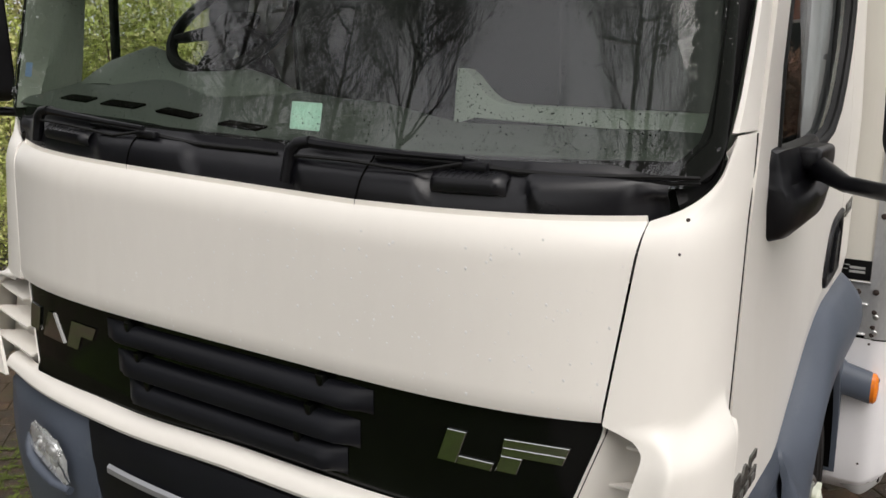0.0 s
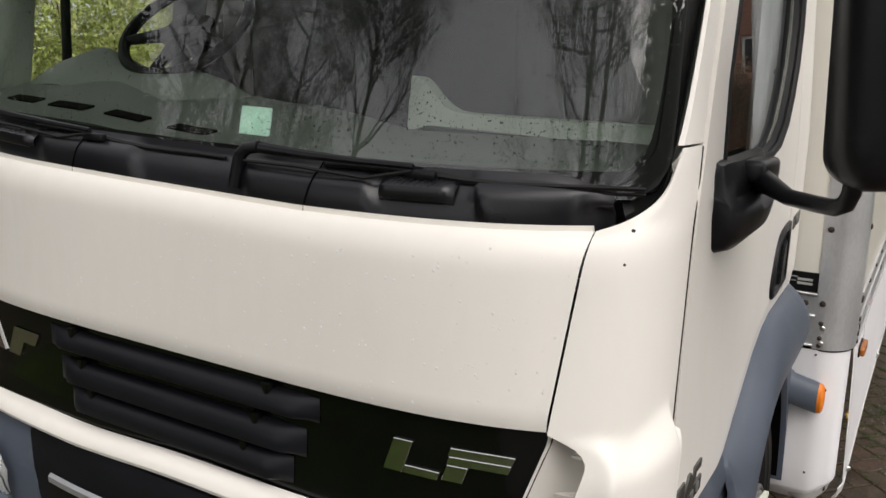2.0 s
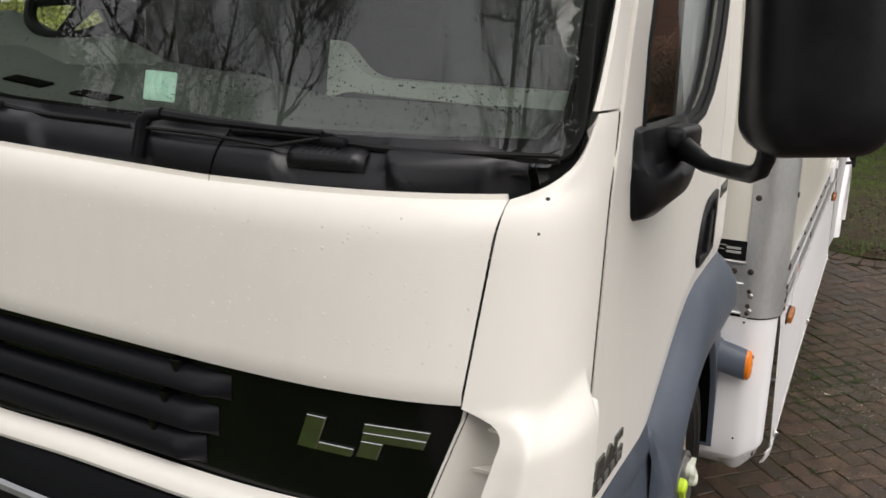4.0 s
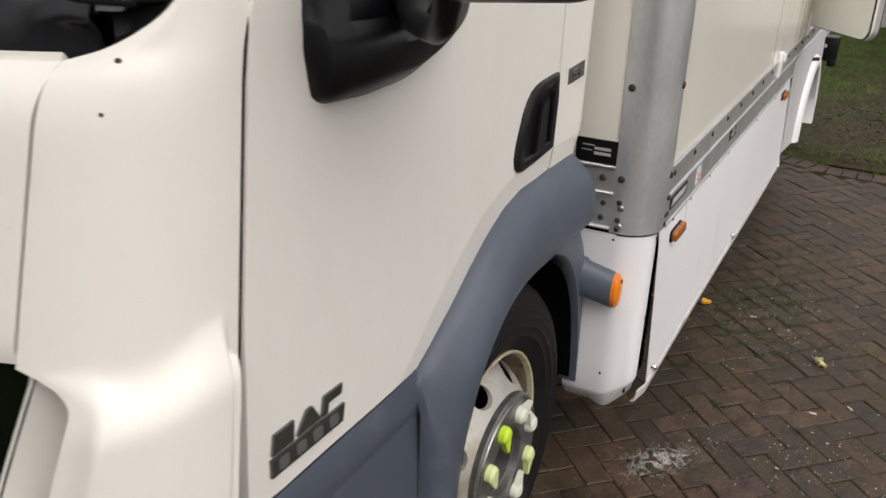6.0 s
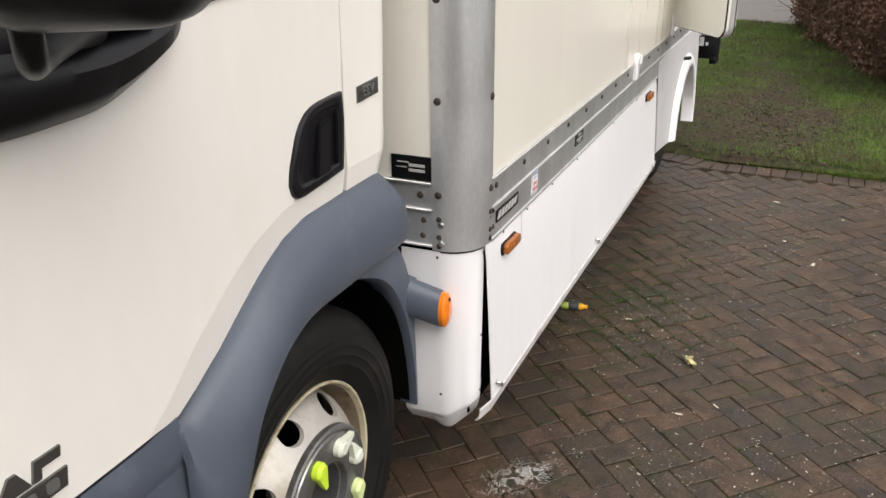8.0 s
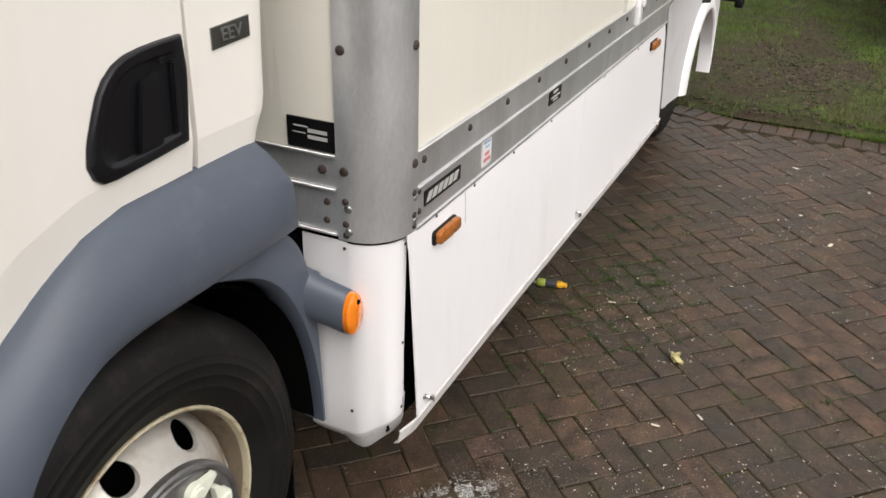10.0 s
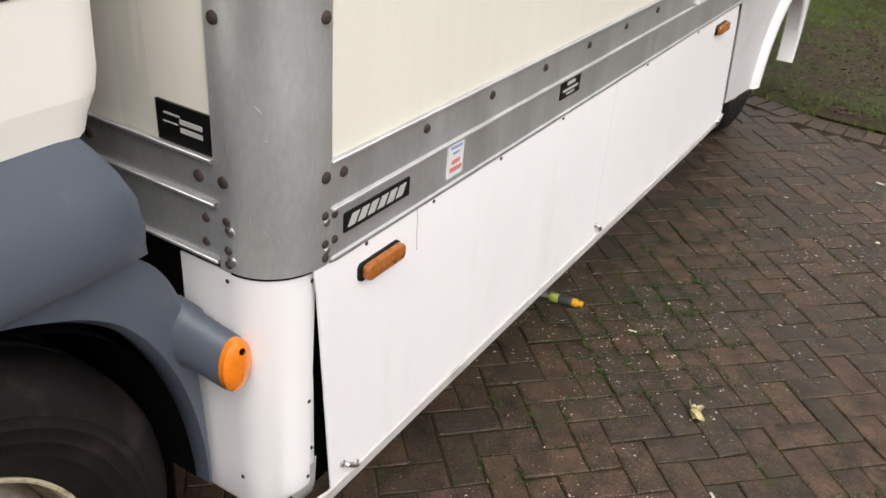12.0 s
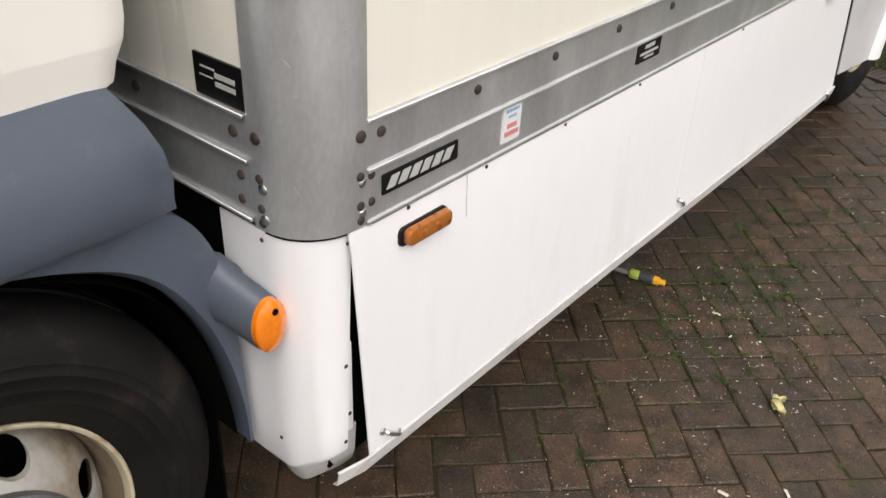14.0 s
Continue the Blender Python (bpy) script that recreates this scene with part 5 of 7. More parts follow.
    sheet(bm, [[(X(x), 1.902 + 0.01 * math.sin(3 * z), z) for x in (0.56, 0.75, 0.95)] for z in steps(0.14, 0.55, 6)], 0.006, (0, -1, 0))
    part("shade_flap", bm, M_DARK, truck, "black flap added for the shaded gap behind the wheel")


fender(1)
fender(-1)

# frame rails and dark underbody
for sx in (-0.42, 0.42):
    ub = bmesh.new()
    box(ub, (CX + sx - 0.04, 0.6, 0.55), (CX + sx + 0.04, 7.4, 0.80), 0.01)
    part("chassis_rail", ub, M_DARK, truck)
ub = bmesh.new()
box(ub, (CX - 0.72, 0.35, 0.45), (CX + 0.72, 1.95, 1.02), 0.03)
part("engine_cover", ub, M_DARK, truck)
for yy in (WHEEL.y, 5.80):
    ub = bmesh.new()
    tube(ub, [(CX - 0.8, yy, 0.425), (CX + 0.8, yy, 0.425)], 0.07, 12)
    part("axle", ub, M_DARK, truck)


# ---- the truck: cargo box ----
XB, YB = 1.220, 1.950     # side and front of the box
XL = CX - (XB - CX)
Z0, ZT = 0.945, 3.25
REAR = 7.45


def cargo_box():
    bm = bmesh.new()
    box(bm, (XL + 0.1, YB, Z0 + 0.01), (XB - 0.1, YB + 0.04, ZT - 0.05), 0.0)
    part("front_wall", bm, M_BOX, truck, "cream box front wall with faint streaks")
    for x0, x1, y0, y1 in ((XB - 0.04, XB, 2.06, 5.02), (XB - 0.04, XB, 5.02, REAR), (XL, XL + 0.04, 2.06, REAR)):
        bm = bmesh.new()
        if y0 == 5.02 and x0 > 0:
            y0 = 5.63
        box(bm, (x0, y0, Z0 + 0.01), (x1, y1, ZT - 0.05), 0.0)
        part("side_wall", bm, M_BOX, truck, "cream box side wall with faint streaks")
    bm = bmesh.new()
    box(bm, (XB - 0.04, 5.02, Z0 + 0.01), (XB, 5.63, 1.135))
    part("door_sill", bm, M_BOX, truck)
    bm = bmesh.new()
    box(bm, (XL + 0.02, REAR - 0.04, Z0), (XB - 0.04, REAR, ZT - 0.05))
    part("rear_wall", bm, M_BOX, truck)
    bm = bmesh.new()
    box(bm, (XL, YB, ZT - 0.05), (XB, REAR, ZT), 0.02)
    part("box_roof", bm, M_BOX, truck)
    bm = bmesh.new()
    box(bm, (XL + 0.09, YB + 0.05, 0.90), (XB - 0.10, REAR - 0.05, 0.952))
    part("box_floor", bm, M_DARK, truck)
    bm = bmesh.new()
    box(bm, (XB - 0.45, 5.0, 1.0), (XB - 0.42, 5.7, 3.1))
    part("inner_lining", bm, M_CABIN, truck)


def corner_post(sgn):
    """Rounded aluminium post at the box's front corner."""
    def X(x):
        return CX + sgn * (x - CX)
    bm = bmesh.new()
    prof = [(1.097, YB - 0.001), (1.097, YB - 0.005)] + [(1.120 + 0.104 * math.sin(a), 2.055 - 0.110 * math.cos(a)) for a in [radians(90 * k / 14) for k in range(15)]] + [(1.224, 2.078), (1.220, 2.078)]
    rows = [[(X(x), y, z) for x, y in prof] for z in (0.944, 0.950, 1.5, 2.2, ZT)]
    sheet(bm, rows)
    p = part("corner_post", bm, M_ALU, truck, "rounded grey aluminium corner post with rivets")
    for z in [1.107 + 0.2565 * i for i in range(8)]:
        for x, y, n in ((1.1165, YB - 0.005, (0, -1, 0)), (1.224, 2.062, (1, 0, 0))):
            rivet("rivet", (X(x), y, z), (n[0] * sgn, n[1], 0), 0.0105, M_RIVET, p)
    for z in (1.038, 0.985, 0.958):
        rivet("rivet", (X(1.118), YB - 0.005, z), (0, -1, 0), 0.008, M_RIVET, p)
        rivet("rivet", (X(1.224), 2.060, z), (sgn, 0, 0), 0.008, M_RIVET, p)
    for z in (1.021, 0.966):
        rivet("bolt", (X(1.124), YB - 0.004, z), (0.1 * sgn, -1, 0), 0.0095, M_BOLT, p)
        rivet("bolt", (X(1.2235), 2.064, z + 0.004), (sgn, -0.1, 0), 0.0075, M_BOLT, p)


def rivet(name, at, normal, r, material, parent):
    """A domed head."""
    bm = bmesh.new()
    rings = lathe(bm, [(r, 0), (r * 0.95, r * 0.28), (r * 0.7, r * 0.48), (r * 0.3, r * 0.56)], (0, 0, 0), "z", 12)
    bm.faces.new(rings[-1])
    bmesh.ops.transform(bm, matrix=Matrix.Translation(at) @ Vector(normal).to_track_quat("Z", "Y").to_matrix().to_4x4(), verts=bm.verts)
    return part(name, bm, material, parent)


def side_rail(sgn):
    """Aluminium rail along the box's foot: two bands, raised lips, rivets."""
    def X(x):
        return CX + sgn * (x - CX)
    prof = [(1.2205, 1.133), (1.226, 1.131), (1.2255, 1.126), (1.2225, 1.123), (1.2225, 1.048), (1.228, 1.045), (1.228, 1.039), (1.2225, 1.036), (1.2225, 0.951), (1.227, 0.948), (1.227, 0.943), (1.210, 0.941)]
    bm = bmesh.new()
    sheet(bm, [[(X(x), y, z) for x, z in prof] for y in steps(2.074, REAR, 10)])
    r = part("side_rail", bm, M_ALU, truck, "grey aluminium rail along the box")
    for z, h in ((1.128, 0.0032), (1.042, 0.0032)):
        bm = bmesh.new()
        box(bm, (min(X(1.2262), X(1.2285)), 2.076, z - h), (max(X(1.2262), X(1.2285)), REAR - 0.01, z + h), 0.001, None, 1)
        part("rail_lip", bm, M_ALU_EDGE, r, "bright worn rail edge")
    if sgn > 0:
        for y in [2.109 + 0.2475 * i for i in range(16)]:
            rivet("rivet", (X(1.2225), y, 1.101), (sgn, 0, 0), 0.0095, M_RIVET, r)
        for z in (1.032, 0.983):
            rivet("rivet", (X(1.2225), 2.086, z), (sgn, 0, 0), 0.008, M_RIVET, r)


def front_rail():
    prof = [(1.945, 1.141), (1.940, 1.140), (1.941, 1.134), (1.9455, 1.131), (1.9455, 1.066), (1.940, 1.064), (1.940, 1.059), (1.9455, 1.056), (1.9455, 0.962), (1.940, 0.960), (1.940, 0.954), (1.955, 0.952)]
    bm = bmesh.new()
    sheet(bm, [[(x, y, z) for y, z in prof] for x in steps(XL + 0.12, 1.098, 10)])
    r = part("front_rail", bm, M_ALU, truck, "grey aluminium rail under the box front")
    for z in (1.138, 1.0615, 0.957):
        bm = bmesh.new()
        box(bm, (XL + 0.12, 1.9375, z - 0.0032), (1.097, 1.940, z + 0.0032), 0.001, None, 1)
        part("rail_lip", bm, M_ALU_EDGE, r, "bright worn rail edge")
    bm = bmesh.new()
    box(bm, (XL + 0.14, 1.952, 0.42), (1.0, 1.970, 0.955))
    part("splash_panel", bm, M_DARK, truck, "black panel behind the cab")
    for x, z, q in ((1.063, 1.103, 0.0105), (1.072, 1.030, 0.0085), (1.069, 0.985, 0.0085), (0.80, 1.103, 0.0105), (0.54, 1.103, 0.0105)):
        rivet("rivet", (x, 1.9455, z), (0, -1, 0), q, M_RIVET, r)


def label_plate(name, y0, z0, y1, z1, base, bars, lab, slant=False):
    """A flat label on the rail with plain bars for its print."""
    bm = bmesh.new()
    plate(bm, rounded(y0, z0, y1, z1, 0.002, 2), 1.2225, 1.2250)
    p = part(name, bm, base, truck, lab, smooth=False)
    for a, b, c, d, m in bars:
        bm = bmesh.new()
        w, h = y1 - y0, z1 - z0
        k = 0.30 * h * (d - b) if slant else 0.0
        plate(bm, [(y0 + w * a - k, z0 + h * b), (y0 + w * c - k, z0 + h * b), (y0 + w * c + k, z0 + h * d), (y0 + w * a + k, z0 + h * d)], 1.2250, 1.2262)
        part("print_bar", bm, m, p, smooth=False)


def labels():
    label_plate("maker_plate", 2.110, 0.984, 2.306, 1.022, M_PLATE, [(0.080 + 0.145 * i, 0.22, 0.182 + 0.145 * i, 0.80, M_LETTER) for i in range(6)], "black plate with six pale slanted blocks", True)
    label_plate("fuel_label", 2.441, 0.964, 2.500, 1.044, M_WHITELABEL, [(0.15, 0.78, 0.85, 0.86, M_BLUE), (0.3, 0.63, 0.7, 0.69, M_BLUE), (0.25, 0.36, 0.75, 0.48, M_RED), (0.12, 0.16, 0.88, 0.28, M_RED)], "small white label with red and blue print")
    label_plate("maker_plate", 2.957, 0.991, 3.070, 1.041, M_PLATE, [(0.3, 0.62, 0.7, 0.80, M_LETTER), (0.12, 0.34, 0.88, 0.46, M_LETTER), (0.3, 0.14, 0.7, 0.24, M_LETTER)], "small black plate with pale print")
    # plate on the box front
    bm = bmesh.new()
    box(bm, (0.977, 1.9455, 1.143), (1.0955, 1.9505, 1.210))
    p = part("front_plate", bm, M_PLATE, truck, "black plate with pale printed bars", smooth=False)
    for x0, x1, z0, z1 in ((0.995, 1.030, 1.190, 1.193), (1.030, 1.078, 1.180, 1.188), (1.030, 1.078, 1.166, 1.174), (0.992, 1.024, 1.176, 1.178)):
        bm = bmesh.new()
        box(bm, (x0, 1.9442, z0), (x1, 1.9456, z1))
        part("print_bar", bm, M_LETTER, p, smooth=False)


M_FLAPGREY = mat("dull_grey_plastic", (0.46, 0.45, 0.44), 0.5, vary=0.1)


def corner_skirt(sgn):
    """White rounded panel under the corner post, its foot folded in."""
    def X(x):
        return CX + sgn * (x - CX)
    arc = [(1.000, YB - 0.004), (1.06, YB - 0.004), (1.100, YB - 0.003)] + [(1.112 + 0.100 * math.sin(a), 2.040 - 0.093 * math.cos(a)) for a in [radians(90 * k / 12) for k in range(13)]] + [(1.212, 2.048)]
    bm = bmesh.new()
    rows = []
    for z, k in ((0.940, 0.0), (0.9, 0.0), (0.7, 0.0), (0.5, 0.0), (0.412, 0.0), (0.402, 0.04), (0.385, 0.20), (0.350, 0.55), (0.346, 0.62)):
        rows.append([(X(x - 0.085 * k * smoothstep(1.10, 1.212, x)), y + 0.085 * k * smoothstep(1.21, 1.12, x) - 0.020 * smoothstep(0.92, 0.45, z) * smoothstep(1.17, 1.212, x), z + (0.045 if z < 0.42 else 0.03 if z < 0.45 else 0) * smoothstep(1.12, 1.213, x)) for x, y in arc])
    sheet(bm, rows, 0.003, (sgn * 0.7, -0.7, 0))
    p = part("corner_skirt", bm, M_WHITE, truck, "white rounded plastic corner panel")
    bm = bmesh.new()
    box(bm, (min(X(1.196), X(1.204)), 2.030, 0.485), (max(X(1.196), X(1.204)), 2.052, 0.70), 0.002)
    part("edge_strip", bm, M_WHITE, p)
    bm = bmesh.new()
    rows = []
    for z, k in ((0.46, 0.0), (0.385, 0.10), (0.356, 0.25), (0.348, 0.35)):
        rows.append([(X(x - 0.008 - 0.05 * k * smoothstep(1.10, 1.212, x)), y + 0.010 + 0.05 * k * smoothstep(1.21, 1.12, x), z + 0.035 * smoothstep(1.14, 1.213, x) + 0.045 * smoothstep(1.13, 1.03, x)) for x, y in arc])
    sheet(bm, rows, 0.003, (sgn * 0.7, -0.7, 0))
    part("foot_flap", bm, M_FLAPGREY, p, "grey translucent flap under the panel")
    # black backing added so the gap beside the skirt looks shaded
    bm = bmesh.new()
    box(bm, (min(X(1.150), X(1.186)), 2.000, 0.400), (max(X(1.150), X(1.186)), 2.200, 0.936))
    part("gap_backing", bm, M_DARK, p, "black backing added to darken the gap by the corner panel")
    # dark strip drawn for the shaded gap under the corner post
    bm = bmesh.new()
    arch = [(1.119 + 0.1015 * math.sin(a), 2.054 - 0.1075 * math.cos(a)) for a in [radians(90 * k / 12) for k in range(13)]]
    sheet(bm, [[(X(x), y, z) for x, y in arch] for z in (0.9385, 0.9445)])
    part("foot_joint", bm, M_DARK, p)
    for x, y, z, n in ((1.113, YB - 0.007, 0.925, (0, -1, 0)), (1.119, YB - 0.007, 0.482, (0, -1, 0)), (1.2125, 2.040, 0.918, (1, 0, 0)), (1.2125, 2.028, 0.66, (1, 0, 0)), (1.2125, 2.022, 0.475, (1, 0, 0)), (1.2045, 2.042, 0.53, (1, 0, 0))):
        rivet("screw", (X(x), y, z), (n[0] * sgn, n[1], 0), 0.0042, M_RIVET, p)


def skirt(sgn):
    """White side skirts with a folded lip, hooks, lamps."""
    def X(x):
        return CX + sgn * (x - CX)
    for y0, y1, flare in ((2.050, 3.357, 0.008), (3.3585, 4.755, 0.0)):
        bm = bmesh.new()
        rows = []
        for y in steps(y0, y1, 12):
            fl = flare * smoothstep(2.7, 2.08, y)
            row = []
            for x, z in ((1.222, 0.943), (1.226, 0.90), (1.228, 0.7), (1.230, 0.5), (1.231, 0.425), (1.2305, 0.412)):
                k = (0.943 - z) / 0.53
                row.append((X(x + fl * k + 0.0018 * math.sin(2.3 * y + 4 * z) * k), y + 0.012 * k * smoothstep(2.4, 2.05, y) - 0.016 * (1 - k) * smoothstep(2.2, 2.05, y) - 0.135 * (1 - k) * smoothstep(4.3, 4.755, y), z))
            rows.append(row)
        sheet(bm, rows, 0.004, (sgn, 0, 0))
        part("side_skirt", bm, M_WHITE, truck, "white plastic side skirt panel")
    bm = bmesh.new()
    rows = []
    for y in (1.985, 2.05, 2.4, 3.0, 3.6, 4.2, 4.765):
        fl = 0.008 * smoothstep(2.7, 2.08, y) - 0.014 * smoothstep(2.06, 1.985, y)
        rows.append([(X(x + fl), y, z + 0.012 * smoothstep(4.5, 4.76, y)) for x, z in ((1.2335, 0.430), (1.2365, 0.426), (1.2310, 0.392), (1.2190, 0.386))])
    sheet(bm, rows, 0.003, (sgn, 0, -0.5))
    part("skirt_lip", bm, M_WHITEGREY, truck, "dull white folded skirt lip")
    bm = bmesh.new()
    box(bm, (min(X(1.2218), X(1.2255)), 2.085, 0.9405), (max(X(1.2218), X(1.2255)), 4.75, 0.9455))
    part("rail_joint", bm, M_DARK, truck)
    if sgn < 0:
        return
    for y, z in ((2.112, 0.452), (3.390, 0.455), (4.680, 0.425)):
        bm = bmesh.new()
        x = 1.240 if y < 3 else 1.231
        tube(bm, [(x, y - 0.012, z + 0.012), (x + 0.008, y - 0.010, z + 0.010), (x + 0.010, y + 0.008, z - 0.004), (x + 0.004, y + 0.030, z - 0.022), (x - 0.004, y + 0.034, z - 0.040)], [0.004, 0.005, 0.005, 0.004, 0.003], 8)
        h = part("skirt_hook", bm, M_BOLT, truck, "small bright metal hook")
        rivet("bolt", (x, y - 0.016, z + 0.014), (1, 0, 0), 0.008, M_BOLT, h)
        rivet("bolt", (x, y + 0.028, z - 0.018), (1, 0, 0), 0.008, M_BOLT, h)
    for y, z in ((2.177, 0.934), (2.40, 0.932), (2.676, 0.932), (3.00, 0.932), (3.60, 0.932), (4.1, 0.932)):
        rivet("screw", (1.2235, y, z), (1, 0, 0), 0.0042, M_RIVET, truck)
    bm = bmesh.new()
    tube(bm, [(1.2248, 2.338, 0.94), (1.2265, 2.339, 0.915), (1.2278, 2.337, 0.885), (1.2290, 2.3385, 0.85)], 0.0006, 5)
    part("hairline_crack", bm, M_SEALGREY, truck)
    for y0, z0 in ((2.146, 0.866), (4.320, 0.874)):
        bm = bmesh.new()
        plate(bm, rounded(y0, z0, y0 + 0.130, z0 + 0.038, 0.012, 4), 1.224, 1.2330, 0.002)
        lamp = part("side_lamp", bm, M_SEAL, truck, "amber side lamp on a black base")
        bm = bmesh.new()
        plate(bm, rounded(y0 + 0.010, z0 + 0.003, y0 + 0.128, z0 + 0.035, 0.010, 4), 1.2330, 1.248, 0.005)
        part("lens", bm, M_DIRTY_AMBER, lamp, "dull amber lens")
        for k in range(2):
            bm = bmesh.new()
            lathe(bm, [(0.008, 0.0), (0.006, 0.0015), (0.001, 0.002)], (1.248, y0 + 0.05 + 0.035 * k, z0 + 0.019), "x", 12)
            part("lens_dimple", bm, M_DIRTY_AMBER, lamp)


M_WHITEGREY = mat("dull_white_plastic", (0.62, 0.60, 0.58), 0.5, vary=0.12, scale=12, stain=(0.40, 0.38, 0.35), stain_scale=14)
M_SEALGREY = mat("grey_line", (0.40, 0.39, 0.38), 0.6)


def rear_arch(sgn):
    """White panel round the rear wheel, with a flared lip."""
    def X(x):
        return CX + sgn * (x - CX)
    cy, cz, r = 5.655, 0.445, 0.385
    angs = [radians(a) for a in [-8 + 188 * k / 48 for k in range(49)]]

    def outer(a):
        """The lip's outer edge, longer towards the front."""
        ca, sa = math.cos(a), math.sin(a)
        return cy + (0.415 if ca > 0 else 0.470) * ca, cz + 0.470 * sa
    bm = bmesh.new()
    rows = []
    for a in angs:
        y, z = outer(a)
        if math.cos(a) > 0:
            oy, oz = min(cy + 1.5 * (y - cy), cy + 0.74), 0.40 + 0.645 * smoothstep(-0.1, 0.75, math.sin(a))
        else:
            f = smoothstep(-0.1, 0.85, math.sin(a))
            oz = 0.468 + 0.575 * f
            oy = (4.775 - 0.165 * f) * (1 - smoothstep(0.72, 1.0, math.sin(a))) + cy * smoothstep(0.72, 1.0, math.sin(a))
        rows.append([(X(1.2315), oy, max(oz, 0.40)), (X(1.233), (y + oy) / 2, (max(z, 0.44) + oz) / 2), (X(1.236), y, max(z, 0.44))])
    sheet(bm, rows, 0.004, (sgn, 0, 0))
    p = part("rear_arch_panel", bm, M_PANELWHITE, truck, "greyish white panel with rear wheel opening")
    bm = bmesh.new()
    rows = []
    for a in angs:
        oy, oz = outer(a)
        iy, iz = cy + (r if math.cos(a) < 0 else 0.345) * math.cos(a), cz + 0.395 * math.sin(a)
        row = []
        for f, x in ((0.0, 1.2365), (0.06, 1.248), (0.20, 1.258), (0.45, 1.265), (0.75, 1.268), (0.94, 1.265), (1.0, 1.257), (1.0, 1.185)):
            row.append((X(x), oy + (iy - oy) * f, oz + (iz - oz) * f))
        rows.append(row)
    sheet(bm, rows, 0.003, (sgn, 0, 0.2))
    part("arch_lip", bm, M_WHITE, p, "flared white arch lip")


M_PANELWHITE = mat("greyish_white_panel", (0.60, 0.59, 0.59), 0.5, vary=0.05, scale=3, fine=40, stain=(0.50, 0.48, 0.46), stain_scale=4, stain_at=(0.5, 0.75))


M_FLAPDOOR = mat("pale_grey_green_gelcoat", (0.80, 0.80, 0.74), 0.35, vary=0.03, scale=2, fine=30, stain=(0.72, 0.71, 0.64), stain_scale=2.5, stain_at=(0.5, 0.8))


def open_flap():
    """The side door of the box, standing open."""
    h = Vector((1.226, 5.03, 1.176))
    ang = math.atan2(-(4.553 - 5.03), 1.575 - 1.226)
    w = 0.60
    m = Matrix.Translation(h) @ Matrix.Rotation(-ang, 4, "Z")
    root = new("box_door")
    root.parent = truck
    tagged(root, "cream box side door standing open")
    def leaf(name, inset, y0, y1, material, lab, r):
        bm = bmesh.new()
        out = rounded(inset, inset, w - inset, 1.9 - inset, r, 6)
        lo = [bm.verts.new(m @ Vector((a, y0, b))) for a, b in out]
        hi = [bm.verts.new(m @ Vector((a, y1, b))) for a, b in out]
        bm.faces.new(lo)
        bm.faces.new(hi[::-1])
        for i in range(len(out)):
            bm.faces.new((lo[i], lo[(i + 1) % len(out)], hi[(i + 1) % len(out)], hi[i]))
        part(name, bm, material, root, lab)
    leaf("door_panel", 0.006, -0.034, -0.004, M_FLAPDOOR, "pale door panel with rounded corners", 0.060)
    leaf("door_seal", 0.002, -0.030, -0.022, M_SEAL, "black door seal", 0.064)
    leaf("door_frame", 0.0, -0.004, 0.018, M_ALU_EDGE, "aluminium door edge", 0.066)
    leaf("door_seal", 0.002, 0.018, 0.026, M_SEAL, "black door seal", 0.064)
    leaf("door_panel", 0.012, 0.026, 0.034, M_FLAPDOOR, "pale door panel with rounded corners", 0.060)


def box_fittings():
    # white catch on the rail
    bm = bmesh.new()
    box(bm, (1.219, 3.972, 1.050), (1.241, 4.026, 1.172), 0.008)
    c = part("door_catch", bm, M_WHITE, truck, "white plastic catch on the rail")
    bm = bmesh.new()
    box(bm, (1.241, 3.980, 1.125), (1.254, 4.020, 1.166), 0.006)
    part("catch_hook", bm, M_WHITE, c)
    bm = bmesh.new()
    box(bm, (1.222, 4.965, 1.12), (1.235, 5.0, 1.24), 0.004)
    part("hinge", bm, M_WHITE, truck, "white door hinge")
    # dark lamp carrier at the back
    bm = bmesh.new()
    box(bm, (0.98, 7.30, 0.61), (1.25, 7.46, 0.80), 0.012)
    c = part("rear_lamp_carrier", bm, M_BLACK, truck, "black rear lamp carrier with pale print")
    bm = bmesh.new()
    box(bm, (1.19, 7.296, 0.57), (1.25, 7.42, 0.63), 0.01)
    part("bracket", bm, M_BLACK, c)
    for x0, z0, x1, z1 in ((1.10, 0.715, 1.135, 0.785), (1.15, 0.72, 1.17, 0.745)):
        bm = bmesh.new()
        box(bm, (x0, 7.293, z0), (x1, 7.301, z1))
        part("print_bar", bm, M_WHITELABEL, c, smooth=False)
    bm = bmesh.new()
    tube(bm, [(1.225, 5.50, 0.905), (1.262, 5.58, 0.900)], 0.012, 8)
    part("stalk", bm, M_BLACK, truck)


cargo_box()
corner_post(1)
corner_post(-1)
side_rail(1)
side_rail(-1)
front_rail()
labels()
for side_sign in (1, -1):
    corner_skirt(side_sign)
    skirt(side_sign)
    rear_arch(side_sign)
open_flap()
box_fittings()


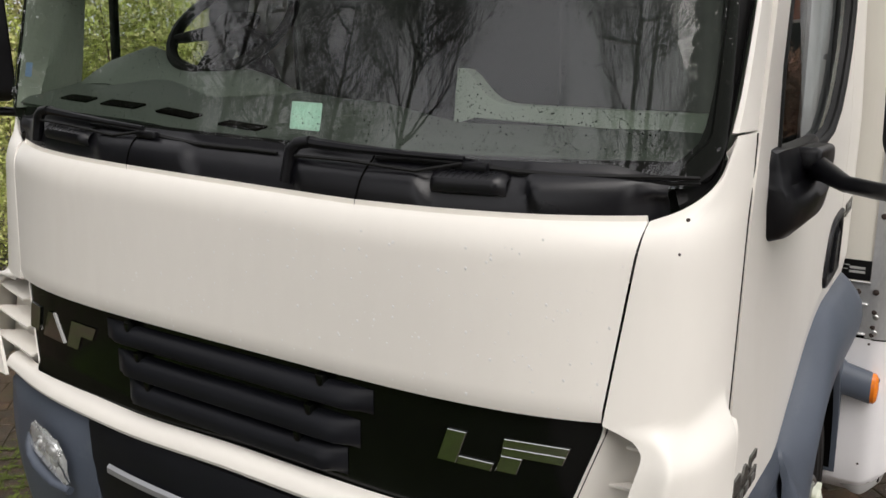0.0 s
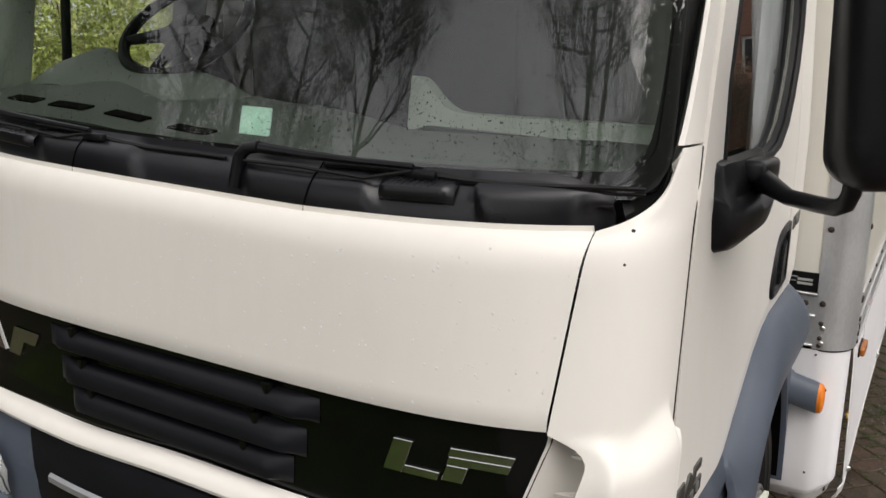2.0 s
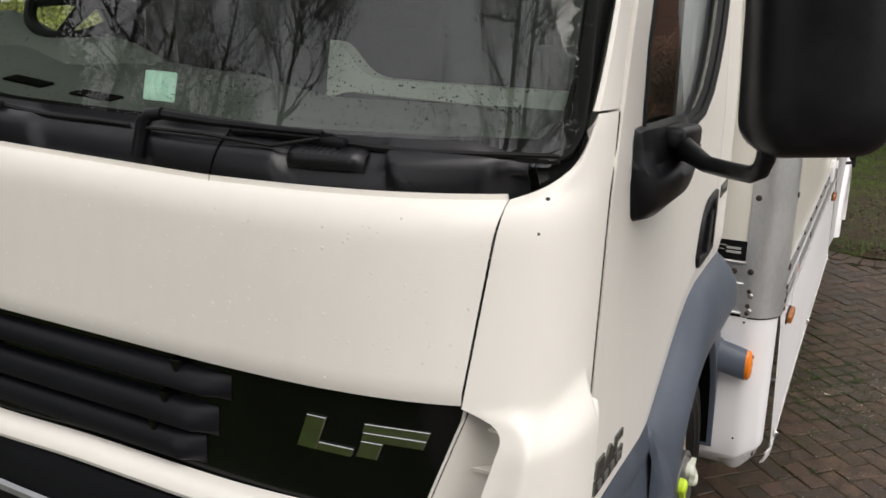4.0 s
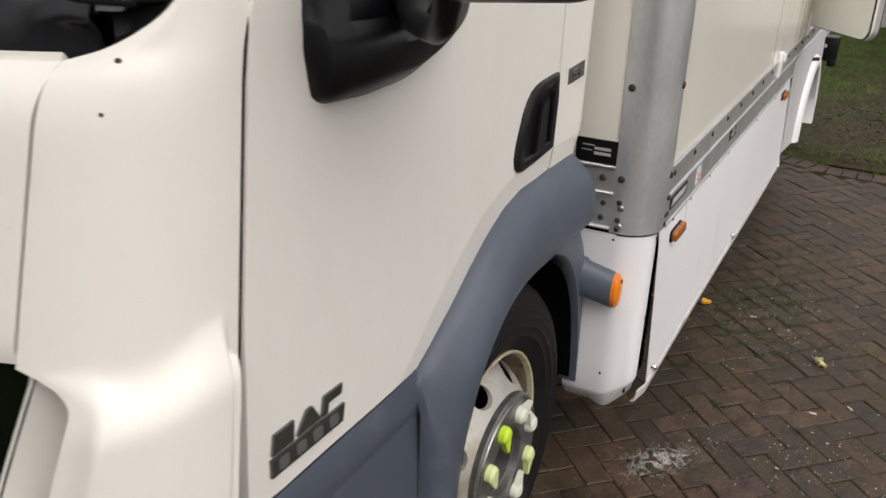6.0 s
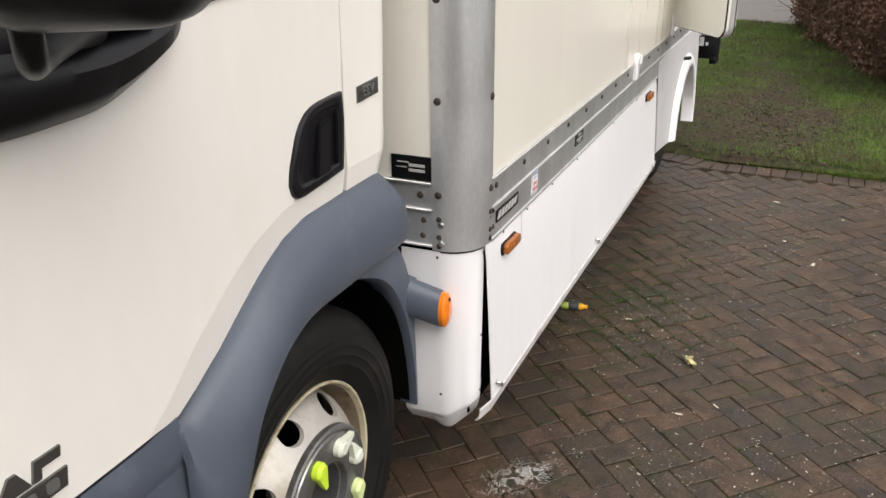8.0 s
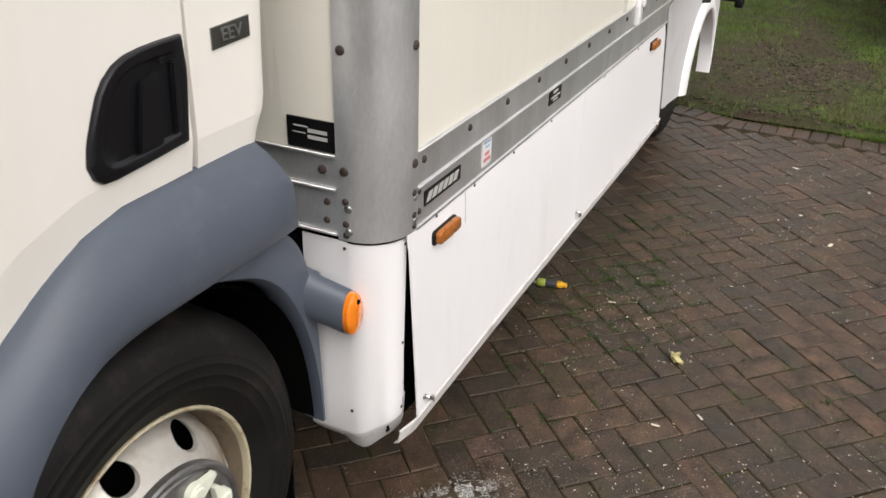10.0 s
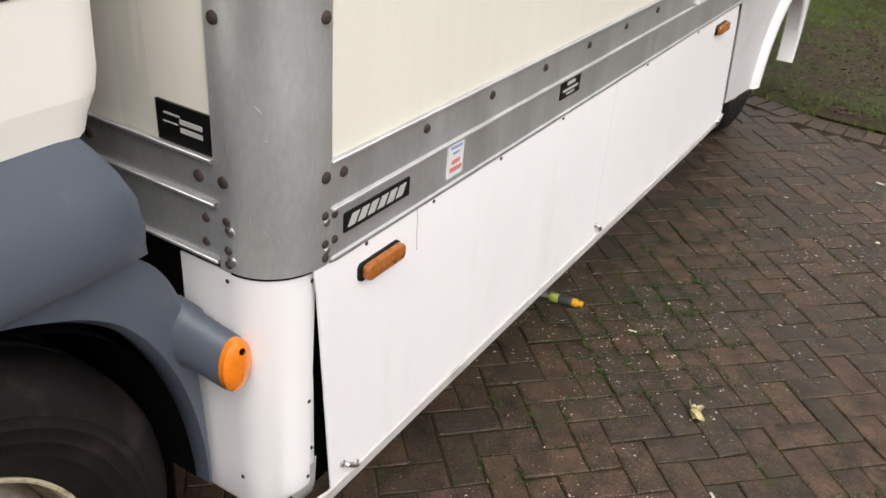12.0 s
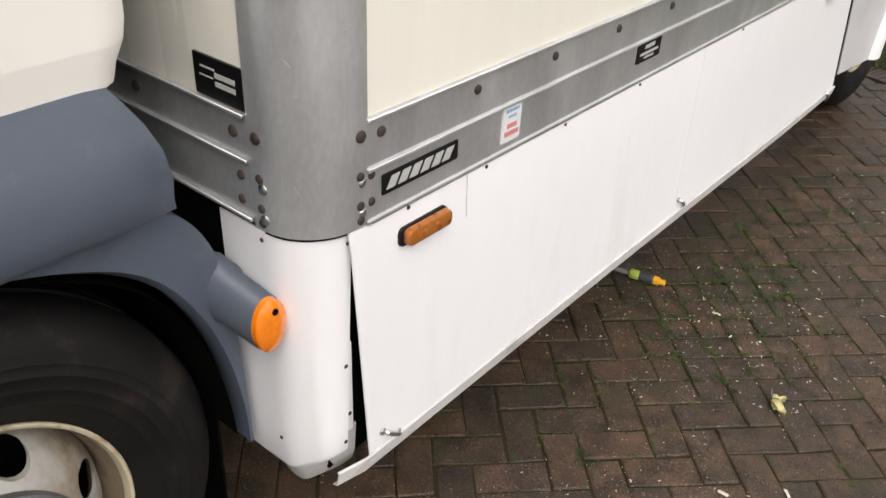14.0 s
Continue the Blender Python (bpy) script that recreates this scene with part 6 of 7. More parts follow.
# ---- scuffs ----
def scuffs():
    """Fine bright scratches on the corner post."""
    rng = random.Random(61)

    def scratch(name, at, path, r, material, parent):
        bm = bmesh.new()
        tube(bm, [at(*q) for q in path], [0.0002] + [r] * (len(path) - 2) + [0.0002], 4)
        part(name, bm, material, parent)

    def post(a, z):
        return Vector((1.120 + 0.1042 * math.sin(a), 2.055 - 0.1102 * math.cos(a), z))
    for _ in range(14):
        a, z = rng.uniform(0.15, 1.5), rng.uniform(0.97, 1.9)
        da, dz = rng.uniform(-0.10, 0.10), rng.uniform(-0.03, 0.03)
        scratch("scratch", post, [(a + da * k / 4, z + dz * k / 4 + rng.uniform(-0.001, 0.001)) for k in range(5)], rng.choice((0.0004, 0.0006)), M_ALU_EDGE, truck)


scuffs()


# ---- rain on the paint ----
def drops():
    bm = bmesh.new()
    rng = random.Random(5)
    for _ in range(620):
        u, z = rng.uniform(-0.9, 0.97), rng.uniform(1.30, 1.62)
        if abs(u) > seam_u(z) - 0.01:
            continue
        r = rng.choice((0.0009, 0.0012, 0.0016, 0.0022, 0.003)) * rng.uniform(0.8, 1.2)
        c = Vector((CX + u, front_y(u, z), z))
        n = 6
        ring = [bm.verts.new(c + Vector((r * math.cos(2 * math.pi * k / n), -0.0002, r * 1.15 * math.sin(2 * math.pi * k / n)))) for k in range(n)]
        top = bm.verts.new(c + Vector((0, -r * 0.55, 0)))
        for k in range(n):
            bm.faces.new((ring[k], ring[(k + 1) % n], top))
    ob = part("rainwater", bm, M_DROP, truck, "rain drops on the bonnet, their glint painted white")
    tagged(ob, kind="stuff")
    bm = bmesh.new()
    for _ in range(7500):
        u, z = rng.uniform(-0.95, 0.95), rng.uniform(1.76, 2.2)
        if rng.random() > 0.25 + 0.75 * smoothstep(-0.2, 0.6, u):
            continue
        r = rng.choice((0.0007, 0.0009, 0.0011, 0.0013, 0.0017)) * rng.uniform(0.8, 1.2)
        c = Vector((CX + u, screen_y(u, z), z))
        n = 5
        ring = [bm.verts.new(c + Vector((r * math.cos(2 * math.pi * k / n), -0.0002, r * 1.3 * math.sin(2 * math.pi * k / n)))) for k in range(n)]
        top = bm.verts.new(c + Vector((0, -r * 0.5, 0)))
        for k in range(n):
            bm.faces.new((ring[k], ring[(k + 1) % n], top))
    ob = part("rainwater", bm, M_SCREENDROP, truck, "rain drops on the windscreen")
    tagged(ob, kind="stuff")
    for u, z, r in ((0.990, 1.653, 0.0045), (0.990, 1.597, 0.0035)):
        q = [corner(k / 20, z) for k in range(21)]
        p = min(q, key=lambda v: abs(v.x - u))
        bm = bmesh.new()
        lathe(bm, [(r, 0.001), (r * 0.6, -0.0008), (0.0005, -0.001)], (0, 0, 0), "y", 8)
        bmesh.ops.transform(bm, matrix=Matrix.Translation((CX + p.x, p.y, z)) @ Matrix.Rotation(radians(40), 4, "Z"), verts=bm.verts)
        part("paint_chip", bm, M_RIVET, truck, "dark paint chip")


M_SCREENDROP = mat("drop_on_glass", (0.05, 0.055, 0.055), 0.05, vary=0.0, spec=0.6)
drops()


# ---- ground ----
def sheet_ground(name, x0, y0, x1, y1, z, material, label, category="ground", nx=2, ny=2, rough=0.0):
    bm = bmesh.new()
    rows = [[(x, y, z + (rough * noise.noise(Vector((x * 0.7, y * 0.7, 3))) if rough else 0)) for x in steps(x0, x1, nx)] for y in steps(y0, y1, ny)]
    sheet(bm, rows, 0.0)
    return tagged(part(name, bm, material), label, category, kind="structure")


sheet_ground("ground", -400, -400, 400, 400, -0.045, M_SOIL, "grassy ground reaching the horizon")
EDGE = 6.40


def edge_y(x):
    """The lawn's border with the paving, slightly bowed."""
    return EDGE - 0.05 + 0.03 * (2.6 - x) + 0.12 * smoothstep(1.5, 0.95, x)


paving = sheet_ground("pavement", -6.0, -9.0, 8.0, EDGE, -0.0055, M_JOINT, "brown herringbone block paving with mossy joints", "pavement")


M_CLOD = mat("brown_soil", (0.072, 0.052, 0.034), 0.95, vary=0.5, scale=20, rand=0.5, island=True)


def lawn():
    bm = bmesh.new()
    rows = []
    for f in steps(0, 1, 60):
        row = []
        for x in steps(-8, 9, 68):
            y0 = edge_y(x)
            y = y0 + (14.4 - y0) * f ** 1.5
            row.append((x, y, 0.004 + 0.035 * smoothstep(0, 0.1, f) + 0.03 * noise.noise(Vector((x * 1.3, y * 1.3, 0)))))
        rows.append(row)
    sheet(bm, rows, 0.0)
    tagged(part("lawn", bm, M_SOIL), "worn lawn with bare muddy patches", "lawn", kind="structure")
    rng = random.Random(11)
    verts, faces = [], []
    for _ in range(210000):
        x = rng.uniform(-0.5, 4.2)
        y = edge_y(x) + 8.0 * rng.random() ** 1.6
        bare = 0.55 * noise.noise(Vector((x * 0.9 + 7, y * 0.7, 1))) + 0.45 * noise.noise(Vector((x * 3.1, y * 2.3, 5))) + 1.15 * math.exp(-((x - 1.72) / 0.50) ** 2 - ((y - 7.9) / 1.3) ** 2) + 0.5 * math.exp(-((x - 1.2) / 0.5) ** 2 - ((y - 7.3) / 0.9) ** 2) - 0.8 * smoothstep(0.5, 0.1, abs(x - 1.85 + 0.22 * (y - 11.5)))
        if bare > 0.12 + rng.uniform(-0.25, 0.40) and rng.random() < 0.93:
            continue
        z = 0.03 + 0.03 * noise.noise(Vector((x * 1.3, y * 1.3, 0)))
        if y < edge_y(x) + 0.1:
            z = 0.005
        h, a, w = rng.uniform(0.015, 0.045), rng.uniform(0, 6.283), rng.uniform(0.0025, 0.005) * (1 + (y - 6.4) * 0.12)
        dx, dy = math.cos(a), math.sin(a)
        lx, ly = rng.uniform(-0.03, 0.03), rng.uniform(-0.03, 0.03)
        i = len(verts)
        verts += [(x - w * dx, y - w * dy, z - 0.01), (x + w * dx, y + w * dy, z - 0.01), (x + lx, y + ly, z + h)]
        faces.append((i, i + 1, i + 2))
    me = bpy.data.meshes.new("soil_clods")
    cv, cf = [], []
    for _ in range(15000):
        x, y = rng.gauss(1.75, 0.5), rng.gauss(7.8, 1.0)
        if y < edge_y(x) + 0.05:
            continue
        z = 0.034 + 0.03 * noise.noise(Vector((x * 1.3, y * 1.3, 0)))
        s, i = rng.choice((0.006, 0.008, 0.011, 0.016)), len(cv)
        for _k in range(4):
            cv.append((x + rng.uniform(-s, s) * 1.5, y + rng.uniform(-s, s) * 1.5, z + rng.uniform(-0.4, 0.9) * s))
        cf += [(i, i + 1, i + 2), (i, i + 1, i + 3), (i, i + 2, i + 3), (i + 1, i + 2, i + 3)]
    me.from_pydata(cv, [], cf)
    me.materials.append(M_CLOD)
    tagged(new("soil_clods", me), "crumbs of brown soil and dead leaf on the lawn", "soil", kind="stuff")
    me = bpy.data.meshes.new("grass")
    me.from_pydata(verts, [], faces)
    me.materials.append(M_GRASS)
    tagged(new("grass", me), "short green grass with worn patches", "grass", kind="stuff")


lawn()


def front_lawn():
    """The grass in front of the parked truck, under the bare trees."""
    bm = bmesh.new()
    sheet(bm, [[(x, y, 0.012 + 0.02 * noise.noise(Vector((x, y, 6)))) for x in steps(-20, 0.9, 60)] for y in steps(-16, -1.35, 44)])
    tagged(part("lawn", bm, M_SOIL), "damp lawn under the bare trees", "lawn", kind="structure")
    rng = random.Random(19)
    verts, faces = [], []
    for _ in range(90000):
        x, y = rng.uniform(-4.5, 0.9), -1.35 - 4.5 * rng.random() ** 1.4
        h, a, w = rng.uniform(0.02, 0.05), rng.uniform(0, 6.283), rng.uniform(0.003, 0.006)
        z = 0.012 + 0.02 * noise.noise(Vector((x, y, 6)))
        i = len(verts)
        verts += [(x - w * math.cos(a), y - w * math.sin(a), z - 0.005), (x + w * math.cos(a), y + w * math.sin(a), z - 0.005), (x + rng.uniform(-0.03, 0.03), y + rng.uniform(-0.03, 0.03), z + h)]
        faces.append((i, i + 1, i + 2))
    me = bpy.data.meshes.new("grass")
    me.from_pydata(verts, [], faces)
    me.materials.append(M_GRASS)
    tagged(new("grass", me), "short green grass under the trees", "grass", kind="stuff")


front_lawn()
sheet_ground("road", -200, 14.4, 200, 18.6, -0.005, M_ROAD, "pale asphalt road beyond the lawn", "road")


# ---- trees, hedges and house around the place ----
def limb(bm, p, d, length, r, depth, rng, twig=0.35):
    """A branch that forks on; thin ends are three-sided."""
    n = 4 if depth > 2 else 3
    pts, q, dd = [p.copy()], p.copy(), d.copy()
    for _ in range(n):
        dd = (dd + Vector((rng.uniform(-1, 1), rng.uniform(-1, 1), rng.uniform(-0.6, 0.9))) * 0.20).normalized()
        q = q + dd * (length / n)
        pts.append(q.copy())
    tube(bm, pts, [r * (1 - 0.45 * k / n) for k in range(n + 1)], 5 if depth > 3 else 3, caps=False)
    if depth == 0:
        return
    for k in range(rng.choice((2, 3, 3)) if depth < 5 else 3):
        at = pts[rng.randint(max(1, n - 2), n)]
        side = Vector((rng.uniform(-1, 1), rng.uniform(-1, 1), rng.uniform(-0.1, 0.7)))
        nd = (dd * 0.75 + side * 0.85).normalized()
        limb(bm, at, nd, length * rng.uniform(0.62, 0.85), max(r * rng.uniform(0.52, 0.70), 0.0062), depth - 1, rng)


def bare_tree(at, height, r, seed, depth=5, stems=1, first=3):
    rng = random.Random(seed)
    t = thing("tree", "leafless winter tree with dark wet bark", "tree", at, "bare trees along the lane")
    bm = bmesh.new()
    crown = bmesh.new()
    for s in range(stems):
        pts = [Vector((0.85 * s, 0.25 * s, -0.1))]
        d = Vector((rng.uniform(-0.05, 0.05), rng.uniform(-0.05, 0.05), 1))
        for k in range(8):
            pts.append(pts[-1] + d * (height * 0.8 / 8) + Vector((rng.uniform(-0.10, 0.10), rng.uniform(-0.10, 0.10), 0)))
        tube(bm, pts, [r * (1.3, 1.12, 1.05, 1.0, 0.95, 0.85, 0.65, 0.42, 0.2)[k] for k in range(9)], 10)
        for k in range(first, 9):
            for _ in range(3):
                a = rng.uniform(0, 6.283)
                p = pts[k].lerp(pts[k - 1], rng.random())
                limb(crown, p, Vector((math.cos(a), math.sin(a), rng.uniform(0.1, 0.9))).normalized(), height * rng.uniform(0.08, 0.13), 0.030, depth - 1, rng)
    part("trunk", bm, M_BARK, t)
    part("crown", crown, M_BARK, t, "bare twiggy crown")
    return t


def spreading_tree(at, fork, trunk, limbs, seed):
    """A leafless tree whose limbs fan out from a fork, with very fine twigs."""
    rng = random.Random(seed)
    t = thing("tree", "leafless spreading tree with fine dark twigs", "tree", at, "bare trees along the lane")
    bm, crown = bmesh.new(), bmesh.new()
    pts = [Vector((0, 0, -0.1)), Vector((0.06, 0, fork * 0.35)), Vector((-0.05, 0.05, fork * 0.7)), Vector((0, 0, fork)), Vector((0.10, 0.0, fork + 1.2)), Vector((0.05, 0.1, fork + 2.6)), Vector((0.2, 0, fork + 4.2))]
    tube(bm, pts, [trunk * k for k in (1.35, 1.1, 1.0, 0.9, 0.6, 0.4, 0.15)], 10)
    part("trunk", bm, M_BARK, t)
    for k in range(limbs):
        a = 6.283 * k / limbs + rng.uniform(-0.3, 0.3)
        rise = rng.uniform(0.25, 1.5)
        p = pts[3].lerp(pts[5], rng.uniform(-0.25, 0.9))
        limb(crown, p, Vector((math.cos(a) + 0.25, 0.7 * math.sin(a), rise)).normalized(), rng.uniform(1.3, 2.0), trunk * 0.36, 6, rng)
    part("crown", crown, M_BARK, t, "fine twiggy crown")


# the row in front of the parked truck
spreading_tree((-6.2, -10.7, 0), 5.7, 0.10, 16, 14)
for tx, ty, th, tr, ts, st, fi in ((3.0, -10.6, 14.0, 0.10, 8, 2, 3), (-9.4, -11.2, 12.0, 0.08, 5, 1, 3), (-11.2, -10.8, 12.5, 0.09, 12, 1, 3), (-13.6, -11.5, 13.0, 0.12, 21, 1, 3)):
    bare_tree((tx, ty, 0), th, tr, ts, 6, st, fi)


def hedge(name, x0, y0, x1, y1, width, height, count, leaf, material, label, seed, twigs=260, stem=0.012):
    """A hedge along a line: twigs and very many small leaves, with an uneven outline."""
    rng = random.Random(seed)
    h = thing(name, label, "hedge", ((x0 + x1) / 2, (y0 + y1) / 2, 0))
    ox, oy = (x0 + x1) / 2, (y0 + y1) / 2
    dx, dy = x1 - x0, y1 - y0
    ln = math.hypot(dx, dy)
    nx, ny = -dy / ln, dx / ln
    bm = bmesh.new()
    for _ in range(twigs):
        f, s = rng.random(), rng.uniform(-0.42, 0.42) * width
        b = Vector((x0 + dx * f + nx * s - ox, y0 + dy * f + ny * s - oy, -0.03))
        top = b + Vector((rng.uniform(-0.45, 0.45), rng.uniform(-0.45, 0.45), height * rng.uniform(0.35, 1.04)))
        if stem < 0.008 and rng.random() < 0.9:
            b.z = height * rng.uniform(0.02, 0.85)
            top = b + Vector((rng.gauss(0, 0.24), rng.gauss(0, 0.24), rng.uniform(-0.05, 0.40)))
        tube(bm, [b, b.lerp(top, 0.5) + Vector((rng.uniform(-0.08, 0.08), rng.uniform(-0.08, 0.08), 0)), top], [stem, stem * 0.65, stem * 0.3], 4, caps=False)
    tagged(part("stem_mass", bm, M_TWIG, h), "bare brown hedge stems", kind="stuff")
    verts, faces = [], []
    while len(faces) < count:
        f, s, zz = rng.random(), rng.uniform(-0.5, 0.5), rng.random()
        wob = 0.75 + 0.35 * noise.noise(Vector((f * ln * 1.2, zz * 3, seed)))
        if abs(s) < 0.28 and zz < 0.85 and rng.random() < 0.6:
            continue
        if rng.random() < smoothstep(0.25, 0.0, zz) * 0.5:
            continue
        x = x0 + dx * f + nx * s * width * wob - ox + rng.uniform(-0.05, 0.05)
        y = y0 + dy * f + ny * s * width * wob - oy + rng.uniform(-0.05, 0.05)
        z = zz * height * (0.86 + 0.30 * noise.noise(Vector((f * ln * 1.7, s * 2, seed + 5))))
        a = Vector((rng.gauss(0, 1), rng.gauss(0, 1), rng.gauss(0, 1))).normalized() * leaf * rng.uniform(0.6, 1.3)
        b = a.orthogonal().normalized() * leaf * 0.55
        i = len(verts)
        c = Vector((x, y, z))
        verts += [tuple(c - a), tuple(c + b), tuple(c + a), tuple(c - b)]
        faces.append((i, i + 1, i + 2, i + 3))
    me = bpy.data.meshes.new("leaves")
    me.from_pydata(verts, [], faces)
    me.materials.append(material)
    o = new("leaves", me)
    o.parent = h
    tagged(o, kind="stuff")


hedge("beech_hedge", 2.10, 14.1, 3.45, 8.5, 1.25, 1.8, 90000, 0.026, M_LEAFBROWN, "brown leaved winter hedge beside the lawn", 4, 5200, 0.005)
# unseen dark hedges, added to darken what the cab's glass mirrors
hedge("unseen_dark_hedge", -9.5, 0.2, -18.5, -13.0, 3.0, 9.0, 90000, 0.09, M_LEAFDARK, "tall dark hedge added out of view to darken reflections", 33, 120)
hedge("unseen_dark_hedge", -18.5, -13.2, -8.8, -12.6, 1.6, 8.0, 30000, 0.05, M_LEAFDARK, "tall dark hedge added out of view to darken reflections", 52, 160, 0.03)
hedge("unseen_dark_hedge", 5.9, -12.0, 11.0, -7.5, 2.4, 11.0, 40000, 0.10, M_LEAFDARK, "tall dark hedge added out of view to darken reflections", 41, 90)
hedge("unseen_dark_hedge", 7.0, 20.5, 15.5, 12.0, 2.0, 5.5, 70000, 0.08, M_LEAFDARK, "dark evergreen hedge added out of view for the side window", 63, 90)
hedge("green_hedge", -6.0, 1.6, -6.0, 9.5, 1.2, 3.4, 150000, 0.022, M_LEAFGREEN, "yellow green hedge beside the truck", 9, 40)


def house():
    """A brick house with white windows across the lane."""
    hx, hy = 7.0, 20.5
    t = thing("house", "red brick house with white framed windows", "house", (hx, hy, 0))
    wx0, wx1, wh = -5.5, -0.6, 5.0
    openings = [(-3.1, -1.5, 0.95, 2.25), (-3.1, -1.5, 3.3, 4.5)]
    bm = bmesh.new()
    xs = sorted({wx0, wx1, *[o[0] for o in openings], *[o[1] for o in openings]})
    zs = sorted({0.0, wh, *[o[2] for o in openings], *[o[3] for o in openings]})
    for a, b in zip(xs, xs[1:]):
        for c, d in zip(zs, zs[1:]):
            if any(o[0] <= a and b <= o[1] and o[2] <= c and d <= o[3] for o in openings):
                continue
            box(bm, (a, 0, c), (b, 0.25, d))
    bmesh.ops.remove_doubles(bm, verts=bm.verts, dist=0.001)
    box(bm, (wx0, 0.25, 0), (wx0 + 0.25, 7, wh))
    box(bm, (wx1 - 0.25, 0.25, 0), (wx1, 7, wh))
    box(bm, (wx0, 7, 0), (wx1, 7.25, wh))
    part("wall", bm, brick_material(), t, "red brick wall", smooth=False)
    bm = bmesh.new()
    rows = [[(wx0 - 0.3, -0.4, wh), (wx1 + 0.3, -0.4, wh)], [(wx0 - 0.3, 3.6, wh + 2.6), (wx1 + 0.3, 3.6, wh + 2.6)], [(wx0 - 0.3, 7.6, wh), (wx1 + 0.3, 7.6, wh)]]
    sheet(bm, rows, 0.12, (0, 0, 1))
    part("roof", bm, M_ROOF, t, "dark tiled roof", smooth=False)
    for x0, x1, z0, z1 in openings:
        bm = bmesh.new()
        for a in ((x0, 0.08, z0, x0 + 0.07, 0.16, z1), (x1 - 0.07, 0.08, z0, x1, 0.16, z1), (x0 + 0.07, 0.08, z0, x1 - 0.07, 0.16, z0 + 0.07), (x0 + 0.07, 0.08, z1 - 0.07, x1 - 0.07, 0.16, z1), ((x0 + x1) / 2 - 0.035, 0.085, z0 + 0.07, (x0 + x1) / 2 + 0.035, 0.155, z1 - 0.07)):
            box(bm, a[:3], a[3:])
        w = part("window", bm, M_UPVC, t, "white window frame", smooth=False)
        bm = bmesh.new()
        box(bm, (x0 + 0.05, 0.11, z0 + 0.05), (x1 - 0.05, 0.13, z1 - 0.05))
        part("pane", bm, G_HOUSE, w, smooth=False)
        bm = bmesh.new()
        box(bm, (x0 - 0.08, -0.08, z0 - 0.07), (x1 + 0.08, 0.1, z0 - 0.004), 0.01)
        part("sill", bm, M_UPVC, w)


def brick_material():
    m = bpy.data.materials.new("red_brick_wall")
    m.use_nodes = True
    n, l = m.node_tree.nodes, m.node_tree.links
    tc, mp, br = n.new("ShaderNodeTexCoord"), n.new("ShaderNodeMapping"), n.new("ShaderNodeTexBrick")
    mp.inputs["Rotation"].default_value = (radians(90), 0, 0)
    l.new(tc.outputs["Object"], mp.inputs[0])
    l.new(mp.outputs[0], br.inputs["Vector"])
    br.inputs["Scale"].default_value = 1.0
    br.inputs["Brick Width"].default_value, br.inputs["Row Height"].default_value, br.inputs["Mortar Size"].default_value = 0.225, 0.075, 0.005
    br.inputs["Color1"].default_value, br.inputs["Color2"].default_value, br.inputs["Mortar"].default_value = (0.26, 0.11, 0.075, 1), (0.19, 0.085, 0.06, 1), (0.30, 0.27, 0.23, 1)
    b = n["Principled BSDF"]
    l.new(br.outputs["Color"], b.inputs["Base Color"])
    b.inputs["Roughness"].default_value = 0.9
    return m


house()


# ---- small things on the paving ----
def hose():
    t = thing("garden_hose", "grey garden hose end with yellow connector on the paving", "hose", (1.112, 3.586, 0.0))
    m = Matrix.Rotation(radians(13), 4, "Z")
    def P(a, z):
        return m @ Vector((a, 0, z))
    bm = bmesh.new()
    tube(bm, [P(-1.1, 0.03), P(-0.6, 0.020), P(-0.3, 0.015), P(-0.06, 0.018)], 0.009, 10)
    part("hose_pipe", bm, M_HOSE, t, "grey hose pipe")
    bm = bmesh.new()
    tube(bm, [P(-0.075, 0.018), P(-0.07, 0.018), P(-0.045, 0.018), P(-0.04, 0.018)], [0.015, 0.018, 0.018, 0.015], 14)
    part("collar", bm, M_LIMEDULL, t, "yellow green collar")
    bm = bmesh.new()
    tube(bm, [P(-0.04, 0.018), P(-0.036, 0.018), P(0.004, 0.018), P(0.008, 0.018)], [0.014, 0.0175, 0.0185, 0.015], 14)
    part("grip", bm, M_HOSEGREY, t, "dark grey grip")
    bm = bmesh.new()
    tube(bm, [P(0.008, 0.018), P(0.012, 0.018), P(0.030, 0.018), P(0.032, 0.018), P(0.05, 0.018), P(0.052, 0.018)], [0.012, 0.016, 0.016, 0.011, 0.011, 0.008], 14)
    part("nozzle", bm, M_HOSEYELLOW, t, "bright yellow nozzle")


M_LIMEDULL = mat("dull_lime_plastic", (0.35, 0.42, 0.06), 0.5, vary=0.2)
hose()


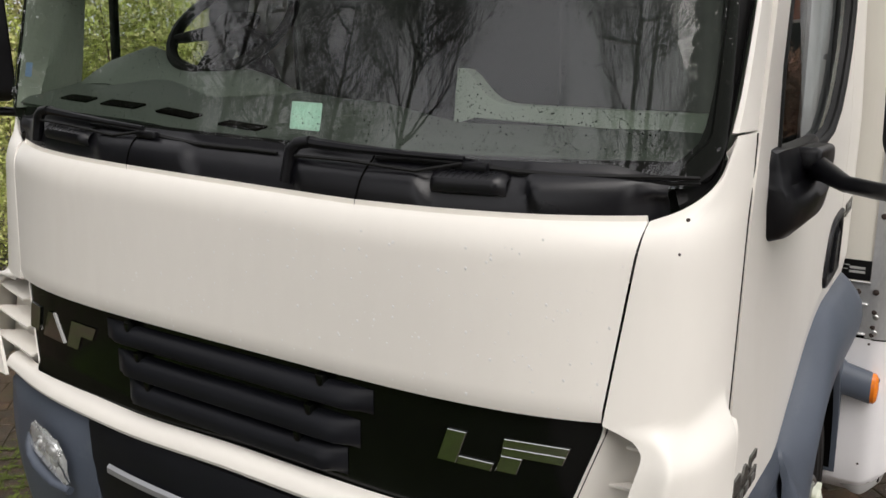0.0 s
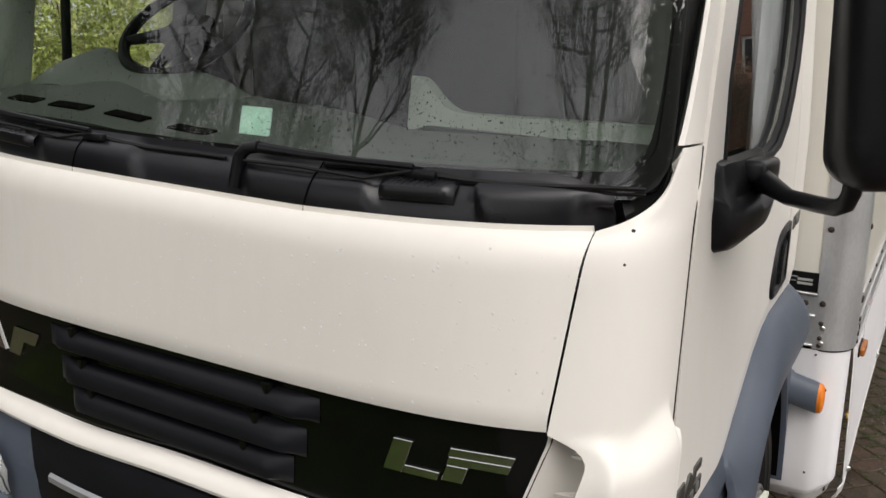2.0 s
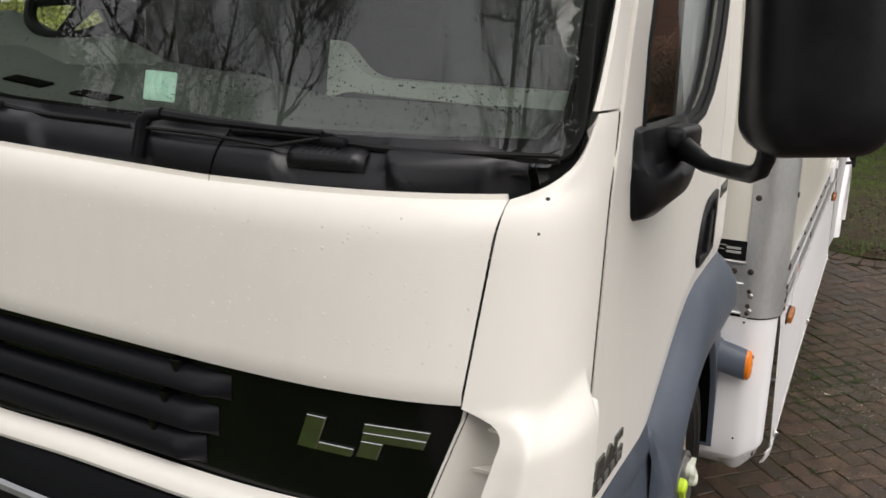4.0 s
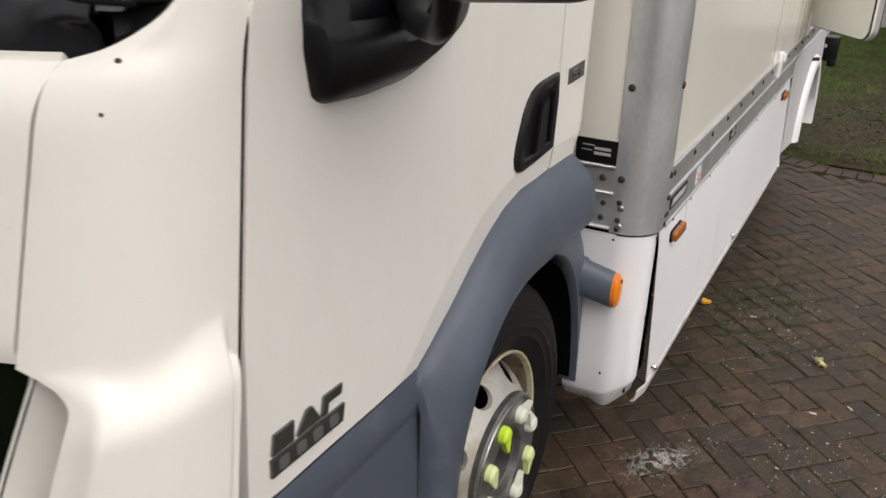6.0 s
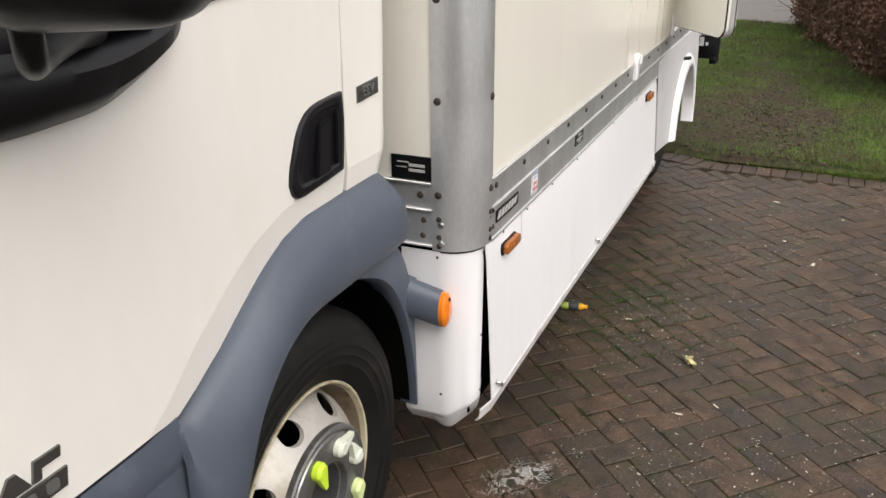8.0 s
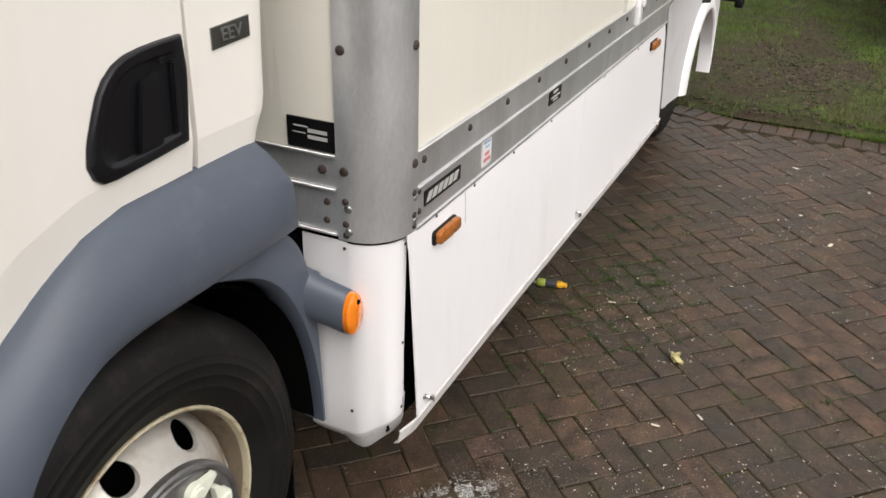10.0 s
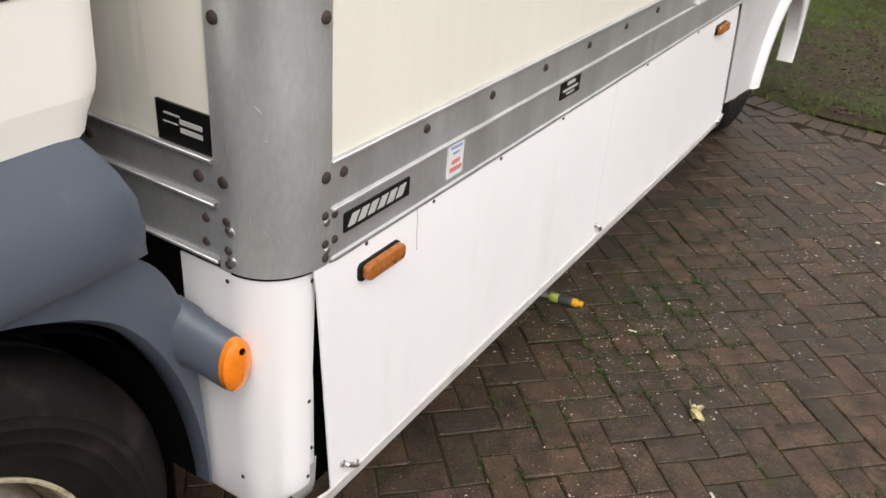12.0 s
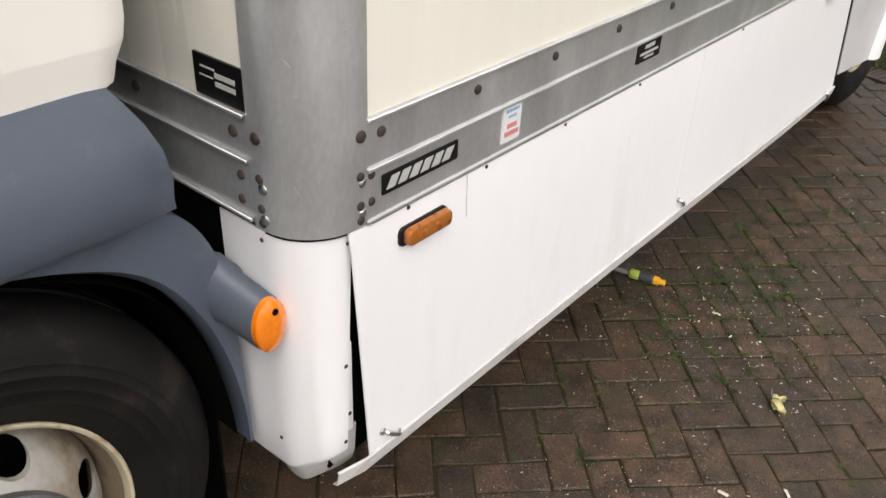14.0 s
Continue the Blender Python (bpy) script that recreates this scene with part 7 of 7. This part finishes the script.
def leaf_litter(x, y, seed, size):
    """A curled dead leaf."""
    rng = random.Random(seed)
    t = thing("fallen_leaf", "curled yellowed leaf lying on the paving", "leaf", (x, y, 0.0), "fallen leaves")
    for k in range(3):
        bm = bmesh.new()
        a = rng.uniform(0, 6.28)
        m = Matrix.Translation((rng.uniform(-0.6, 0.6) * size, rng.uniform(-0.6, 0.6) * size, 0.006)) @ Matrix.Rotation(a, 4, "Z")
        rows = []
        for i in range(7):
            f = i / 6
            w = size * 0.30 * math.sin(math.pi * min(f * 0.9 + 0.06, 1)) * rng.uniform(0.8, 1.15)
            rows.append([m @ Vector(((f - 0.5) * size * 1.1, s * w, 0.012 * abs(s) * rng.uniform(0.6, 1.5) + 0.008 * math.sin(f * 5 + k))) for s in (-1, -0.4, 0, 0.4, 1)])
        sheet(bm, rows, 0.0008, (0, 0, 1))
        part("leaf_blade", bm, M_DEADLEAF, t)
    bm = bmesh.new()
    tube(bm, [(0, 0, 0.01), (-0.3 * size, 0.5 * size, 0.014), (-0.4 * size, 0.9 * size, 0.01)], 0.0012, 5)
    part("stalk", bm, M_DEADLEAF, t)


leaf_litter(1.675, 3.287, 2, 0.046)


PX, PY = 1.278, 2.265     # the spilt powder


def litter():
    """Pale chips and specks scattered on the paving, and powder by the wheel."""
    rng = random.Random(21)
    verts, faces = [], []
    def chip(x, y, s, z=0.004):
        a = rng.uniform(0, 6.28)
        c, d = math.cos(a), math.sin(a)
        l, w, h = s * rng.uniform(0.6, 1.5), s * rng.uniform(0.35, 0.75), s * 0.3
        i = len(verts)
        for p, q, r in ((-l, -w, 0), (l, -w, 0), (l, w, 0), (-l, w, 0), (0, 0, h)):
            verts.append((x + p * c - q * d, y + p * d + q * c, z + r))
        faces.extend([(i, i + 1, i + 4), (i + 1, i + 2, i + 4), (i + 2, i + 3, i + 4), (i + 3, i, i + 4)])
    for _ in range(24000):
        x, y = rng.uniform(0.9, 4.0), rng.uniform(0.6, 6.3)
        if noise.noise(Vector((x * 1.3, y * 1.3, 9))) + 0.4 * noise.noise(Vector((x * 6, y * 6, 3))) + rng.uniform(-0.3, 0.3) < 0.08:
            continue
        chip(x, y, rng.choice((0.0009, 0.0010, 0.0012, 0.0014, 0.0017, 0.0021, 0.0030)))
    for _ in range(2600):
        x, y = rng.uniform(1.3, 4.2), rng.uniform(2.4, 7.5)
        if noise.noise(Vector((x * 1.1, y * 1.1, 4))) > -0.1:
            chip(x, y, rng.choice((0.0018, 0.0022, 0.0026, 0.0030, 0.0036, 0.0050)))
    for x, y, s in ((1.367, 3.577, 0.016), (1.84, 2.972, 0.014), (1.715, 2.86, 0.013), (1.99, 4.9, 0.02), (2.15, 4.6, 0.02), (2.3, 5.4, 0.018), (1.9, 5.6, 0.02), (1.55, 5.1, 0.014)):
        chip(x, y, s * 0.75)
    me = bpy.data.meshes.new("wood_chips")
    me.from_pydata(verts, [], faces)
    me.materials.append(M_CHIP)
    tagged(new("wood_chips", me), "pale wood chips scattered over the paving", "litter", kind="stuff")
    verts.clear()
    faces.clear()
    for k in range(6500):
        wide = 2.1 if k % 5 == 0 else 1.0
        q, e = rng.gauss(0, 0.072) * wide, rng.gauss(0, 0.034) * wide
        x, y = PX + 0.6 * q + 0.8 * e, PY + 0.8 * q - 0.6 * e
        if noise.noise(Vector((x * 22, y * 22, 2))) + 0.7 * noise.noise(Vector((x * 55, y * 55, 6))) < -0.08:
            continue
        chip(x, y, rng.choice((0.0004, 0.0005, 0.0006, 0.0007, 0.0009, 0.0012)), 0.002)
    me = bpy.data.meshes.new("powder")
    me.from_pydata(verts, [], faces)
    me.materials.append(M_POWDER)
    tagged(new("powder", me), "spilt whitish powder on wet paving", "powder", kind="stuff")


litter()


def moss():
    """Low tufts of moss and weed in the joints beside the truck."""
    rng = random.Random(31)
    verts, faces = [], []
    c, s = math.cos(radians(45)), math.sin(radians(45))
    for n in range(110000):
        x, y = (rng.uniform(1.0, 3.2), rng.uniform(1.9, 6.3)) if n < 70000 else (rng.uniform(-2.6, -0.9), rng.uniform(-0.6, 2.2))
        a, b = (x - 1.382) * c - (y - 3.002) * s, (x - 1.382) * s + (y - 3.002) * c
        if rng.random() < 0.5:
            a = round(a / 0.1) * 0.1 + rng.gauss(0, 0.010)
        else:
            b = round(b / 0.1) * 0.1 + rng.gauss(0, 0.010)
        x, y = 1.382 + a * c + b * s, 3.002 - a * s + b * c
        w = 2.4 * math.exp(-((x - 1.34) / 0.22) ** 2 - ((y - 3.80) / 0.70) ** 2) * (0.35 + max(noise.noise(Vector((x * 4, y * 4, 8))) + 0.3, 0)) + 0.22 * max(noise.noise(Vector((x * 1.6, y * 1.6, 4))), 0) ** 0.7 + (0.9 if n >= 70000 else 0)
        if rng.random() > w * 0.8:
            continue
        r, q = rng.uniform(0.002, 0.007) * (1.6 if n >= 70000 else 1), rng.uniform(0, 6.283)
        i = len(verts)
        z = rng.uniform(-0.003, 0.003)
        if n < 70000 and noise.noise(Vector((x * 9, y * 9, 2))) > 0.25:
            r *= 1.8
        for k in range(3):
            verts.append((x + r * math.cos(q + 2.09 * k), y + r * math.sin(q + 2.09 * k), z + rng.uniform(0, 0.006)))
        faces.append((i, i + 1, i + 2))
    me = bpy.data.meshes.new("moss")
    me.from_pydata(verts, [], faces)
    me.materials.append(M_MOSS)
    me.materials.append(M_BRIGHTMOSS)
    me.polygons.foreach_set("material_index", [1 if verts[f[0]][0] < 0 else 0 for f in faces])
    tagged(new("moss", me), "green moss in the paving joints", "moss", kind="stuff")


moss()


# ---- pavers, laid in herringbone at 45 degrees ----
def paver_mesh(name, material, seed):
    rng = random.Random(seed)
    lx, ly, b, t = 0.0972, 0.0472, 0.0030, 0.03
    me = bpy.data.meshes.new(name)
    v = [(-lx, -ly, -t), (lx, -ly, -t), (lx, ly, -t), (-lx, ly, -t),
         (-lx, -ly, -b), (lx, -ly, -b), (lx, ly, -b), (-lx, ly, -b),
         (-lx + b, -ly + b, 0), (lx - b, -ly + b, 0), (lx - b, ly - b, 0), (-lx + b, ly - b, 0)]
    v = [(x + rng.uniform(-0.003, 0.003), y + rng.uniform(-0.003, 0.003), z) for x, y, z in v]
    f = []
    for k in range(4):
        j = (k + 1) % 4
        f += [(k, j, 4 + j, 4 + k), (4 + k, 4 + j, 8 + j, 8 + k)]
    f.append((8, 9, 10, 11))
    me.from_pydata(v, [], f)
    me.materials.append(material)
    return me


def lay_pavers():
    rng = random.Random(77)
    kinds = [paver_mesh("paver", M_PAVER, k) for k in range(5)] + [paver_mesh("paver", M_PAVERED, 9)]
    rest_v, rest_f = [], []
    ox, oy = 1.382, 3.002            # a corner shared by pavers
    c, s = math.cos(radians(45)), math.sin(radians(45))
    near = []
    for i in range(-170, 170):
        for j in range(-170, 170):
            k = (i - j) % 4
            # unit cells 0.1 m; a paver starts at k == 0 (along the first axis) or k == 3 (along the second)
            if k == 0:
                cx, cy, turn = i + 1.0, j + 0.5, 0
            elif k == 3:
                cx, cy, turn = i + 0.5, j + 1.0, 90
            else:
                continue
            a, b = cx * 0.1, cy * 0.1
            x, y = ox + a * c + b * s, oy - a * s + b * c
            if not (-5.9 < x < 7.9 and -8.9 < y < edge_y(x) - 0.20) or (x < 0.95 and y < -1.30):
                continue
            ang = -45 + turn
            m = Matrix.Translation((x, y, rng.uniform(-0.004, 0.001))) @ Euler((rng.gauss(0, 0.009), rng.gauss(0, 0.009), radians(ang) + rng.gauss(0, 0.006))).to_matrix().to_4x4()
            kind = kinds[5] if rng.random() < 0.012 or math.hypot(x - 1.385, y - 3.455) < 0.06 else kinds[rng.randrange(5)]
            d = math.hypot(x - 1.75, (y - 3.0) * 0.8)
            if x > 1.0 and d < 1.25:
                near.append((d, m, kind))
            else:
                near.append((d + 100, m, kind))
    near.sort(key=lambda q: q[0])
    for n, (d, m, kind) in enumerate(near):
        if n < 300 and d < 50:
            o = new("paver", kind)
            o.parent = paving
            o.matrix_basis = m
        else:
            i = len(rest_v)
            rest_v += [tuple(m @ v.co) for v in kind.vertices]
            rest_f += [tuple(i + q for q in p.vertices) for p in kind.polygons]
    me = bpy.data.meshes.new("pavers")
    me.from_pydata(rest_v, [], rest_f)
    me.materials.append(M_PAVERREST)
    o = new("pavers", me)
    o.parent = paving
    tagged(o, "brown herringbone block pavers", kind="stuff")
    # edging laid end-on along the lawn
    for k in range(62):
        x = -1.2 + 0.1025 * k
        o = new("edging_paver", kinds[k % 5])
        o.parent = paving
        sl = (edge_y(x + 0.1) - edge_y(x - 0.1)) / 0.2
        o.matrix_basis = Matrix.Translation((x, edge_y(x) - 0.098, 0.004 + rng.uniform(-0.003, 0.004))) @ Matrix.Rotation(radians(90) + sl + rng.gauss(0, 0.012), 4, "Z")


lay_pavers()
